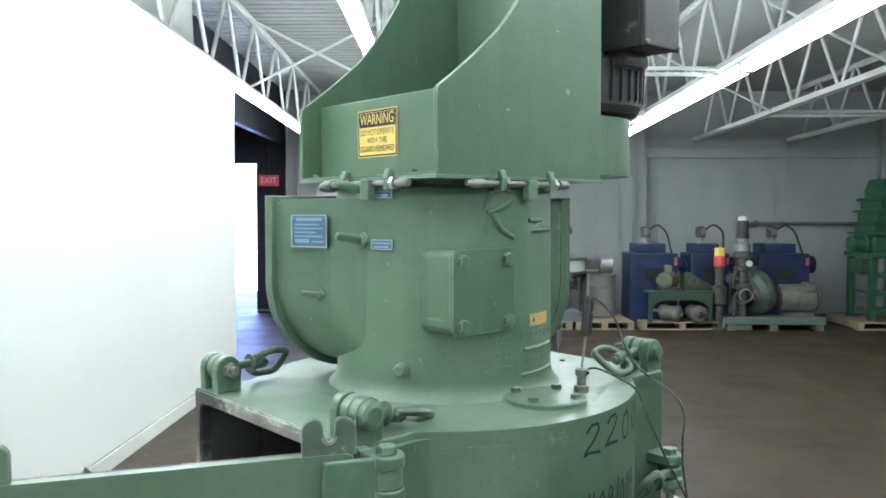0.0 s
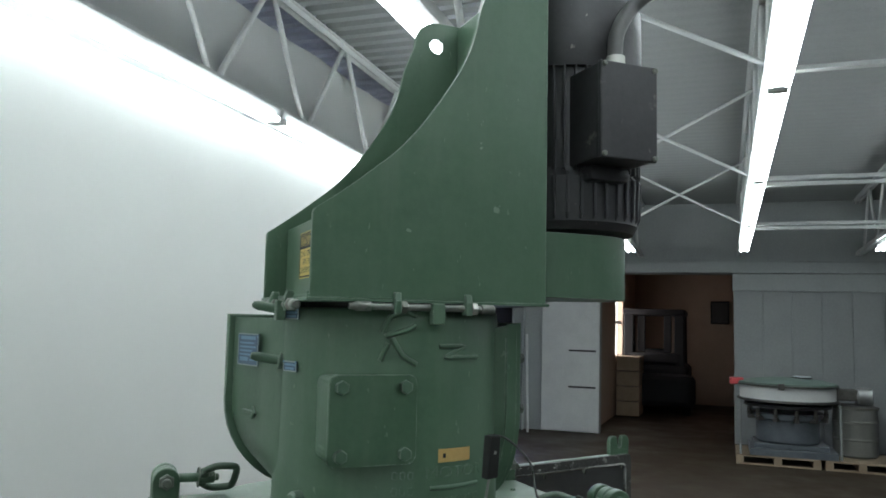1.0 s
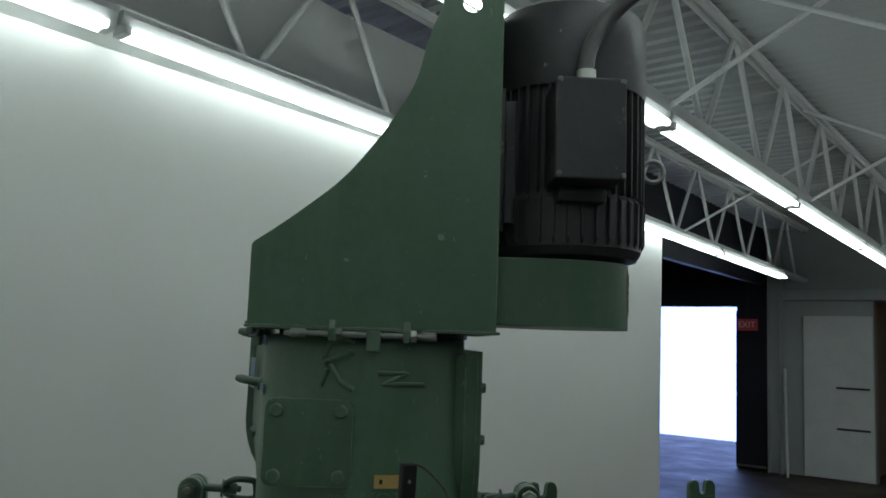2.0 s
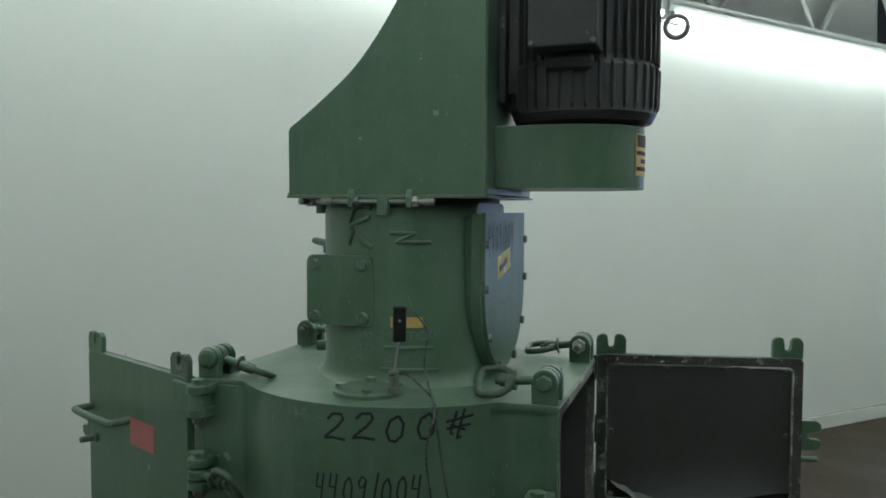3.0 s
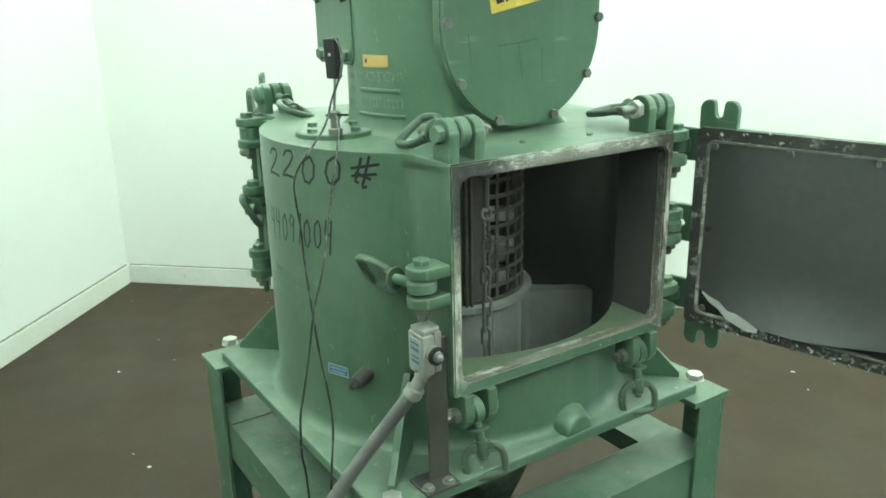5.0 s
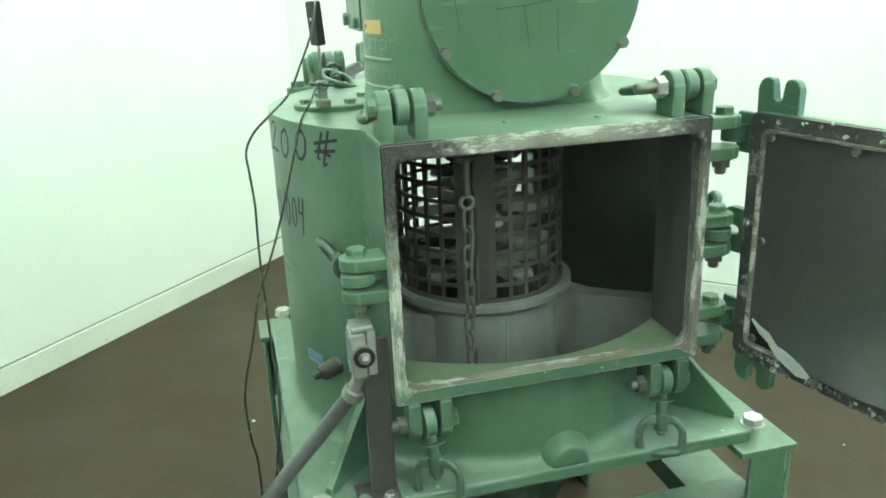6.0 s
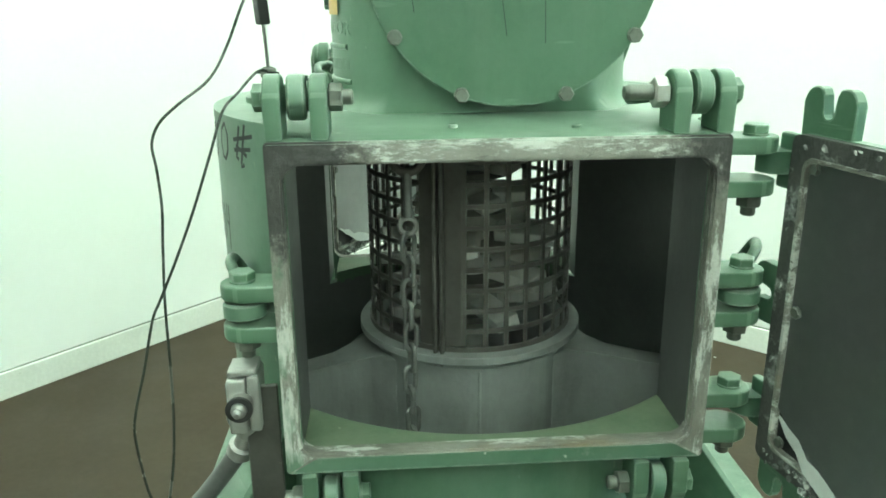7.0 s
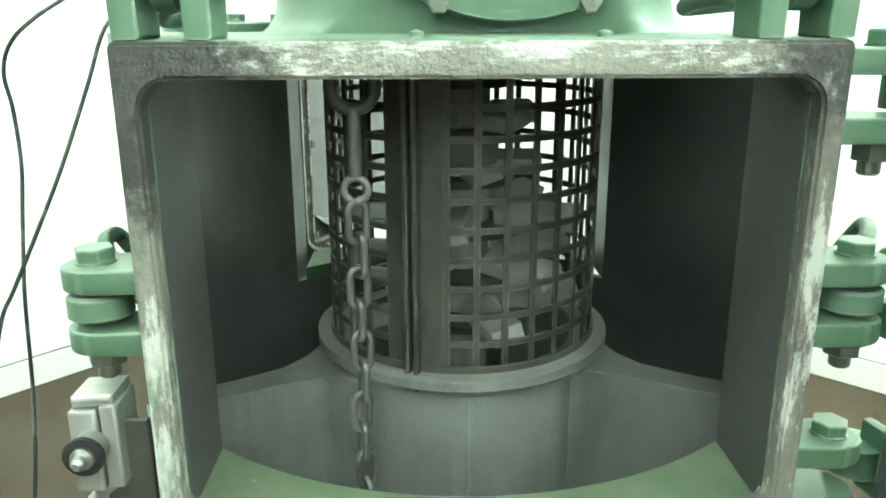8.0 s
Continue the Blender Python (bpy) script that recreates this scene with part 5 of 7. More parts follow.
# raised arrow-bolt sign and the round maker's shape, plain
part("raised_bolt", wrap(ridges([[(-0.022, 0.011), (0.034, 0.011), (-0.01, -0.009), (0.068, -0.009)]], 0.0042), RC, 1.634, 190, AX, AY), GREEN, mill, "raised zig-zag sign")
part("raised_badge", wrap(ridges([[(-0.03, 0.01), (-0.015, 0.04), (0.012, 0.05), (0.032, 0.042)], [(-0.024, 0.004), (0.02, 0.018), (0.03, 0.026)], [(-0.012, 0.002), (0.008, -0.03), (0.034, -0.045)], [(-0.032, -0.04), (-0.018, -0.008)]], 0.005), RC, 1.657, 165, AX, AY), GREEN, mill, "raised cast badge")
part("raised_arrow", merged(None, ridges([[(-0.03, 0), (0.025, 0)], [(0.015, 0.01), (0.028, 0.0), (0.015, -0.01)]], 0.004), Matrix.Translation((0.12, 0.284, 1.497)) @ Matrix.Rotation(radians(15), 4, "Z") @ Matrix.Rotation(math.pi, 4, "Z") @ Matrix.Rotation(radians(90), 4, "X")), GREEN, mill, "raised direction arrow")


def nameplate(w, h, m, rows):
    p = part("nameplate", prism(rounded(-w / 2, w / 2, -h / 2, h / 2, 0.002), 0, 0.0015, 0), BLUE_TAG, mill, "small blue nameplate")
    p.matrix_local = m
    own = bmesh.new()
    for y, x0, x1, t in rows:
        box(x0 * w, x1 * w, y * h - t * h / 2, y * h + t * h / 2, 0.0016, 0.0019, 0, 1, own)
    for x in (-0.46, 0.46):
        box(x * w - 0.002, x * w + 0.002, 0.4 * h - 0.002, 0.4 * h + 0.002, 0.0016, 0.0026, 0, 1, own)
    part("plate_print", own, TAG_PRINT, p)
    part("plate_border", ring_plate(rounded(-w / 2, w / 2, -h / 2, h / 2, 0.002), rounded(-w / 2 + 0.0025, w / 2 - 0.0025, -h / 2 + 0.0025, h / 2 - 0.0025, 0.001), 0.0016, 0.0022), PLATE_EDGE, p)


lines = [(0.36, -0.36, 0.36, 0.1), (0.2, -0.4, 0.3, 0.05), (0.08, -0.4, 0.38, 0.05), (-0.04, -0.4, 0.2, 0.05), (-0.16, -0.4, 0.36, 0.05), (-0.3, -0.4, 0.0, 0.12), (-0.32, 0.1, 0.4, 0.05)]
face = Matrix.Rotation(math.pi, 4, "Z") @ Matrix.Rotation(radians(90), 4, "X")
nameplate(0.095, 0.066, Matrix.Translation((0.12, 0.2905, 1.624)) @ Matrix.Rotation(radians(16), 4, "Z") @ face, lines)
small = [(0.15, -0.4, 0.4, 0.2), (-0.2, -0.36, 0.3, 0.2)]
nameplate(0.05, 0.02, on_column(107.5, 1.6, RC + 0.001), small)
nameplate(0.05, 0.02, on_column(107.5, 1.698, RC + 0.001), small)
nameplate(0.052, 0.022, Matrix.Translation((-0.3695, -0.122, 0.862)) @ Matrix.Rotation(radians(23.7), 4, "Z") @ Matrix.Rotation(radians(-90), 4, "Z") @ Matrix.Rotation(radians(90), 4, "X"), small)
for x, y, z in ((-0.005, 0.246, 1.607), (-0.005, 0.246, 1.705)):
    part("grease_fitting", lathe([(0.016, 0), (0.016, 0.006), (0.009, 0.008), (0.009, 0.05), (0.006, 0.06), (0.0, 0.062)], 12, None, Matrix.Translation((x, y, z)) @ Matrix.Rotation(radians(-80), 4, "X") @ Matrix.Rotation(radians(8), 4, "Y")), GREEN_WORN, mill, "painted grease fitting")
part("plug", lathe([(0.013, 0), (0.013, 0.02), (0.009, 0.024)], 12, None, on_column(118, 1.365, RC - 0.002)), GREEN_WORN, mill)
part("drain_plug", lathe([(0.016, 0), (0.0155, 0.03), (0.013, 0.038), (0.006, 0.04), (0.006, 0.052), (0.0, 0.053)], 12, None, Matrix.Translation((-0.335, -0.178, 0.868)) @ Matrix.Rotation(radians(203), 4, "Z") @ Matrix.Rotation(radians(100), 4, "Y")), BRACKET, mill, "rough dull grey plug")
# faint raised maker's lettering on the chamber, plain bars
rnd = random.Random(3)
for z, a0, a1, n in ((1.032, 173.5, 198, 13), (1.006, 174, 190, 8), (0.978, 176, 189, 6)):
    for k in range(n):
        w, h = rnd.uniform(0.0035, 0.006), rnd.uniform(0.006, 0.008)
        part("raised_mark", wrap(prism(rounded(-w, w, -h, h, 0.003, 3), 0, 0.0008, 0), RO - 0.0004, z + rnd.uniform(-0.001, 0.001), a0 + (a1 - a0) * k / n, 0, CY), GREEN_BODY, mill)

# port cover on the top plate with its probe
PX, PY = -0.277, 0.025
port = part("port_cover", lathe([(0.0, Z_TOP), (0.078, Z_TOP), (0.078, Z_TOP + 0.009), (0.074, Z_TOP + 0.011), (0.0, Z_TOP + 0.011)], 40, None, Matrix.Translation((PX, PY, 0)), False), GREEN, mill, "round green port cover")
pb = part("port_bolt", bolt_head(0.011, 0.009), GREEN_WORN, port)
for k in range(4):
    m = Matrix.Translation((PX + 0.06 * math.cos(radians(20 + 90 * k)), PY + 0.06 * math.sin(radians(20 + 90 * k)), Z_TOP + 0.011))
    if k:
        again(pb, m)
    else:
        pb.matrix_local = m
probe = thing("temperature_probe", MILL, "thin steel temperature probe with black plug and loose cable", "probe")
QX, QY = -0.307, -0.045
part("gland", lathe([(0.014, 0), (0.014, 0.012), (0.009, 0.014), (0.009, 0.03), (0.012, 0.032), (0.012, 0.044), (0.006, 0.047)], 12, None, Matrix.Translation((QX, QY, Z_TOP + 0.011))), DULL, probe, "worn steel gland")
part("stem", pipe([(QX, QY, Z_TOP + 0.055), (QX - 0.001, QY - 0.012, 1.43)], 0.0025, 6), STEEL, probe)
plug = part("plug_body", box(-0.014, 0.014, -0.008, 0.008, 0.0, 0.074, 0.003), BLACK, probe, "flat black plug")
plug.matrix_local = Matrix.Translation((QX - 0.001, QY - 0.012, 1.424)) @ Matrix.Rotation(radians(-66), 4, "Z") @ Matrix.Rotation(radians(4), 4, "X")
part("pin_mark", lathe([(0.003, 0), (0.003, 0.001)], 8, None, Matrix.Translation((0, -0.008, 0.045)) @ Matrix.Rotation(radians(90), 4, "X")), ZINC, plug)
part("tie", box(-0.022, 0.022, -0.002, 0.002, -0.002, 0.002, 0.0005, 1, None, Matrix.Translation((QX, QY - 0.01, Z_TOP + 0.05)) @ Matrix.Rotation(radians(-35), 4, "Z")), BLACK, probe)
cable_a = spline([(QX - 0.001, QY - 0.018, 1.497), (-0.312, -0.09, 1.488), (-0.326, -0.126, 1.449), (-0.35, -0.127, 1.396), (-0.374, -0.144, 1.354), (-0.413, -0.17, 1.323), (-0.439, -0.176, 1.299), (-0.453, -0.172, 1.27), (-0.452, -0.167, 1.234), (-0.449, -0.173, 1.18), (-0.451, -0.183, 1.127), (-0.452, -0.201, 1.048), (-0.45, -0.218, 0.953), (-0.448, -0.237, 0.891), (-0.451, -0.255, 0.821), (-0.47, -0.27, 0.7), (-0.49, -0.3, 0.45), (-0.52, -0.33, 0.15), (-0.55, -0.35, 0.004)], 5)
part("cable", pipe(cable_a, 0.002, 6), CABLE, probe)
cable_b = spline([(QX, QY - 0.008, Z_TOP + 0.052), (-0.319, -0.079, 1.358), (-0.339, -0.125, 1.334), (-0.358, -0.152, 1.311), (-0.376, -0.165, 1.258), (-0.402, -0.187, 1.181), (-0.427, -0.209, 1.116), (-0.451, -0.222, 1.062), (-0.463, -0.23, 1.034), (-0.48, -0.238, 0.964), (-0.498, -0.244, 0.899), (-0.505, -0.238, 0.852), (-0.503, -0.226, 0.773), (-0.497, -0.224, 0.72), (-0.5, -0.24, 0.6), (-0.52, -0.3, 0.3), (-0.56, -0.36, 0.1), (-0.6, -0.4, 0.004)], 5)
part("cable", pipe(cable_b, 0.002, 6), CABLE, probe)

# door switch on its bracket with conduit
sw = part("limit_switch", box(-0.335, -0.312, -0.388, -0.338, 0.942, 1.016, 0.003), ALU, mill, "grey cast limit switch with a steel plunger")
part("switch_cover", box(-0.3105, -0.296, -0.386, -0.34, 0.944, 1.02, 0.003), ALU, sw, "cast rear half of the switch")
part("head", prism([(-0.3325, 1.016), (-0.2985, 1.02), (-0.2985, 1.028), (-0.3325, 1.026)], 0.342, 0.384, 0.003, 2, None, Matrix.Rotation(radians(90), 4, "X")), ALU, sw)
part("label_plate", box(-0.3372, -0.3355, -0.38, -0.347, 0.952, 1.008, 0.0005), PLATE_EDGE, sw, "worn data plate")
for z, h in ((1.0, 0.004), (0.989, 0.006), (0.975, 0.003), (0.966, 0.005)):
    part("plate_print", box(-0.3378, -0.3373, -0.376, -0.351, z - h / 2, z + h / 2), BLUE_TAG, sw)
for z in (0.9475, 1.0125):
    part("face_screw", lathe([(0.004, 0), (0.004, 0.002)], 14, None, Matrix.Translation((-0.335, -0.363, z)) @ Matrix.Rotation(radians(-90), 4, "Y")), STEEL, sw)
part("plunger", lathe([(0.0145, 0), (0.0145, 0.012), (0.0095, 0.014), (0.0095, 0.022), (0.0055, 0.024), (0.0055, 0.03), (0.003, 0.033), (0.0, 0.033)], 18, None, Matrix.Translation((-0.318, -0.387, 0.985)) @ Matrix.Rotation(radians(90), 4, "X")), STEEL, sw, "round steel plunger")
part("plunger_ring", lathe([(0.01, 0.0145), (0.0165, 0.0145), (0.0165, 0.019), (0.0105, 0.02)], 20, None, Matrix.Translation((-0.318, -0.387, 0.985)) @ Matrix.Rotation(radians(90), 4, "X"), False), BLACK, sw, "black rubber ring")
bracket = part("bracket", box(-0.318, -0.276, -0.372, -0.365, 0.7215, 1.0, 0.0015, 1, box(-0.345, -0.272, -0.405, -0.34, Z_PLATE, 0.721, 0.0015)), BRACKET, mill, "dull dark steel angle bracket")
bb = part("bracket_bolt", bolt_head(0.009, 0.008, 0.012), STEEL, bracket)
bb.matrix_local = Matrix.Translation((-0.333, -0.388, 0.721))
again(bb, Matrix.Translation((-0.29, -0.39, 0.721)))
part("conduit_fitting", lathe([(0.014, -0.012), (0.014, 0.012), (0.012, 0.016), (0.012, 0.034), (0.0175, 0.036), (0.0175, 0.052), (0.014, 0.057)], 16, None, turn_to((-0.35, 0.3, -0.9), (-0.317, -0.36, 0.938))), ALU, mill, "grey conduit fitting")
hose = spline([(-0.336, -0.344, 0.893), (-0.383, -0.318, 0.822), (-0.456, -0.294, 0.726), (-0.525, -0.275, 0.62), (-0.565, -0.27, 0.48), (-0.575, -0.28, 0.3), (-0.56, -0.3, 0.12), (-0.5, -0.34, 0.018), (-0.38, -0.42, 0.0165)], 6)
part("conduit", pipe(hose, 0.013, 14), GREY_PVC, mill, "grey flexible conduit")
top_screw = part("plate_screw", lathe([(0.006, 0), (0.006, 0.004), (0.0, 0.006)], 8), GREEN_WORN, mill)
top_screw.matrix_local = Matrix.Translation((-0.05, -0.3, Z_TOP))
again(top_screw, Matrix.Translation((0.1, -0.32, Z_TOP)))

# ---- light rows, joists and roof ----


def light_fixture():
    e = thing("strip_light", Matrix.Identity(4), "white steel strip light with two lit fluorescent tubes", "strip light", "strip lights under the roof")
    part("tray", prism([(-0.042, 0.075), (-0.03, 0.03), (0.03, 0.03), (0.042, 0.075), (0.038, 0.1), (-0.038, 0.1)], -1.215, 1.215, 0, 1, None, Matrix(((0, 0, 1, 0), (1, 0, 0, 0), (0, 1, 0, 0), (0, 0, 0, 1)))), WHITE_STEEL, e)
    for y in (-0.04, 0.04):
        part("tube", lathe([(0.019, -1.17), (0.019, 1.17)], 10, None, Matrix.Translation((0, y, 0.006)) @ Matrix.Rotation(radians(90), 4, "Y")), TUBE, e, "lit tube")
    for x in (-1.19, 1.19):
        part("lamp_holder", box(x - 0.02, x + 0.02, -0.05, 0.05, -0.01, 0.03, 0.004), WHITE_STEEL, e)
    return e


ROWS = (-0.1, -1.58, -3.12, -4.8)
# The row at -8.0 is added out of view to brighten the end wall.
LIT = ROWS + (-8.0,)
fix = light_fixture()
hung = [ROOF @ Matrix.Translation((2.533 - 1.226 + 2.452 * k, v, 2.985)) for v in LIT for k in (range(5) if v > -6 else (1, 2, 3))]
for m in hung[1:]:
    copy_thing(fix, m)
fix.matrix_world = hung[0]


def joist():
    """An open-web joist along x: chords of paired angles, slanting round-bar webs."""
    e = thing("roof_joist", Matrix.Identity(4), "white painted open-web steel roof joist", "roof joist", "joists under the roof deck")
    for y in (-0.03, 0.03):
        part("bottom_chord", box(0, U_FAR, y - 0.022, y + 0.022, 3.09, 3.098, 0, 1, box(0, U_FAR, y - 0.004, y + 0.004, 3.0985, 3.16)), WHITE_STEEL, e)
        part("top_chord", box(0, U_FAR, y - 0.03, y + 0.03, DECK_Z - 0.014, DECK_Z - 0.004, 0, 1, box(0, U_FAR, y - 0.004, y + 0.004, DECK_Z - 0.06, DECK_Z - 0.0145)), WHITE_STEEL, e)
    w = part("web_bar", pipe([(0.03, 0, 3.13), (0.53, 0, DECK_Z - 0.03)], 0.02, 6), WHITE_STEEL, e)
    n = int(U_FAR / 1.12)
    for k in range(n):
        if k:
            again(w, Matrix.Translation((1.12 * k, 0, 0)))
        again(w, Matrix.Translation((1.12 * (k + 1), 0, 0)) @ Matrix.Diagonal((-1, 1, 1, 1)))
    return e


first = joist()
first.matrix_world = ROOF @ Matrix.Translation((0, 0.04, 0))
for v in ROWS[1:] + (-6.4, -8.0, -9.6):
    copy_thing(first, ROOF @ Matrix.Translation((0, v + 0.02, 0)))


def bridging():
    """Crossed angle braces between two neighbouring joists, 1.56 m apart."""
    e = thing("cross_brace", Matrix.Identity(4), "white steel cross bracing between two joists", "cross brace", "cross braces between joists")
    part("brace", pipe([(0, 0, 3.1), (0, 1.56, DECK_Z - 0.05)], 0.015, 6), WHITE_STEEL, e)
    part("brace", pipe([(0.045, 1.56, 3.1), (0.045, 0, DECK_Z - 0.05)], 0.015, 6), WHITE_STEEL, e)
    return e


def joist_tie(u, v0, v1, paired):
    """A straight angle bar from joist to joist, or two of them one over the other."""
    e = thing("joist_tie", ROOF @ Matrix.Translation((u, v0 + 0.02, 0)), "paired straight white steel ties between two joists" if paired else "straight white steel angle tie between two joists", "tie bar", "straight ties between joists")
    for z in ((3.115, 3.058) if paired else (3.1,)):
        part("tie", box(-0.025, 0.025, 0, v1 - v0, z, z + 0.005, 0, 1, box(0.02, 0.025, 0, v1 - v0, z + 0.0055, z + 0.04)), WHITE_STEEL, e)


br = bridging()
spots = [(u, v0, v1) for v0, v1 in ((-3.12, -1.58), (-6.4, -4.8)) for u in (4.98, 7.85, 10.65)] + [(9.0, -1.58, 0.02)]
for k, (u, v0, v1) in enumerate(spots):
    m = ROOF @ Matrix.Translation((u, v0 + 0.02, 0))
    c = copy_thing(br, m) if k else br
    c.matrix_world = m
    c.scale = (1, (v1 - v0) / 1.56, 1)
for u in (5.07, 8.03, 10.75):
    joist_tie(u, -4.8, -3.12, u > 6)
    joist_tie(u, -8.0, -6.4, u > 6)
sheet_bm = bmesh.new()
cols = []
for k in range(77):
    u = 0.02 + 0.1 * k
    cols.append([sheet_bm.verts.new((u, 0.1 + 0.012 * math.sin(u * 5) + 0.006 * math.sin(u * 13 + z * 8), z)) for z in (2.95, 3.15, 3.35, 3.55, 3.7)])
for a, b in zip(cols, cols[1:]):
    for k in range(4):
        sheet_bm.faces.new((a[k], b[k], b[k + 1], a[k + 1]))
bmesh.ops.solidify(sheet_bm, geom=sheet_bm.faces[:], thickness=0.004)
room_part("film_curtain", sheet_bm, WALL, "white film sheet fixed over the joist above the partition", "sheet", "thing")

# ---- end wall: pillars, beam, sliding doors, boards ----
room_part("trim_beam", box(U_FAR - 0.1, U_FAR - 0.003, -12.0, 0.57, 2.66, 2.84, 0.01), FAR_WALL, "painted lintel beam along the end wall", "beam")
for k, v in enumerate((0.45, -5.42, -9.6)):
    bm = box(U_FAR - 0.25, U_FAR - 0.102, v + 0.085, v + 0.1, 0, DECK_Z - 0.07, 0.003)
    box(U_FAR - 0.25, U_FAR - 0.102, v - 0.1, v - 0.085, 0, DECK_Z - 0.07, 0.003, 2, bm)
    box(U_FAR - 0.13, U_FAR - 0.115, v - 0.0848, v + 0.0848, 0, DECK_Z - 0.07, 0, 1, bm)
    room_part("pillar_%d" % (k + 1), bm, FAR_WALL, "grey-white steel pillar of open section at the end wall", "pillar")
sl = thing("sliding_door", ROOM, "white sheet sliding door standing open", "sliding door")
part("panel", box(U_FAR - 0.09, U_FAR - 0.04, -0.9, 0.06, 0.02, 2.42, 0.004), WHITE_STEEL, sl)
for z in (0.75, 1.35):
    part("bar", box(U_FAR - 0.11, U_FAR - 0.092, -0.85, -0.4, z - 0.015, z + 0.015, 0.003), BLACK, sl)
slb = thing("sliding_door", ROOM, "wide boarded white sliding door behind the machines", "sliding door")
for k in range(5):
    part("board", box(U_FAR - 0.07, U_FAR - 0.02, -5.1 + 0.42 * k, -5.1 + 0.42 * k + 0.4165, 0.02, 2.38, 0.002), BOARDS, slb)
part("top_rail", box(U_FAR - 0.085, U_FAR - 0.015, -5.15, -2.98, 2.386, 2.65, 0.005), FAR_WALL, slb)
for k, (v0, v1) in enumerate(((-7.75, -5.75), (-9.5, -7.9), (-11.9, -9.75))):
    room_part("trim_panel_%d" % (k + 1), box(U_FAR - 0.03, U_FAR - 0.003, v0, v1, 0.3, 2.55, 0.006), FAR_WALL, "flush painted wall board", "panel")
lb = thing("leaning_pole", ROOM, "long pale pole leaning on the pillar", "pole")
part("pole", pipe([(U_FAR - 0.45, 0.2, 0.0), (U_FAR - 0.2, 0.3, 1.6)], 0.02, 8), WHITE_STEEL, lb)
nd = thing("loading_door", ROOM, "dark navy door leaf folded beside the bright loading opening", "door")
part("leaf", box(U_FAR - 0.08, U_FAR - 0.004, 0.6, 1.09, 0.02, 2.5, 0.006), NAVY, nd)
part("kick_rail", box(U_FAR - 0.1, U_FAR - 0.081, 0.62, 1.07, 0.03, 0.07, 0.004), STEEL, nd)
es = thing("exit_sign", ROOM, "small red exit sign above the loading bay", "sign")
part("case", box(U_FAR - 0.5, U_FAR - 0.46, 0.62, 0.94, 2.16, 2.34, 0.006), RED_TAG, es)
bm = text_mesh("EXIT", 0.13)
part("letters", merged(None, bm, Matrix.Translation((U_FAR - 0.502, 0.78, 2.25)) @ Matrix.Rotation(radians(-90), 4, "Z") @ Matrix.Rotation(radians(90), 4, "X")), PALE, es)
part("hanger", box(U_FAR - 0.49, U_FAR - 0.47, 0.77, 0.79, 2.34, DECK_Z - 0.16, 0), BLACK, es)
room_part("backdrop_outside", box(U_FAR + 4.0, U_FAR + 4.1, -0.5, 8.0, 0.0, 3.6), DAY, "bright daylight yard beyond the loading door", "backdrop")

# ---- room beyond the doorway, with a lift truck ----
TAN = material("brown_old_plaster", (0.3, 0.235, 0.18), (0.4, 0.31, 0.24), 0.7, 0, 2, 30, 0.1)

PINK = material("dull_pink_ceiling", (0.38, 0.22, 0.2), (0.46, 0.28, 0.25), 0.7, 0, 2, 30, 0.1)
GLARE = glow("window_daylight", (1.0, 0.9, 0.78), 15.0)
DARK = material("dark_truck_paint", (0.006, 0.006, 0.008), (0.012, 0.012, 0.014), 0.6, 0, 8, 60, 0.1, shine=0.2)
room_part("wall_annex_1", box(21.0, 21.2, -5.0, 0.34, 0, 3.4), TAN, "brown plaster wall of the dim back room", "wall")
room_part("wall_annex_2", box(U_FAR + 0.2, 21.0, -5.2, -5.0, 0, 3.4), TAN, "brown plaster side wall of the dim back room", "wall")
room_part("wall_annex_3", box(U_FAR + 0.2, 17.2, -0.75, -0.55, 0, 3.4, 0), TAN, "brown plaster side wall of the dim back room", "wall")
room_part("wall_annex_4", box(18.4, 21.0, -0.75, -0.55, 0, 3.4, 0, 2, box(17.2, 18.4, -0.75, -0.55, 0, 1.2, 0, 2, box(17.2, 18.4, -0.75, -0.55, 2.6, 3.4))), TAN, "brown plaster wall round a window", "wall")
room_part("ceiling_annex", box(U_FAR + 0.2, 21.2, -5.2, -0.55, 3.4, 3.5), PINK, "dull pink ceiling of the back room", "ceiling")
win = tagged(thing("window_1", ROOM, "bright sunlit window with bars in the back room", "window"), "", "", "", "structure")
part("window_frame", box(17.2, 18.4, -0.72, -0.68, 1.86, 1.92, 0, 1, box(17.75, 17.83, -0.72, -0.68, 1.2, 2.6)), WHITE_STEEL, win)
part("pane", box(17.2, 18.4, -0.64, -0.63, 1.2, 2.6), GLARE, win, "blown-out daylight in the window")
for k, u in enumerate((15.6, 18.0)):
    room_part("trim_rafter_%d" % (k + 1), box(u, u + 0.16, -5.0, -0.75, 3.2, 3.399), DARK, "dark rafter under the pink ceiling", "rafter")
sp = thing("wall_speaker", ROOM, "black box hung on the back room wall", "speaker box")
part("case", box(20.8, 20.99, -2.98, -2.55, 1.95, 2.5, 0.02), DARK, sp)
part("grille", box(20.78, 20.799, -2.94, -2.59, 1.99, 2.46, 0.005), BLACK, sp)
lt = thing("lift_truck", ROOM @ Matrix.Translation((18.2, -1.45, 0)) @ Matrix.Diagonal((1, 1, 0.9, 1)), "dark lift truck parked in the dim back room", "lift truck")
part("body", box(-0.3, 1.6, -0.7, 0.7, 0.25, 1.15, 0.12), DARK, lt)
part("counterweight", box(-0.65, -0.302, -0.85, 0.85, 0.2, 0.95, 0.14), DARK, lt)
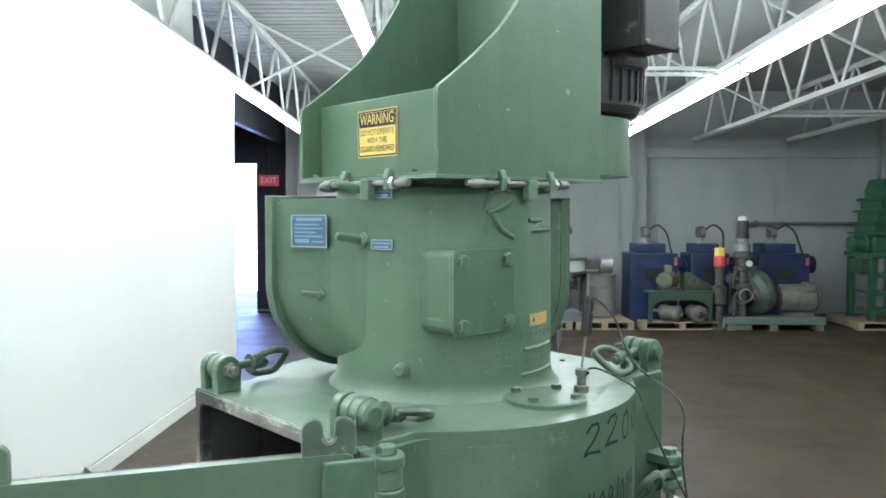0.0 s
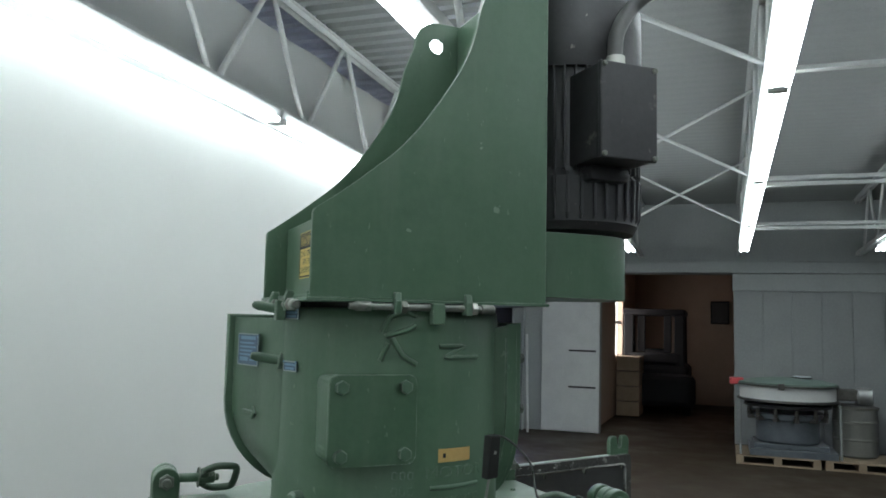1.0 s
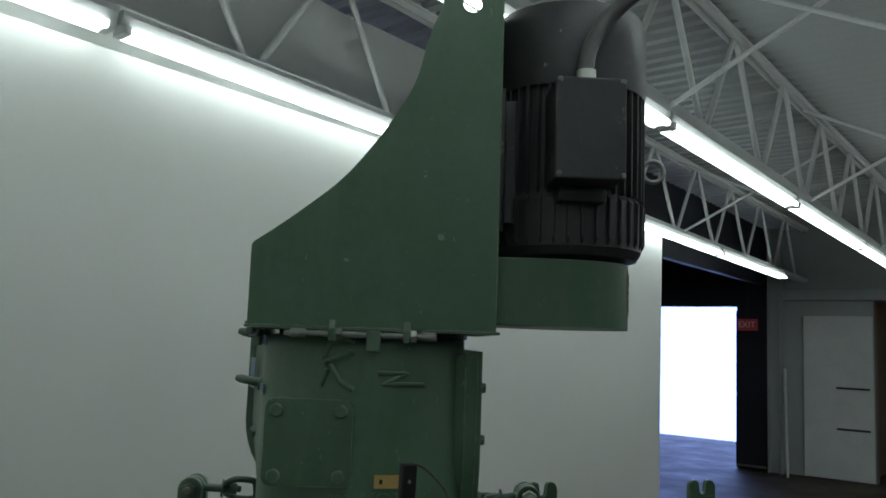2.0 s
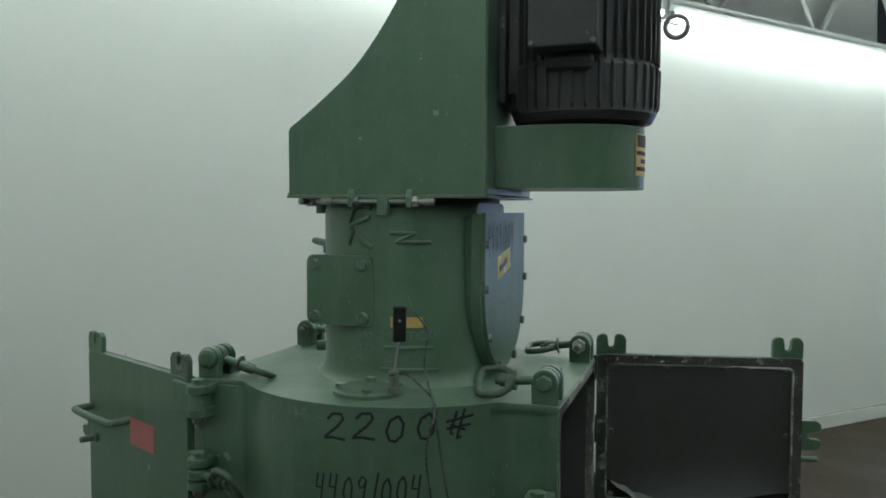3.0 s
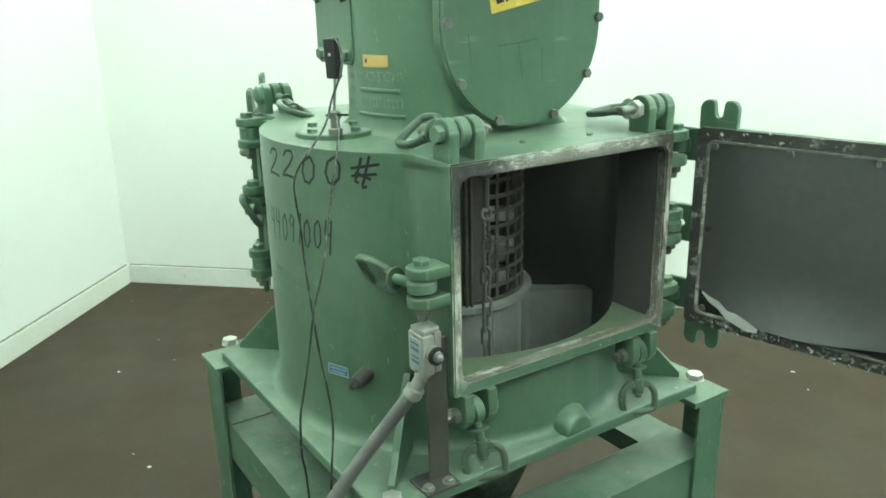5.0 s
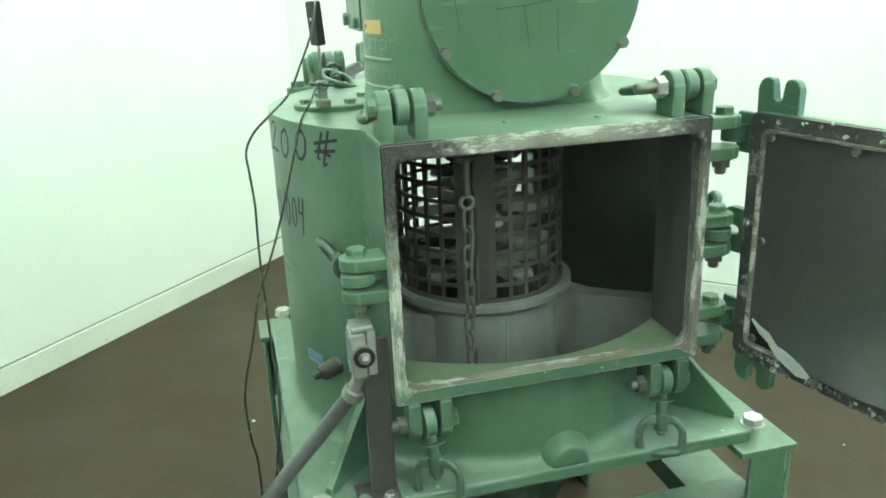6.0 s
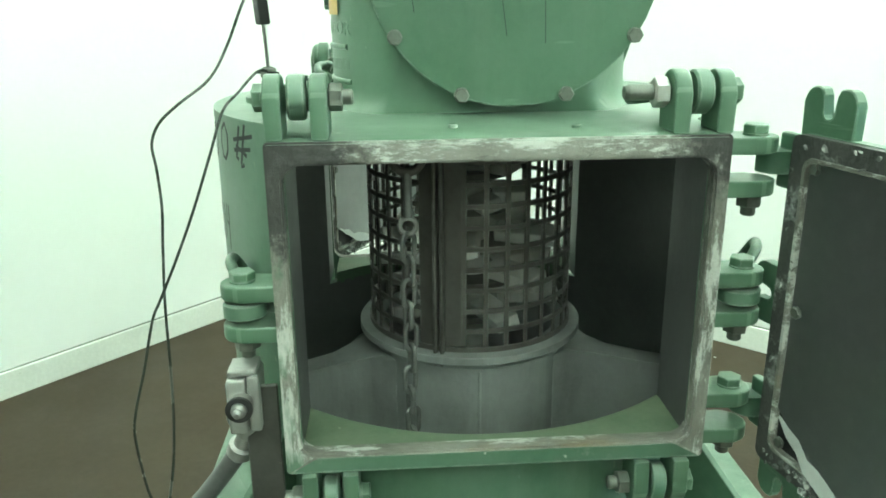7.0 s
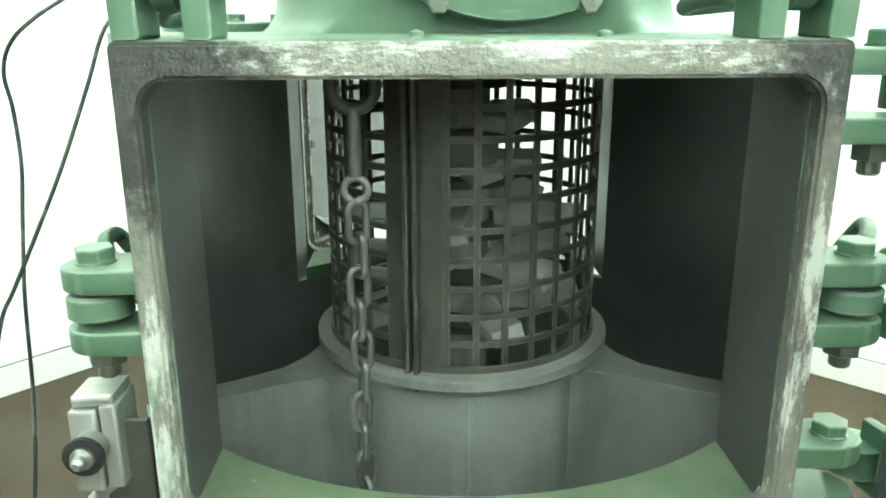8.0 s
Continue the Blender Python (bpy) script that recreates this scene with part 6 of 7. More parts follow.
part("dash", box(-0.28, -0.05, -0.55, 0.55, 1.16, 1.42, 0.06), DARK, lt)
for y in (-0.52, 0.52):
    part("mast_post", box(-0.25, -0.1, y - 0.1, y + 0.1, 1.1, 2.35, 0.02), DARK, lt)
    part("inner_post", box(-0.09, 0.02, 0.52 * y - 0.08, 0.52 * y + 0.08, 1.43, 2.29, 0.02), DARK, lt)
    part("roof_post", pipe([(1.2, y * 1.1, 1.1), (0.9, y * 1.1, 2.3)], 0.05, 8), DARK, lt)
part("roof_guard", box(-0.32, 1.1, -0.64, 0.64, 2.3, 2.44, 0.04), DARK, lt)
part("seat", box(0.4, 0.9, -0.28, 0.28, 1.15, 1.5, 0.08), DARK, lt)
for x in (-0.2, 1.2):
    for y in (-0.66, 0.66):
        part("wheel", lathe([(0.12, -0.1), (0.3, -0.1), (0.34, -0.06), (0.34, 0.06), (0.3, 0.1), (0.12, 0.1)], 24, None, Matrix.Translation((x, y, 0.34)) @ Matrix.Rotation(radians(90), 4, "X")), BLACK, lt)
WOOD = material("pallet_wood", (0.24, 0.18, 0.12), (0.36, 0.28, 0.19), 0.7, 0, 8, 60, 0.2, None, 0, None, 14, 0.62, (1, 6, 6))
ct = thing("wooden_crate", ROOM, "brown wooden crate beside the lift truck", "crate")
for k in range(4):
    part("board", box(17.0, 17.9, -1.25, -0.8, 0.02 + 0.3 * k, 0.3 + 0.3 * k, 0.006), WOOD, ct)

SHOP = ROOM @ Matrix.Translation((-0.8, -0.14, 0)) @ Matrix.Diagonal((1, 0.944, 0.89, 1))
# ---- machines along the end wall ----


def pallet(v0, v1, u0=12.75, u1=13.75, label="pale wooden pallet on the floor"):
    p = thing("pallet", SHOP @ Matrix.Translation((u0, v0, 0)), label, "pallet", "pallets along the end wall")
    w, d = v1 - v0, u1 - u0
    n = max(3, int(d / 0.14))
    for k in range(n):
        part("deck_board", box(k * d / n, k * d / n + d / n - 0.025, 0, w, 0.115, 0.137, 0.003), WOOD, p)
    for y in (0.0, w / 2 - 0.05, w - 0.1):
        part("stringer", box(0, d, y, y + 0.1, 0.022, 0.1145, 0.003), WOOD, p)
    for x in (0.0, d - 0.1):
        part("foot_board", box(x, x + 0.1, 0, w, 0.0, 0.0215, 0.002), WOOD, p)
    return p


pallet(-4.1, -3.02)
pallet(-5.05, -4.15, label="pale wooden pallet with an empty corner")
pallet(-6.45, -5.15, label="dull wooden pallet under a green bench")
pallet(-9.9, -8.5, label="pale wooden pallet under a tall green machine")
GALV = material("galvanised_sheet", (0.2, 0.21, 0.205), (0.36, 0.37, 0.36), 0.4, 0.5, 6, 60, 0.1)
PALE_GREEN = material("pale_green_paint", (0.09, 0.135, 0.115), (0.14, 0.19, 0.165), 0.5, 0, 6, 60, 0.1)
BLUE = material("blue_machine_paint", (0.006, 0.014, 0.048), (0.011, 0.024, 0.075), 0.45, 0, 4, 60, 0.1, (0.06, 0.08, 0.12), 0.35, (0.006, 0.009, 0.02), 5, 0.6)
TEAL = material("bright_green_paint", (0.012, 0.07, 0.035), (0.024, 0.115, 0.06), 0.45, 0, 6, 60, 0.1, (0.12, 0.16, 0.12), 0.4, (0.008, 0.03, 0.018), 9, 0.62)
BENCH = material("dull_green_bench_paint", (0.02, 0.05, 0.03), (0.04, 0.085, 0.05), 0.5, 0, 8, 60, 0.15, (0.16, 0.16, 0.13), 0.5, (0.02, 0.022, 0.015), 12, 0.6)
SLATE = material("blue_grey_drum_paint", (0.07, 0.085, 0.1), (0.14, 0.16, 0.18), 0.45, 0.1, 7, 60, 0.2, (0.3, 0.31, 0.3), 0.4, (0.04, 0.045, 0.05), 7, 0.6)
MILKY = material("milky_plastic", (0.15, 0.15, 0.135), (0.21, 0.21, 0.19), 0.5, 0, 4, 40, 0.05)
GRIMY = material("grimy_iron", (0.035, 0.034, 0.03), (0.13, 0.125, 0.11), 0.5, 0.3, 14, 90, 0.3, None, 0, (0.4, 0.39, 0.36), 18, 0.64)
GREYMOT = material("old_grey_motor", (0.085, 0.082, 0.07), (0.21, 0.2, 0.17), 0.55, 0.1, 9, 70, 0.2, (0.3, 0.29, 0.26), 0.5, (0.04, 0.04, 0.035), 12, 0.6)
OLIVE = material("old_olive_motor", (0.06, 0.07, 0.04), (0.1, 0.11, 0.07), 0.6, 0.1, 9, 70, 0.2)

sv = thing("vibratory_separator", SHOP @ Matrix.Translation((13.25, -3.72, 0.137)), "round grey vibratory separator with a green lid on a pallet", "separator")
part("base_tray", box(-0.48, 0.48, -0.6, 0.52, 0.0, 0.1, 0.01, 2, box(-0.4, 0.4, -0.5, 0.46, 0.1005, 0.17, 0.01)), SLATE, sv)
part("drum", lathe([(0.4, 0.171), (0.42, 0.2), (0.42, 0.5), (0.46, 0.53), (0.46, 0.6), (0.5, 0.62)], 40), SLATE, sv, "blue-grey drum")
part("spring_ring", lathe([(0.44, 0.682), (0.58, 0.7), (0.58, 0.74), (0.44, 0.76)], 40), BLACK, sv)
for k in range(12):
    a = 2 * math.pi * (k + 0.3) / 12
    part("spring", lathe([(0.025, 0.56), (0.034, 0.58), (0.025, 0.6), (0.034, 0.62), (0.025, 0.64), (0.025, 0.68)], 10, None, Matrix.Translation((0.52 * math.cos(a), 0.52 * math.sin(a), 0))), GRIMY, sv)
    part("spring_bracket", box(-0.1, 0.04, -0.03, 0.03, 0.5, 0.555, 0.006, 2, None, Matrix.Rotation(a, 4, "Z") @ Matrix.Translation((0.5, 0, 0))), GRIMY, sv)
part("screen_band", lathe([(0.64, 0.8), (0.64, 1.0)], 48, lathe([(0.6, 0.79), (0.6, 0.795), (0.6, 1.02)], 48)), WHITE_STEEL, sv, "pale screen band")
for z in (0.785, 1.005):
    part("clamp_ring", lathe([(0.64, z), (0.675, z + 0.004), (0.675, z + 0.03), (0.64, z + 0.034)], 48), GRIMY, sv, "dark clamp ring")
part("clamp_bolt", box(-0.72, -0.64, 0.08, 0.16, 0.98, 1.07, 0.01), GRIMY, sv)
part("lid", lathe([(0.665, 1.04), (0.66, 1.06), (0.5, 1.1), (0.2, 1.13), (0.0, 1.135)], 48), PALE_GREEN, sv, "grey-green domed lid")
part("lid_port", lathe([(0.12, 1.115), (0.12, 1.16), (0.0, 1.165)], 20, None, Matrix.Translation((0, -0.2, 0))), PALE, sv, "white port cover")
part("port_gasket", lathe([(0.122, 1.12), (0.135, 1.125), (0.135, 1.14), (0.122, 1.145)], 20, None, Matrix.Translation((0, -0.2, 0))), BLACK, sv)
part("spout", box(-0.1, 0.1, -0.9, -0.6, 0.83, 1.0, 0.02), GRIMY, sv, "dark metal discharge spout")
part("spout_collar", lathe([(0.1, 0), (0.13, 0.03), (0.13, 0.2), (0.1, 0.22)], 20, None, Matrix.Translation((0, -0.88, 0.9)) @ Matrix.Rotation(radians(90), 4, "X")), GALV, sv)
part("upper_spout", box(-0.12, 0.12, 0.58, 0.78, 1.0, 1.1, 0.02), RED_TAG, sv, "dull red tray end")
for y in (0.57, -0.57):
    part("corner_post", pipe([(-0.42, y * 1.12, 0.0), (-0.36, y * 1.12, 0.78)], 0.018, 8), GALV, sv, "thin pale corner post")
pd = thing("plastic_drum", SHOP @ Matrix.Translation((13.45, -4.62, 0.137)), "milky grey plastic drum on the pallet beside the separator", "drum")
part("body", lathe([(0.26, 0.0), (0.29, 0.03), (0.29, 0.24), (0.3, 0.26), (0.29, 0.28), (0.29, 0.5), (0.3, 0.52), (0.29, 0.54), (0.28, 0.72), (0.24, 0.76), (0.0, 0.765)], 32), MILKY, pd)
part("rim", lathe([(0.285, 0.7), (0.305, 0.705), (0.305, 0.735), (0.285, 0.74)], 32), GREYMOT, pd)


def blue_unit(v, w, label):
    b = thing("blue_blower", SHOP @ Matrix.Translation((13.3, v, 0.0)), label, "blower", "blue blowers along the end wall")
    part("cabinet", box(-0.3, 0.3, -w / 2, w / 2, 0.02, 1.25, 0.02), BLUE, b)
    part("hood", box(-0.25, 0.25, -w * 0.26, w * 0.36, 1.252, 1.41, 0.02), BLUE, b)
    part("door_panel", box(-0.312, -0.3005, -w * 0.4, w * 0.4, 0.3, 1.1, 0.006), BLUE, b)
    part("panel_vent", box(-0.318, -0.3125, -w * 0.2, w * 0.2, 0.8, 1.0, 0.002), BLACK, b, "dark louvred vent")
    part("motor_flange", lathe([(0.11, 1.411), (0.11, 1.44), (0.06, 1.45), (0.06, 1.5)], 20, None, Matrix.Translation((0, w * 0.1, 0))), GALV, b)
    part("motor", lathe([(0.06, 1.501), (0.085, 1.51), (0.075, 1.53), (0.085, 1.55), (0.075, 1.57), (0.085, 1.59), (0.075, 1.61), (0.085, 1.63), (0.085, 1.67), (0.05, 1.7), (0.0, 1.705)], 20, None, Matrix.Translation((0, w * 0.1, 0))), GRIMY, b, "small dark upright motor")
    part("cable_box", box(-0.13, -0.088, w * 0.1 - 0.04, w * 0.1 + 0.04, 1.56, 1.66, 0.01), GREYMOT, b)
    part("cable", pipe(spline([(-0.11, w * 0.1 - 0.04, 1.64), (-0.16, w * 0.1 - 0.15, 1.72), (-0.2, w * 0.1 - 0.28, 1.6), (-0.25, -w * 0.36, 1.3), (-0.3, -w * 0.4, 1.2)], 5), 0.016, 8), BLACK, b)
    part("side_duct", lathe([(0.12, 0), (0.12, 0.14), (0.15, 0.15), (0.15, 0.18)], 20, None, Matrix.Translation((0.0, -w / 2, 1.05)) @ Matrix.Rotation(radians(90), 4, "X")), BLUE, b)
    part("red_mark", box(-0.305, -0.301, -w * 0.48, -w * 0.42, 1.05, 1.18, 0), PINK_TAG, b)
    return b


blue_unit(-5.42, 0.75, "dark blue cabinet blower with a grey motor on top")
blue_unit(-6.3, 0.6, "narrow dark blue cabinet blower with a grey motor")
blue_unit(-7.46, 0.8, "wide dark blue cabinet blower behind a pump")

gb = thing("green_bench", SHOP @ Matrix.Translation((12.95, -5.75, 0.137)), "dull green steel bench with an old motor on it", "bench")
part("bench_top", box(-0.25, 0.3, -0.52, 0.5, 0.46, 0.5, 0.008), BENCH, gb)
for x in (-0.22, 0.22):
    for y in (-0.46, 0.46):
        part("leg", box(x - 0.025, x + 0.025, y - 0.03, y + 0.03, 0.0, 0.459, 0.006), BENCH, gb)
part("apron", prism([(-0.43, 0.459), (0.43, 0.459), (0.43, 0.24), (0.36, 0.32), (0.24, 0.36), (-0.24, 0.36), (-0.36, 0.32), (-0.43, 0.24)], -0.25, -0.238, 0, 1, None, Matrix(((0, 0, 1, 0), (1, 0, 0, 0), (0, 1, 0, 0), (0, 0, 0, 1)))), BENCH, gb)
om = thing("old_motor", SHOP @ Matrix.Translation((12.95, -5.62, 0.638)), "dirty olive motor lying on the green bench", "motor")
part("frame", lathe([(0.08, -0.2), (0.13, -0.18), (0.14, -0.1), (0.14, 0.16), (0.1, 0.2)], 24, None, Matrix.Translation((0, 0, 0.17)) @ Matrix.Rotation(radians(55), 4, "Z") @ Matrix.Rotation(radians(90), 4, "X")), OLIVE, om)
part("foot", box(-0.14, 0.14, -0.16, 0.16, 0.0, 0.05, 0.01), GRIMY, om)
part("end_bell", lathe([(0.04, 0.0), (0.1, 0.0), (0.12, 0.03), (0.12, 0.05)], 20, None, Matrix.Translation((0, 0, 0.17)) @ Matrix.Rotation(radians(55), 4, "Z") @ Matrix.Rotation(radians(90), 4, "X") @ Matrix.Translation((0, 0, 0.2))), GREYMOT, om)
part("top_box", box(-0.05, 0.05, -0.05, 0.05, 0.3, 0.42, 0.01), GREYMOT, om)
belt = thing("belt_guard", SHOP @ Matrix.Translation((13.02, -6.08, 0.638)), "grimy slanted belt guard on the green bench", "guard")
part("guard", prism([(-0.2, 0.0), (0.3, 0.0), (0.2, 0.1), (-0.12, 0.3), (-0.2, 0.26)], -0.07, 0.07, 0.015, 2, None, Matrix(((0, 0, 1, 0), (-1, 0, 0, 0), (0, 1, 0, 0), (0, 0, 0, 1)))), BENCH, belt)
part("pulley", lathe([(0.03, 0), (0.1, 0.0), (0.08, 0.02), (0.1, 0.04), (0.03, 0.04)], 20, None, Matrix.Translation((-0.071, 0.06, 0.14)) @ Matrix.Rotation(radians(-90), 4, "Y")), GRIMY, belt)
for y, way in ((-5.62, 60), (-6.02, 12)):
    sm = thing("spare_motor", SHOP @ Matrix.Translation((12.85, y, 0.137)), "dusty grey spare motor under the bench", "motor", "spare motors under the bench")
    turn = Matrix.Translation((0, 0, 0.14)) @ Matrix.Rotation(radians(way), 4, "Z") @ Matrix.Rotation(radians(84), 4, "Y")
    part("frame", lathe([(0.06, -0.17), (0.12, -0.16), (0.14, -0.13), (0.14, -0.09), (0.115, -0.08), (0.125, 0.1), (0.1, 0.15), (0.05, 0.17)], 24, None, turn), GREYMOT, sm)
    part("end_bell", lathe([(0.02, -0.205), (0.05, -0.2), (0.06, -0.171)], 16, None, turn), GRIMY, sm)
    part("shaft", lathe([(0.025, 0.171), (0.025, 0.25)], 12, None, turn), STEEL, sm)
    part("mount", box(-0.1, 0.1, -0.1, 0.1, 0.0, 0.02, 0.004), GRIMY, sm)

PUMP = material("grimy_pump_paint", (0.045, 0.065, 0.05), (0.1, 0.125, 0.1), 0.4, 0.1, 7, 70, 0.3, None, 0, (0.3, 0.31, 0.28), 10, 0.62)
pu = thing("pump_set", SHOP @ Matrix.Translation((13.0, -7.14, 0)), "green pump volute and grey motor on a painted base", "pump")
part("base", box(-0.3, 0.3, -0.85, 0.72, 0.1, 0.22, 0.01), PALE_GREEN, pu)
for y in (-0.75, -0.05, 0.6):
    part("base_foot", box(-0.3, 0.3, y - 0.06, y + 0.06, 0.0, 0.0995, 0.005), GREYMOT, pu)
part("volute", lathe([(0.1, -0.16), (0.33, -0.15), (0.39, -0.06), (0.39, 0.06), (0.33, 0.15), (0.1, 0.16)], 32, None, Matrix.Translation((0, 0.16, 0.62)) @ Matrix.Rotation(radians(75), 4, "X") @ Matrix.Rotation(radians(20), 4, "Y")), PUMP, pu, "grimy grey-green volute")
part("suction_flange", lathe([(0.06, 0), (0.17, 0.0), (0.17, 0.04), (0.1, 0.05), (0.1, 0.1)], 24, None, Matrix.Translation((-0.2, 0.16, 0.62)) @ Matrix.Rotation(radians(-80), 4, "Y")), GRIMY, pu)
part("coupling_guard", lathe([(0.12, -0.1), (0.14, -0.08), (0.14, 0.08), (0.12, 0.1)], 20, None, Matrix.Translation((0, -0.14, 0.5)) @ Matrix.Rotation(radians(90), 4, "X")), BENCH, pu)
part("fan_end", lathe([(0.02, 0), (0.2, 0.0), (0.2, 0.02), (0.05, 0.03)], 24, None, Matrix.Translation((-0.02, -0.785, 0.5)) @ Matrix.Rotation(radians(90), 4, "X")), GREYMOT, pu, "round motor fan cover")
part("neck", lathe([(0.1, 0.0), (0.1, 0.25), (0.16, 0.26), (0.16, 0.3)], 20, None, Matrix.Translation((-0.1, 0.3, 0.75))), GREYMOT, pu)
part("motor", lathe([(0.1, -0.3), (0.24, -0.28), (0.25, 0.25), (0.2, 0.3)], 28, None, Matrix.Translation((0, -0.48, 0.5)) @ Matrix.Rotation(radians(90), 4, "X")), GREYMOT, pu, "pale grey motor")
part("motor_foot", box(-0.2, 0.2, -0.7, -0.25, 0.221, 0.28, 0.008), GREYMOT, pu)
part("motor_box", box(-0.24, -0.02, -0.72, -0.56, 0.62, 0.78, 0.02), GREYMOT, pu)
vp = thing("column_mixer", SHOP @ Matrix.Translation((12.85, -6.74, 0)), "slim upright mixer drive with a pale cap", "mixer")
part("foot", box(-0.12, 0.12, -0.13, 0.13, 0.0, 0.12, 0.02), GREYMOT, vp)
part("column", lathe([(0.1, 0.121), (0.08, 0.16), (0.08, 0.42), (0.14, 0.44), (0.14, 0.48), (0.09, 0.5), (0.1, 0.66), (0.15, 0.68), (0.15, 0.74), (0.1, 0.76), (0.09, 0.95), (0.14, 0.97), (0.14, 1.02), (0.1, 1.05), (0.1, 1.18), (0.14, 1.2), (0.14, 1.25), (0.11, 1.3)], 20), GRIMY, vp)
part("side_valve", lathe([(0.03, 0), (0.03, 0.12), (0.07, 0.13), (0.07, 0.16)], 16, None, Matrix.Translation((-0.05, 0.09, 0.85)) @ Matrix.Rotation(radians(-90), 4, "X")), STEEL, vp, "bright side valve")
part("hand_wheel", pipe([(-0.16, 0.1 * math.cos(a), 0.58 + 0.1 * math.sin(a)) for a in [2 * math.pi * i / 16 for i in range(16)]], 0.012, 8, True), STEEL, vp, "hand wheel")
part("gauge", lathe([(0.05, 0), (0.05, 0.03)], 20, None, Matrix.Translation((-0.13, -0.05, 1.1)) @ Matrix.Rotation(radians(-90), 4, "Y")), PALE, vp, "round pale gauge")
part("gearbox", lathe([(0.12, 1.301), (0.12, 1.42), (0.09, 1.44), (0.09, 1.5)], 20), GALV, vp)
part("motor", lathe([(0.09, 1.501), (0.1, 1.52), (0.1, 1.56), (0.085, 1.57), (0.085, 1.77), (0.08, 1.8)], 20), BLACK_MOTOR, vp)
for k, (y, z) in enumerate(((0.13, 1.0), (-0.14, 0.86), (0.12, 0.62))):
    part("side_pipe", pipe(spline([(-0.05, 0.4 * y, z), (-0.1, y, z - 0.02), (-0.12, 1.3 * y, z - 0.12), (-0.1, 1.35 * y, z - 0.3 - 0.08 * k)], 5), 0.022, 8), GRIMY, vp)
part("cap", lathe([(0.075, 1.801), (0.075, 1.86), (0.0, 1.88)], 20), WHITE_STEEL, vp, "white cap")
rb = thing("red_drum", SHOP @ Matrix.Translation((12.8, -6.37, 0.0)), "tall grey filter with a red and yellow top", "filter")
part("stand", lathe([(0.12, 0.0), (0.12, 0.04), (0.06, 0.06), (0.06, 0.4), (0.11, 0.44), (0.11, 0.7), (0.06, 0.74), (0.06, 0.95), (0.075, 1.05)], 16), GRIMY, rb)
part("red_band", lathe([(0.085, 1.05), (0.085, 1.2), (0.075, 1.22)], 16), RED_TAG, rb, "red band")
part("yellow_cap", lathe([(0.078, 1.221), (0.078, 1.35), (0.0, 1.36)], 16), YELLOW, rb, "yellow cap")

tg = thing("tall_green_mill", SHOP @ Matrix.Translation((13.2, -9.3, 0.137)), "tall green stacked machine on a frame on a pallet", "machine")
for x in (-0.35, 0.25):
    for y in (-0.6, 0.52):
        part("post", box(x, x + 0.1, y - 0.05, y + 0.05, 0.0, 1.05, 0.01), TEAL, tg)
for z in (0.12, 0.42, 0.72):
    part("cross_rail", box(-0.34, -0.27, -0.54, 0.465, z, z + 0.08, 0.008), TEAL, tg)
    part("inner_shelf", box(-0.26, 0.24, -0.54, 0.465, z + 0.02, z + 0.05, 0.004), BENCH, tg)
part("deck", box(-0.4, 0.4, -0.68, 0.6, 1.051, 1.14, 0.02), TEAL, tg)
part("lower_body", box(-0.32, 0.32, -0.58, 0.5, 1.141, 1.42, 0.03), TEAL, tg)
for k, (z, y) in enumerate(((1.421, 0.56), (1.6, 0.52), (1.8, 0.48), (2.0, 0.42))):
    part("flange", box(-0.38, 0.38, -0.64, y, z, z + 0.045, 0.008), TEAL, tg)
    part("stack_body", box(-0.3, 0.3, -0.56, y - 0.08, z + 0.0455, z + (0.1785 if k == 0 else 0.1995), 0.02), TEAL, tg)
    part("stack_rib", box(-0.335, -0.301, y - 0.3, y - 0.26, z + 0.05, z + 0.17, 0.004), TEAL, tg)
    part("side_knob", lathe([(0.02, 0), (0.02, 0.04), (0.035, 0.045), (0.035, 0.07)], 12, None, Matrix.Translation((-0.301, y - 0.18, z + 0.12)) @ Matrix.Rotation(radians(-90), 4, "Y")), GRIMY, tg)
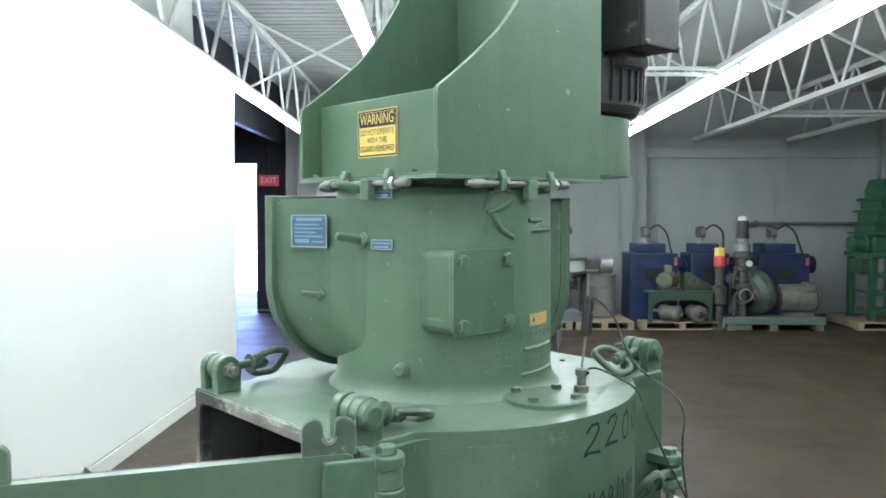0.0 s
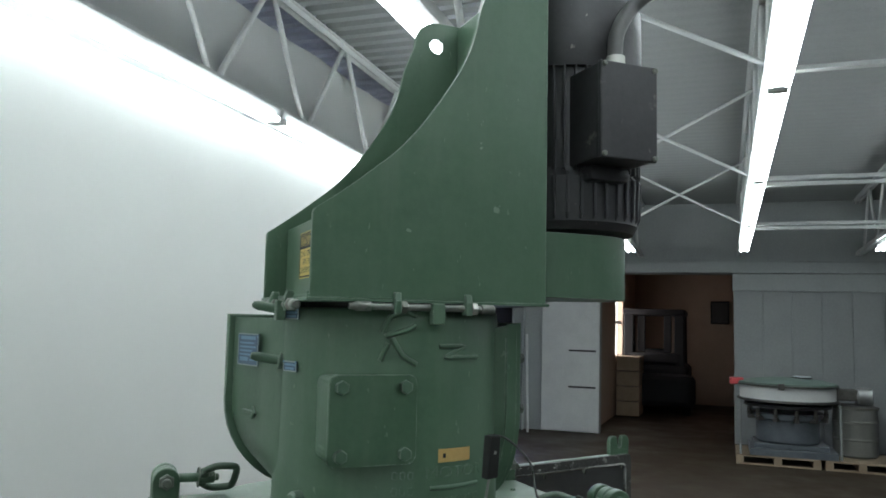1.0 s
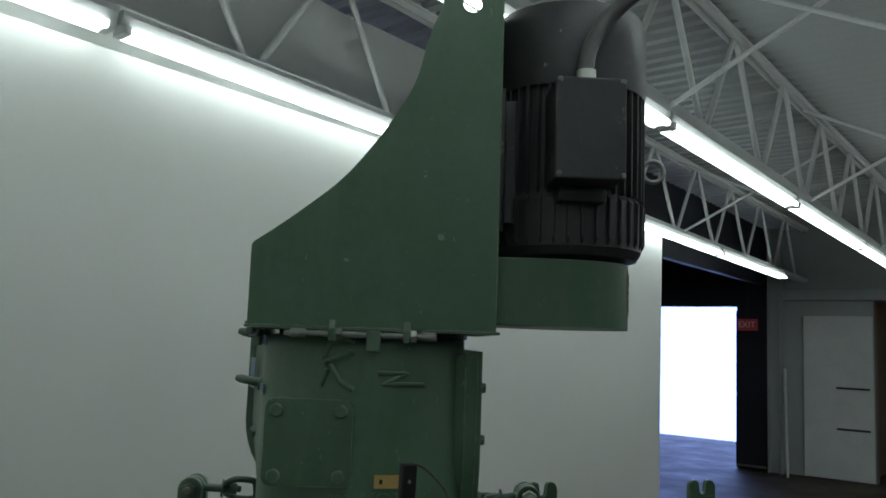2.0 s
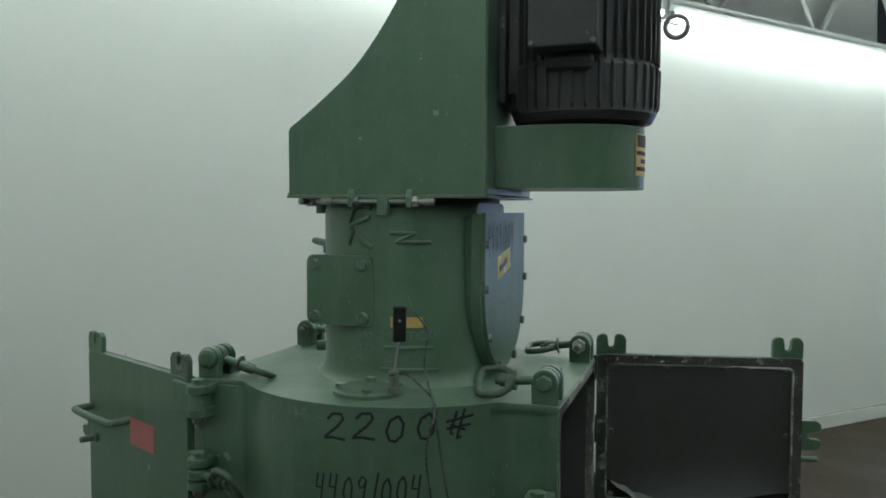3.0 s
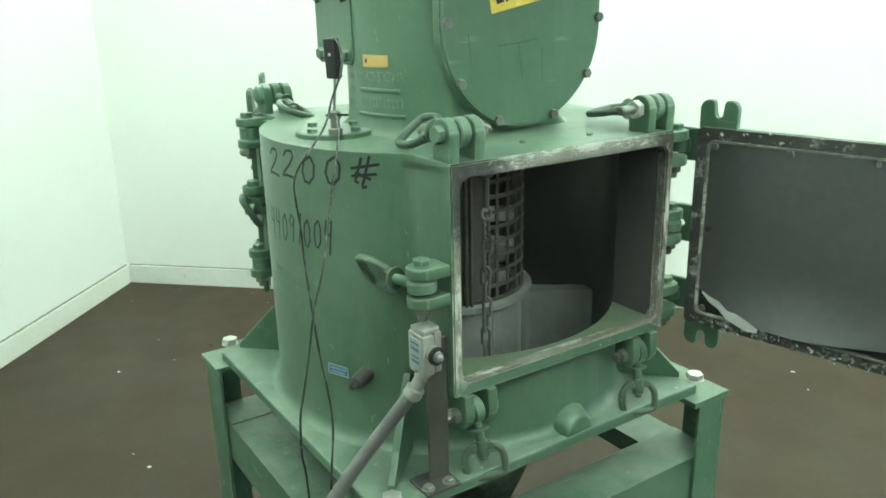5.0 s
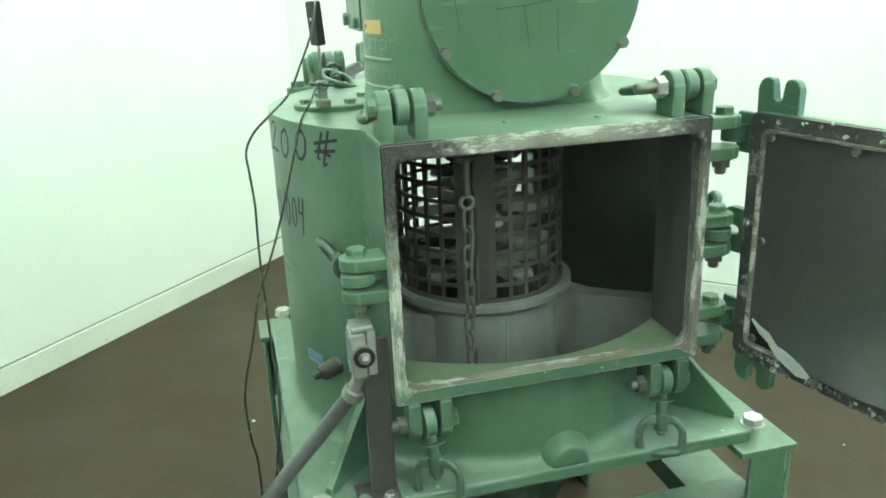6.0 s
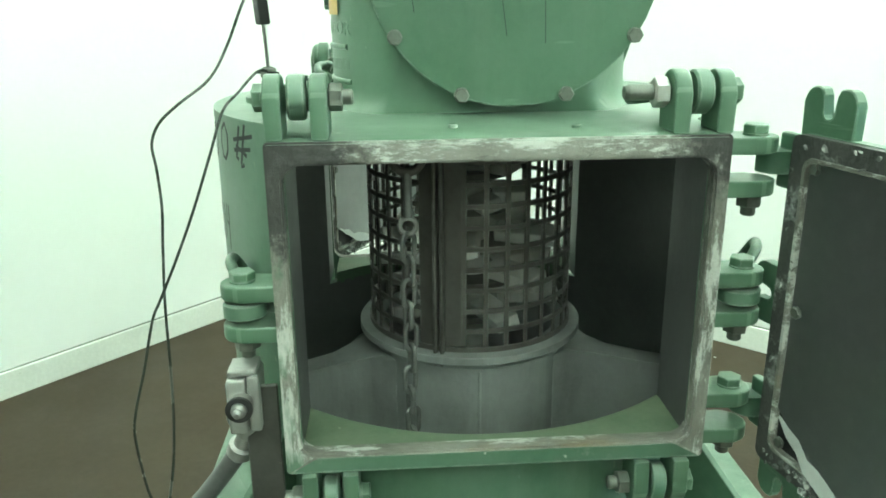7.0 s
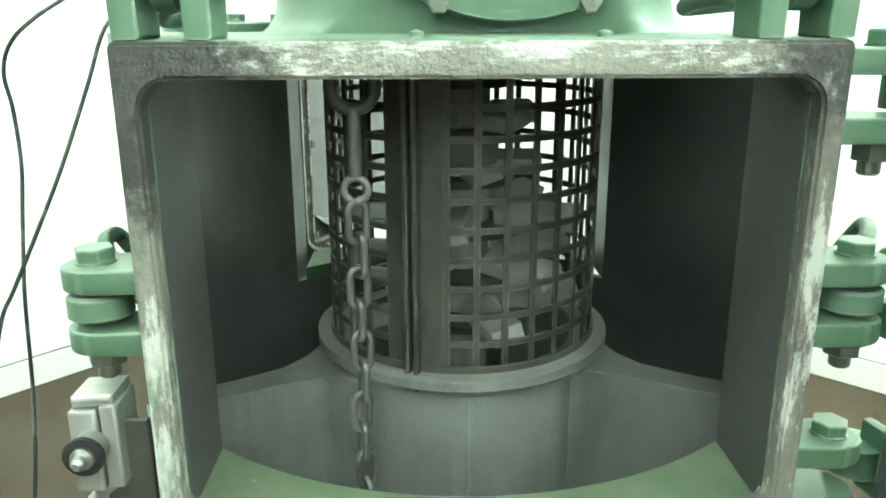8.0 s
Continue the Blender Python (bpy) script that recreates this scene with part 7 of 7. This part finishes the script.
part("top_hood", prism([(-0.5, 2.2), (0.36, 2.2), (0.3, 2.36), (-0.5, 2.36)], -0.25, 0.25, 0.02, 2, None, Matrix(((0, 0, 1, 0), (1, 0, 0, 0), (0, 1, 0, 0), (0, 0, 0, 1)))), TEAL, tg)
part("side_motor", lathe([(0.1, 0.0), (0.15, 0.02), (0.15, 0.05), (0.12, 0.06), (0.12, 0.2), (0.14, 0.21), (0.14, 0.26), (0.1, 0.28)], 20, None, Matrix.Translation((-0.1, 0.5, 1.28)) @ Matrix.Rotation(radians(-90), 4, "X")), TEAL, tg)
part("side_gearbox", box(-0.25, 0.05, 0.47, 0.68, 0.78, 1.03, 0.03), BENCH, tg)
part("white_tag", box(-0.312, -0.3015, 0.1, 0.2, 2.06, 2.16, 0), PALE, tg)

pp = thing("wall_pipe", ROOM, "thin grey pipe run along the end wall", "pipe")
part("pipe", pipe([(U_FAR - 0.12, -11.5, 1.55), (U_FAR - 0.12, -7.2, 1.55)], 0.03, 8), GREYMOT, pp)
for v in (-11.2, -9.3, -7.4):
    part("pipe_clip", box(U_FAR - 0.16, U_FAR - 0.031, v - 0.02, v + 0.02, 1.5, 1.6, 0.004), GREYMOT, pp)

# ---- litter and stains on the floor ----
random.seed(7)
scraps = bmesh.new()
for k in range(45):
    u, v = random.uniform(0.15, 7.5), -abs(random.gauss(0.05, 0.9)) - 0.04
    if (Vector((u - 2.2, v + 2.2))).length < 0.75:
        continue
    r = random.choice((0.005, 0.006, 0.008, 0.012)) * random.uniform(0.6, 1.2)
    a0 = random.uniform(0, 6.28)
    vs = [scraps.verts.new((u + r * random.uniform(0.5, 1.2) * math.cos(a0 + 1.26 * i), v + 0.6 * r * random.uniform(0.5, 1.2) * math.sin(a0 + 1.26 * i), 0.002 + 0.004 * random.random())) for i in range(5)]
    scraps.faces.new(vs)
bmesh.ops.solidify(scraps, geom=scraps.faces[:], thickness=0.0012)
room_part("floor_litter", scraps, PALE, "small pale scraps and chips scattered on the floor", "litter", "stuff")
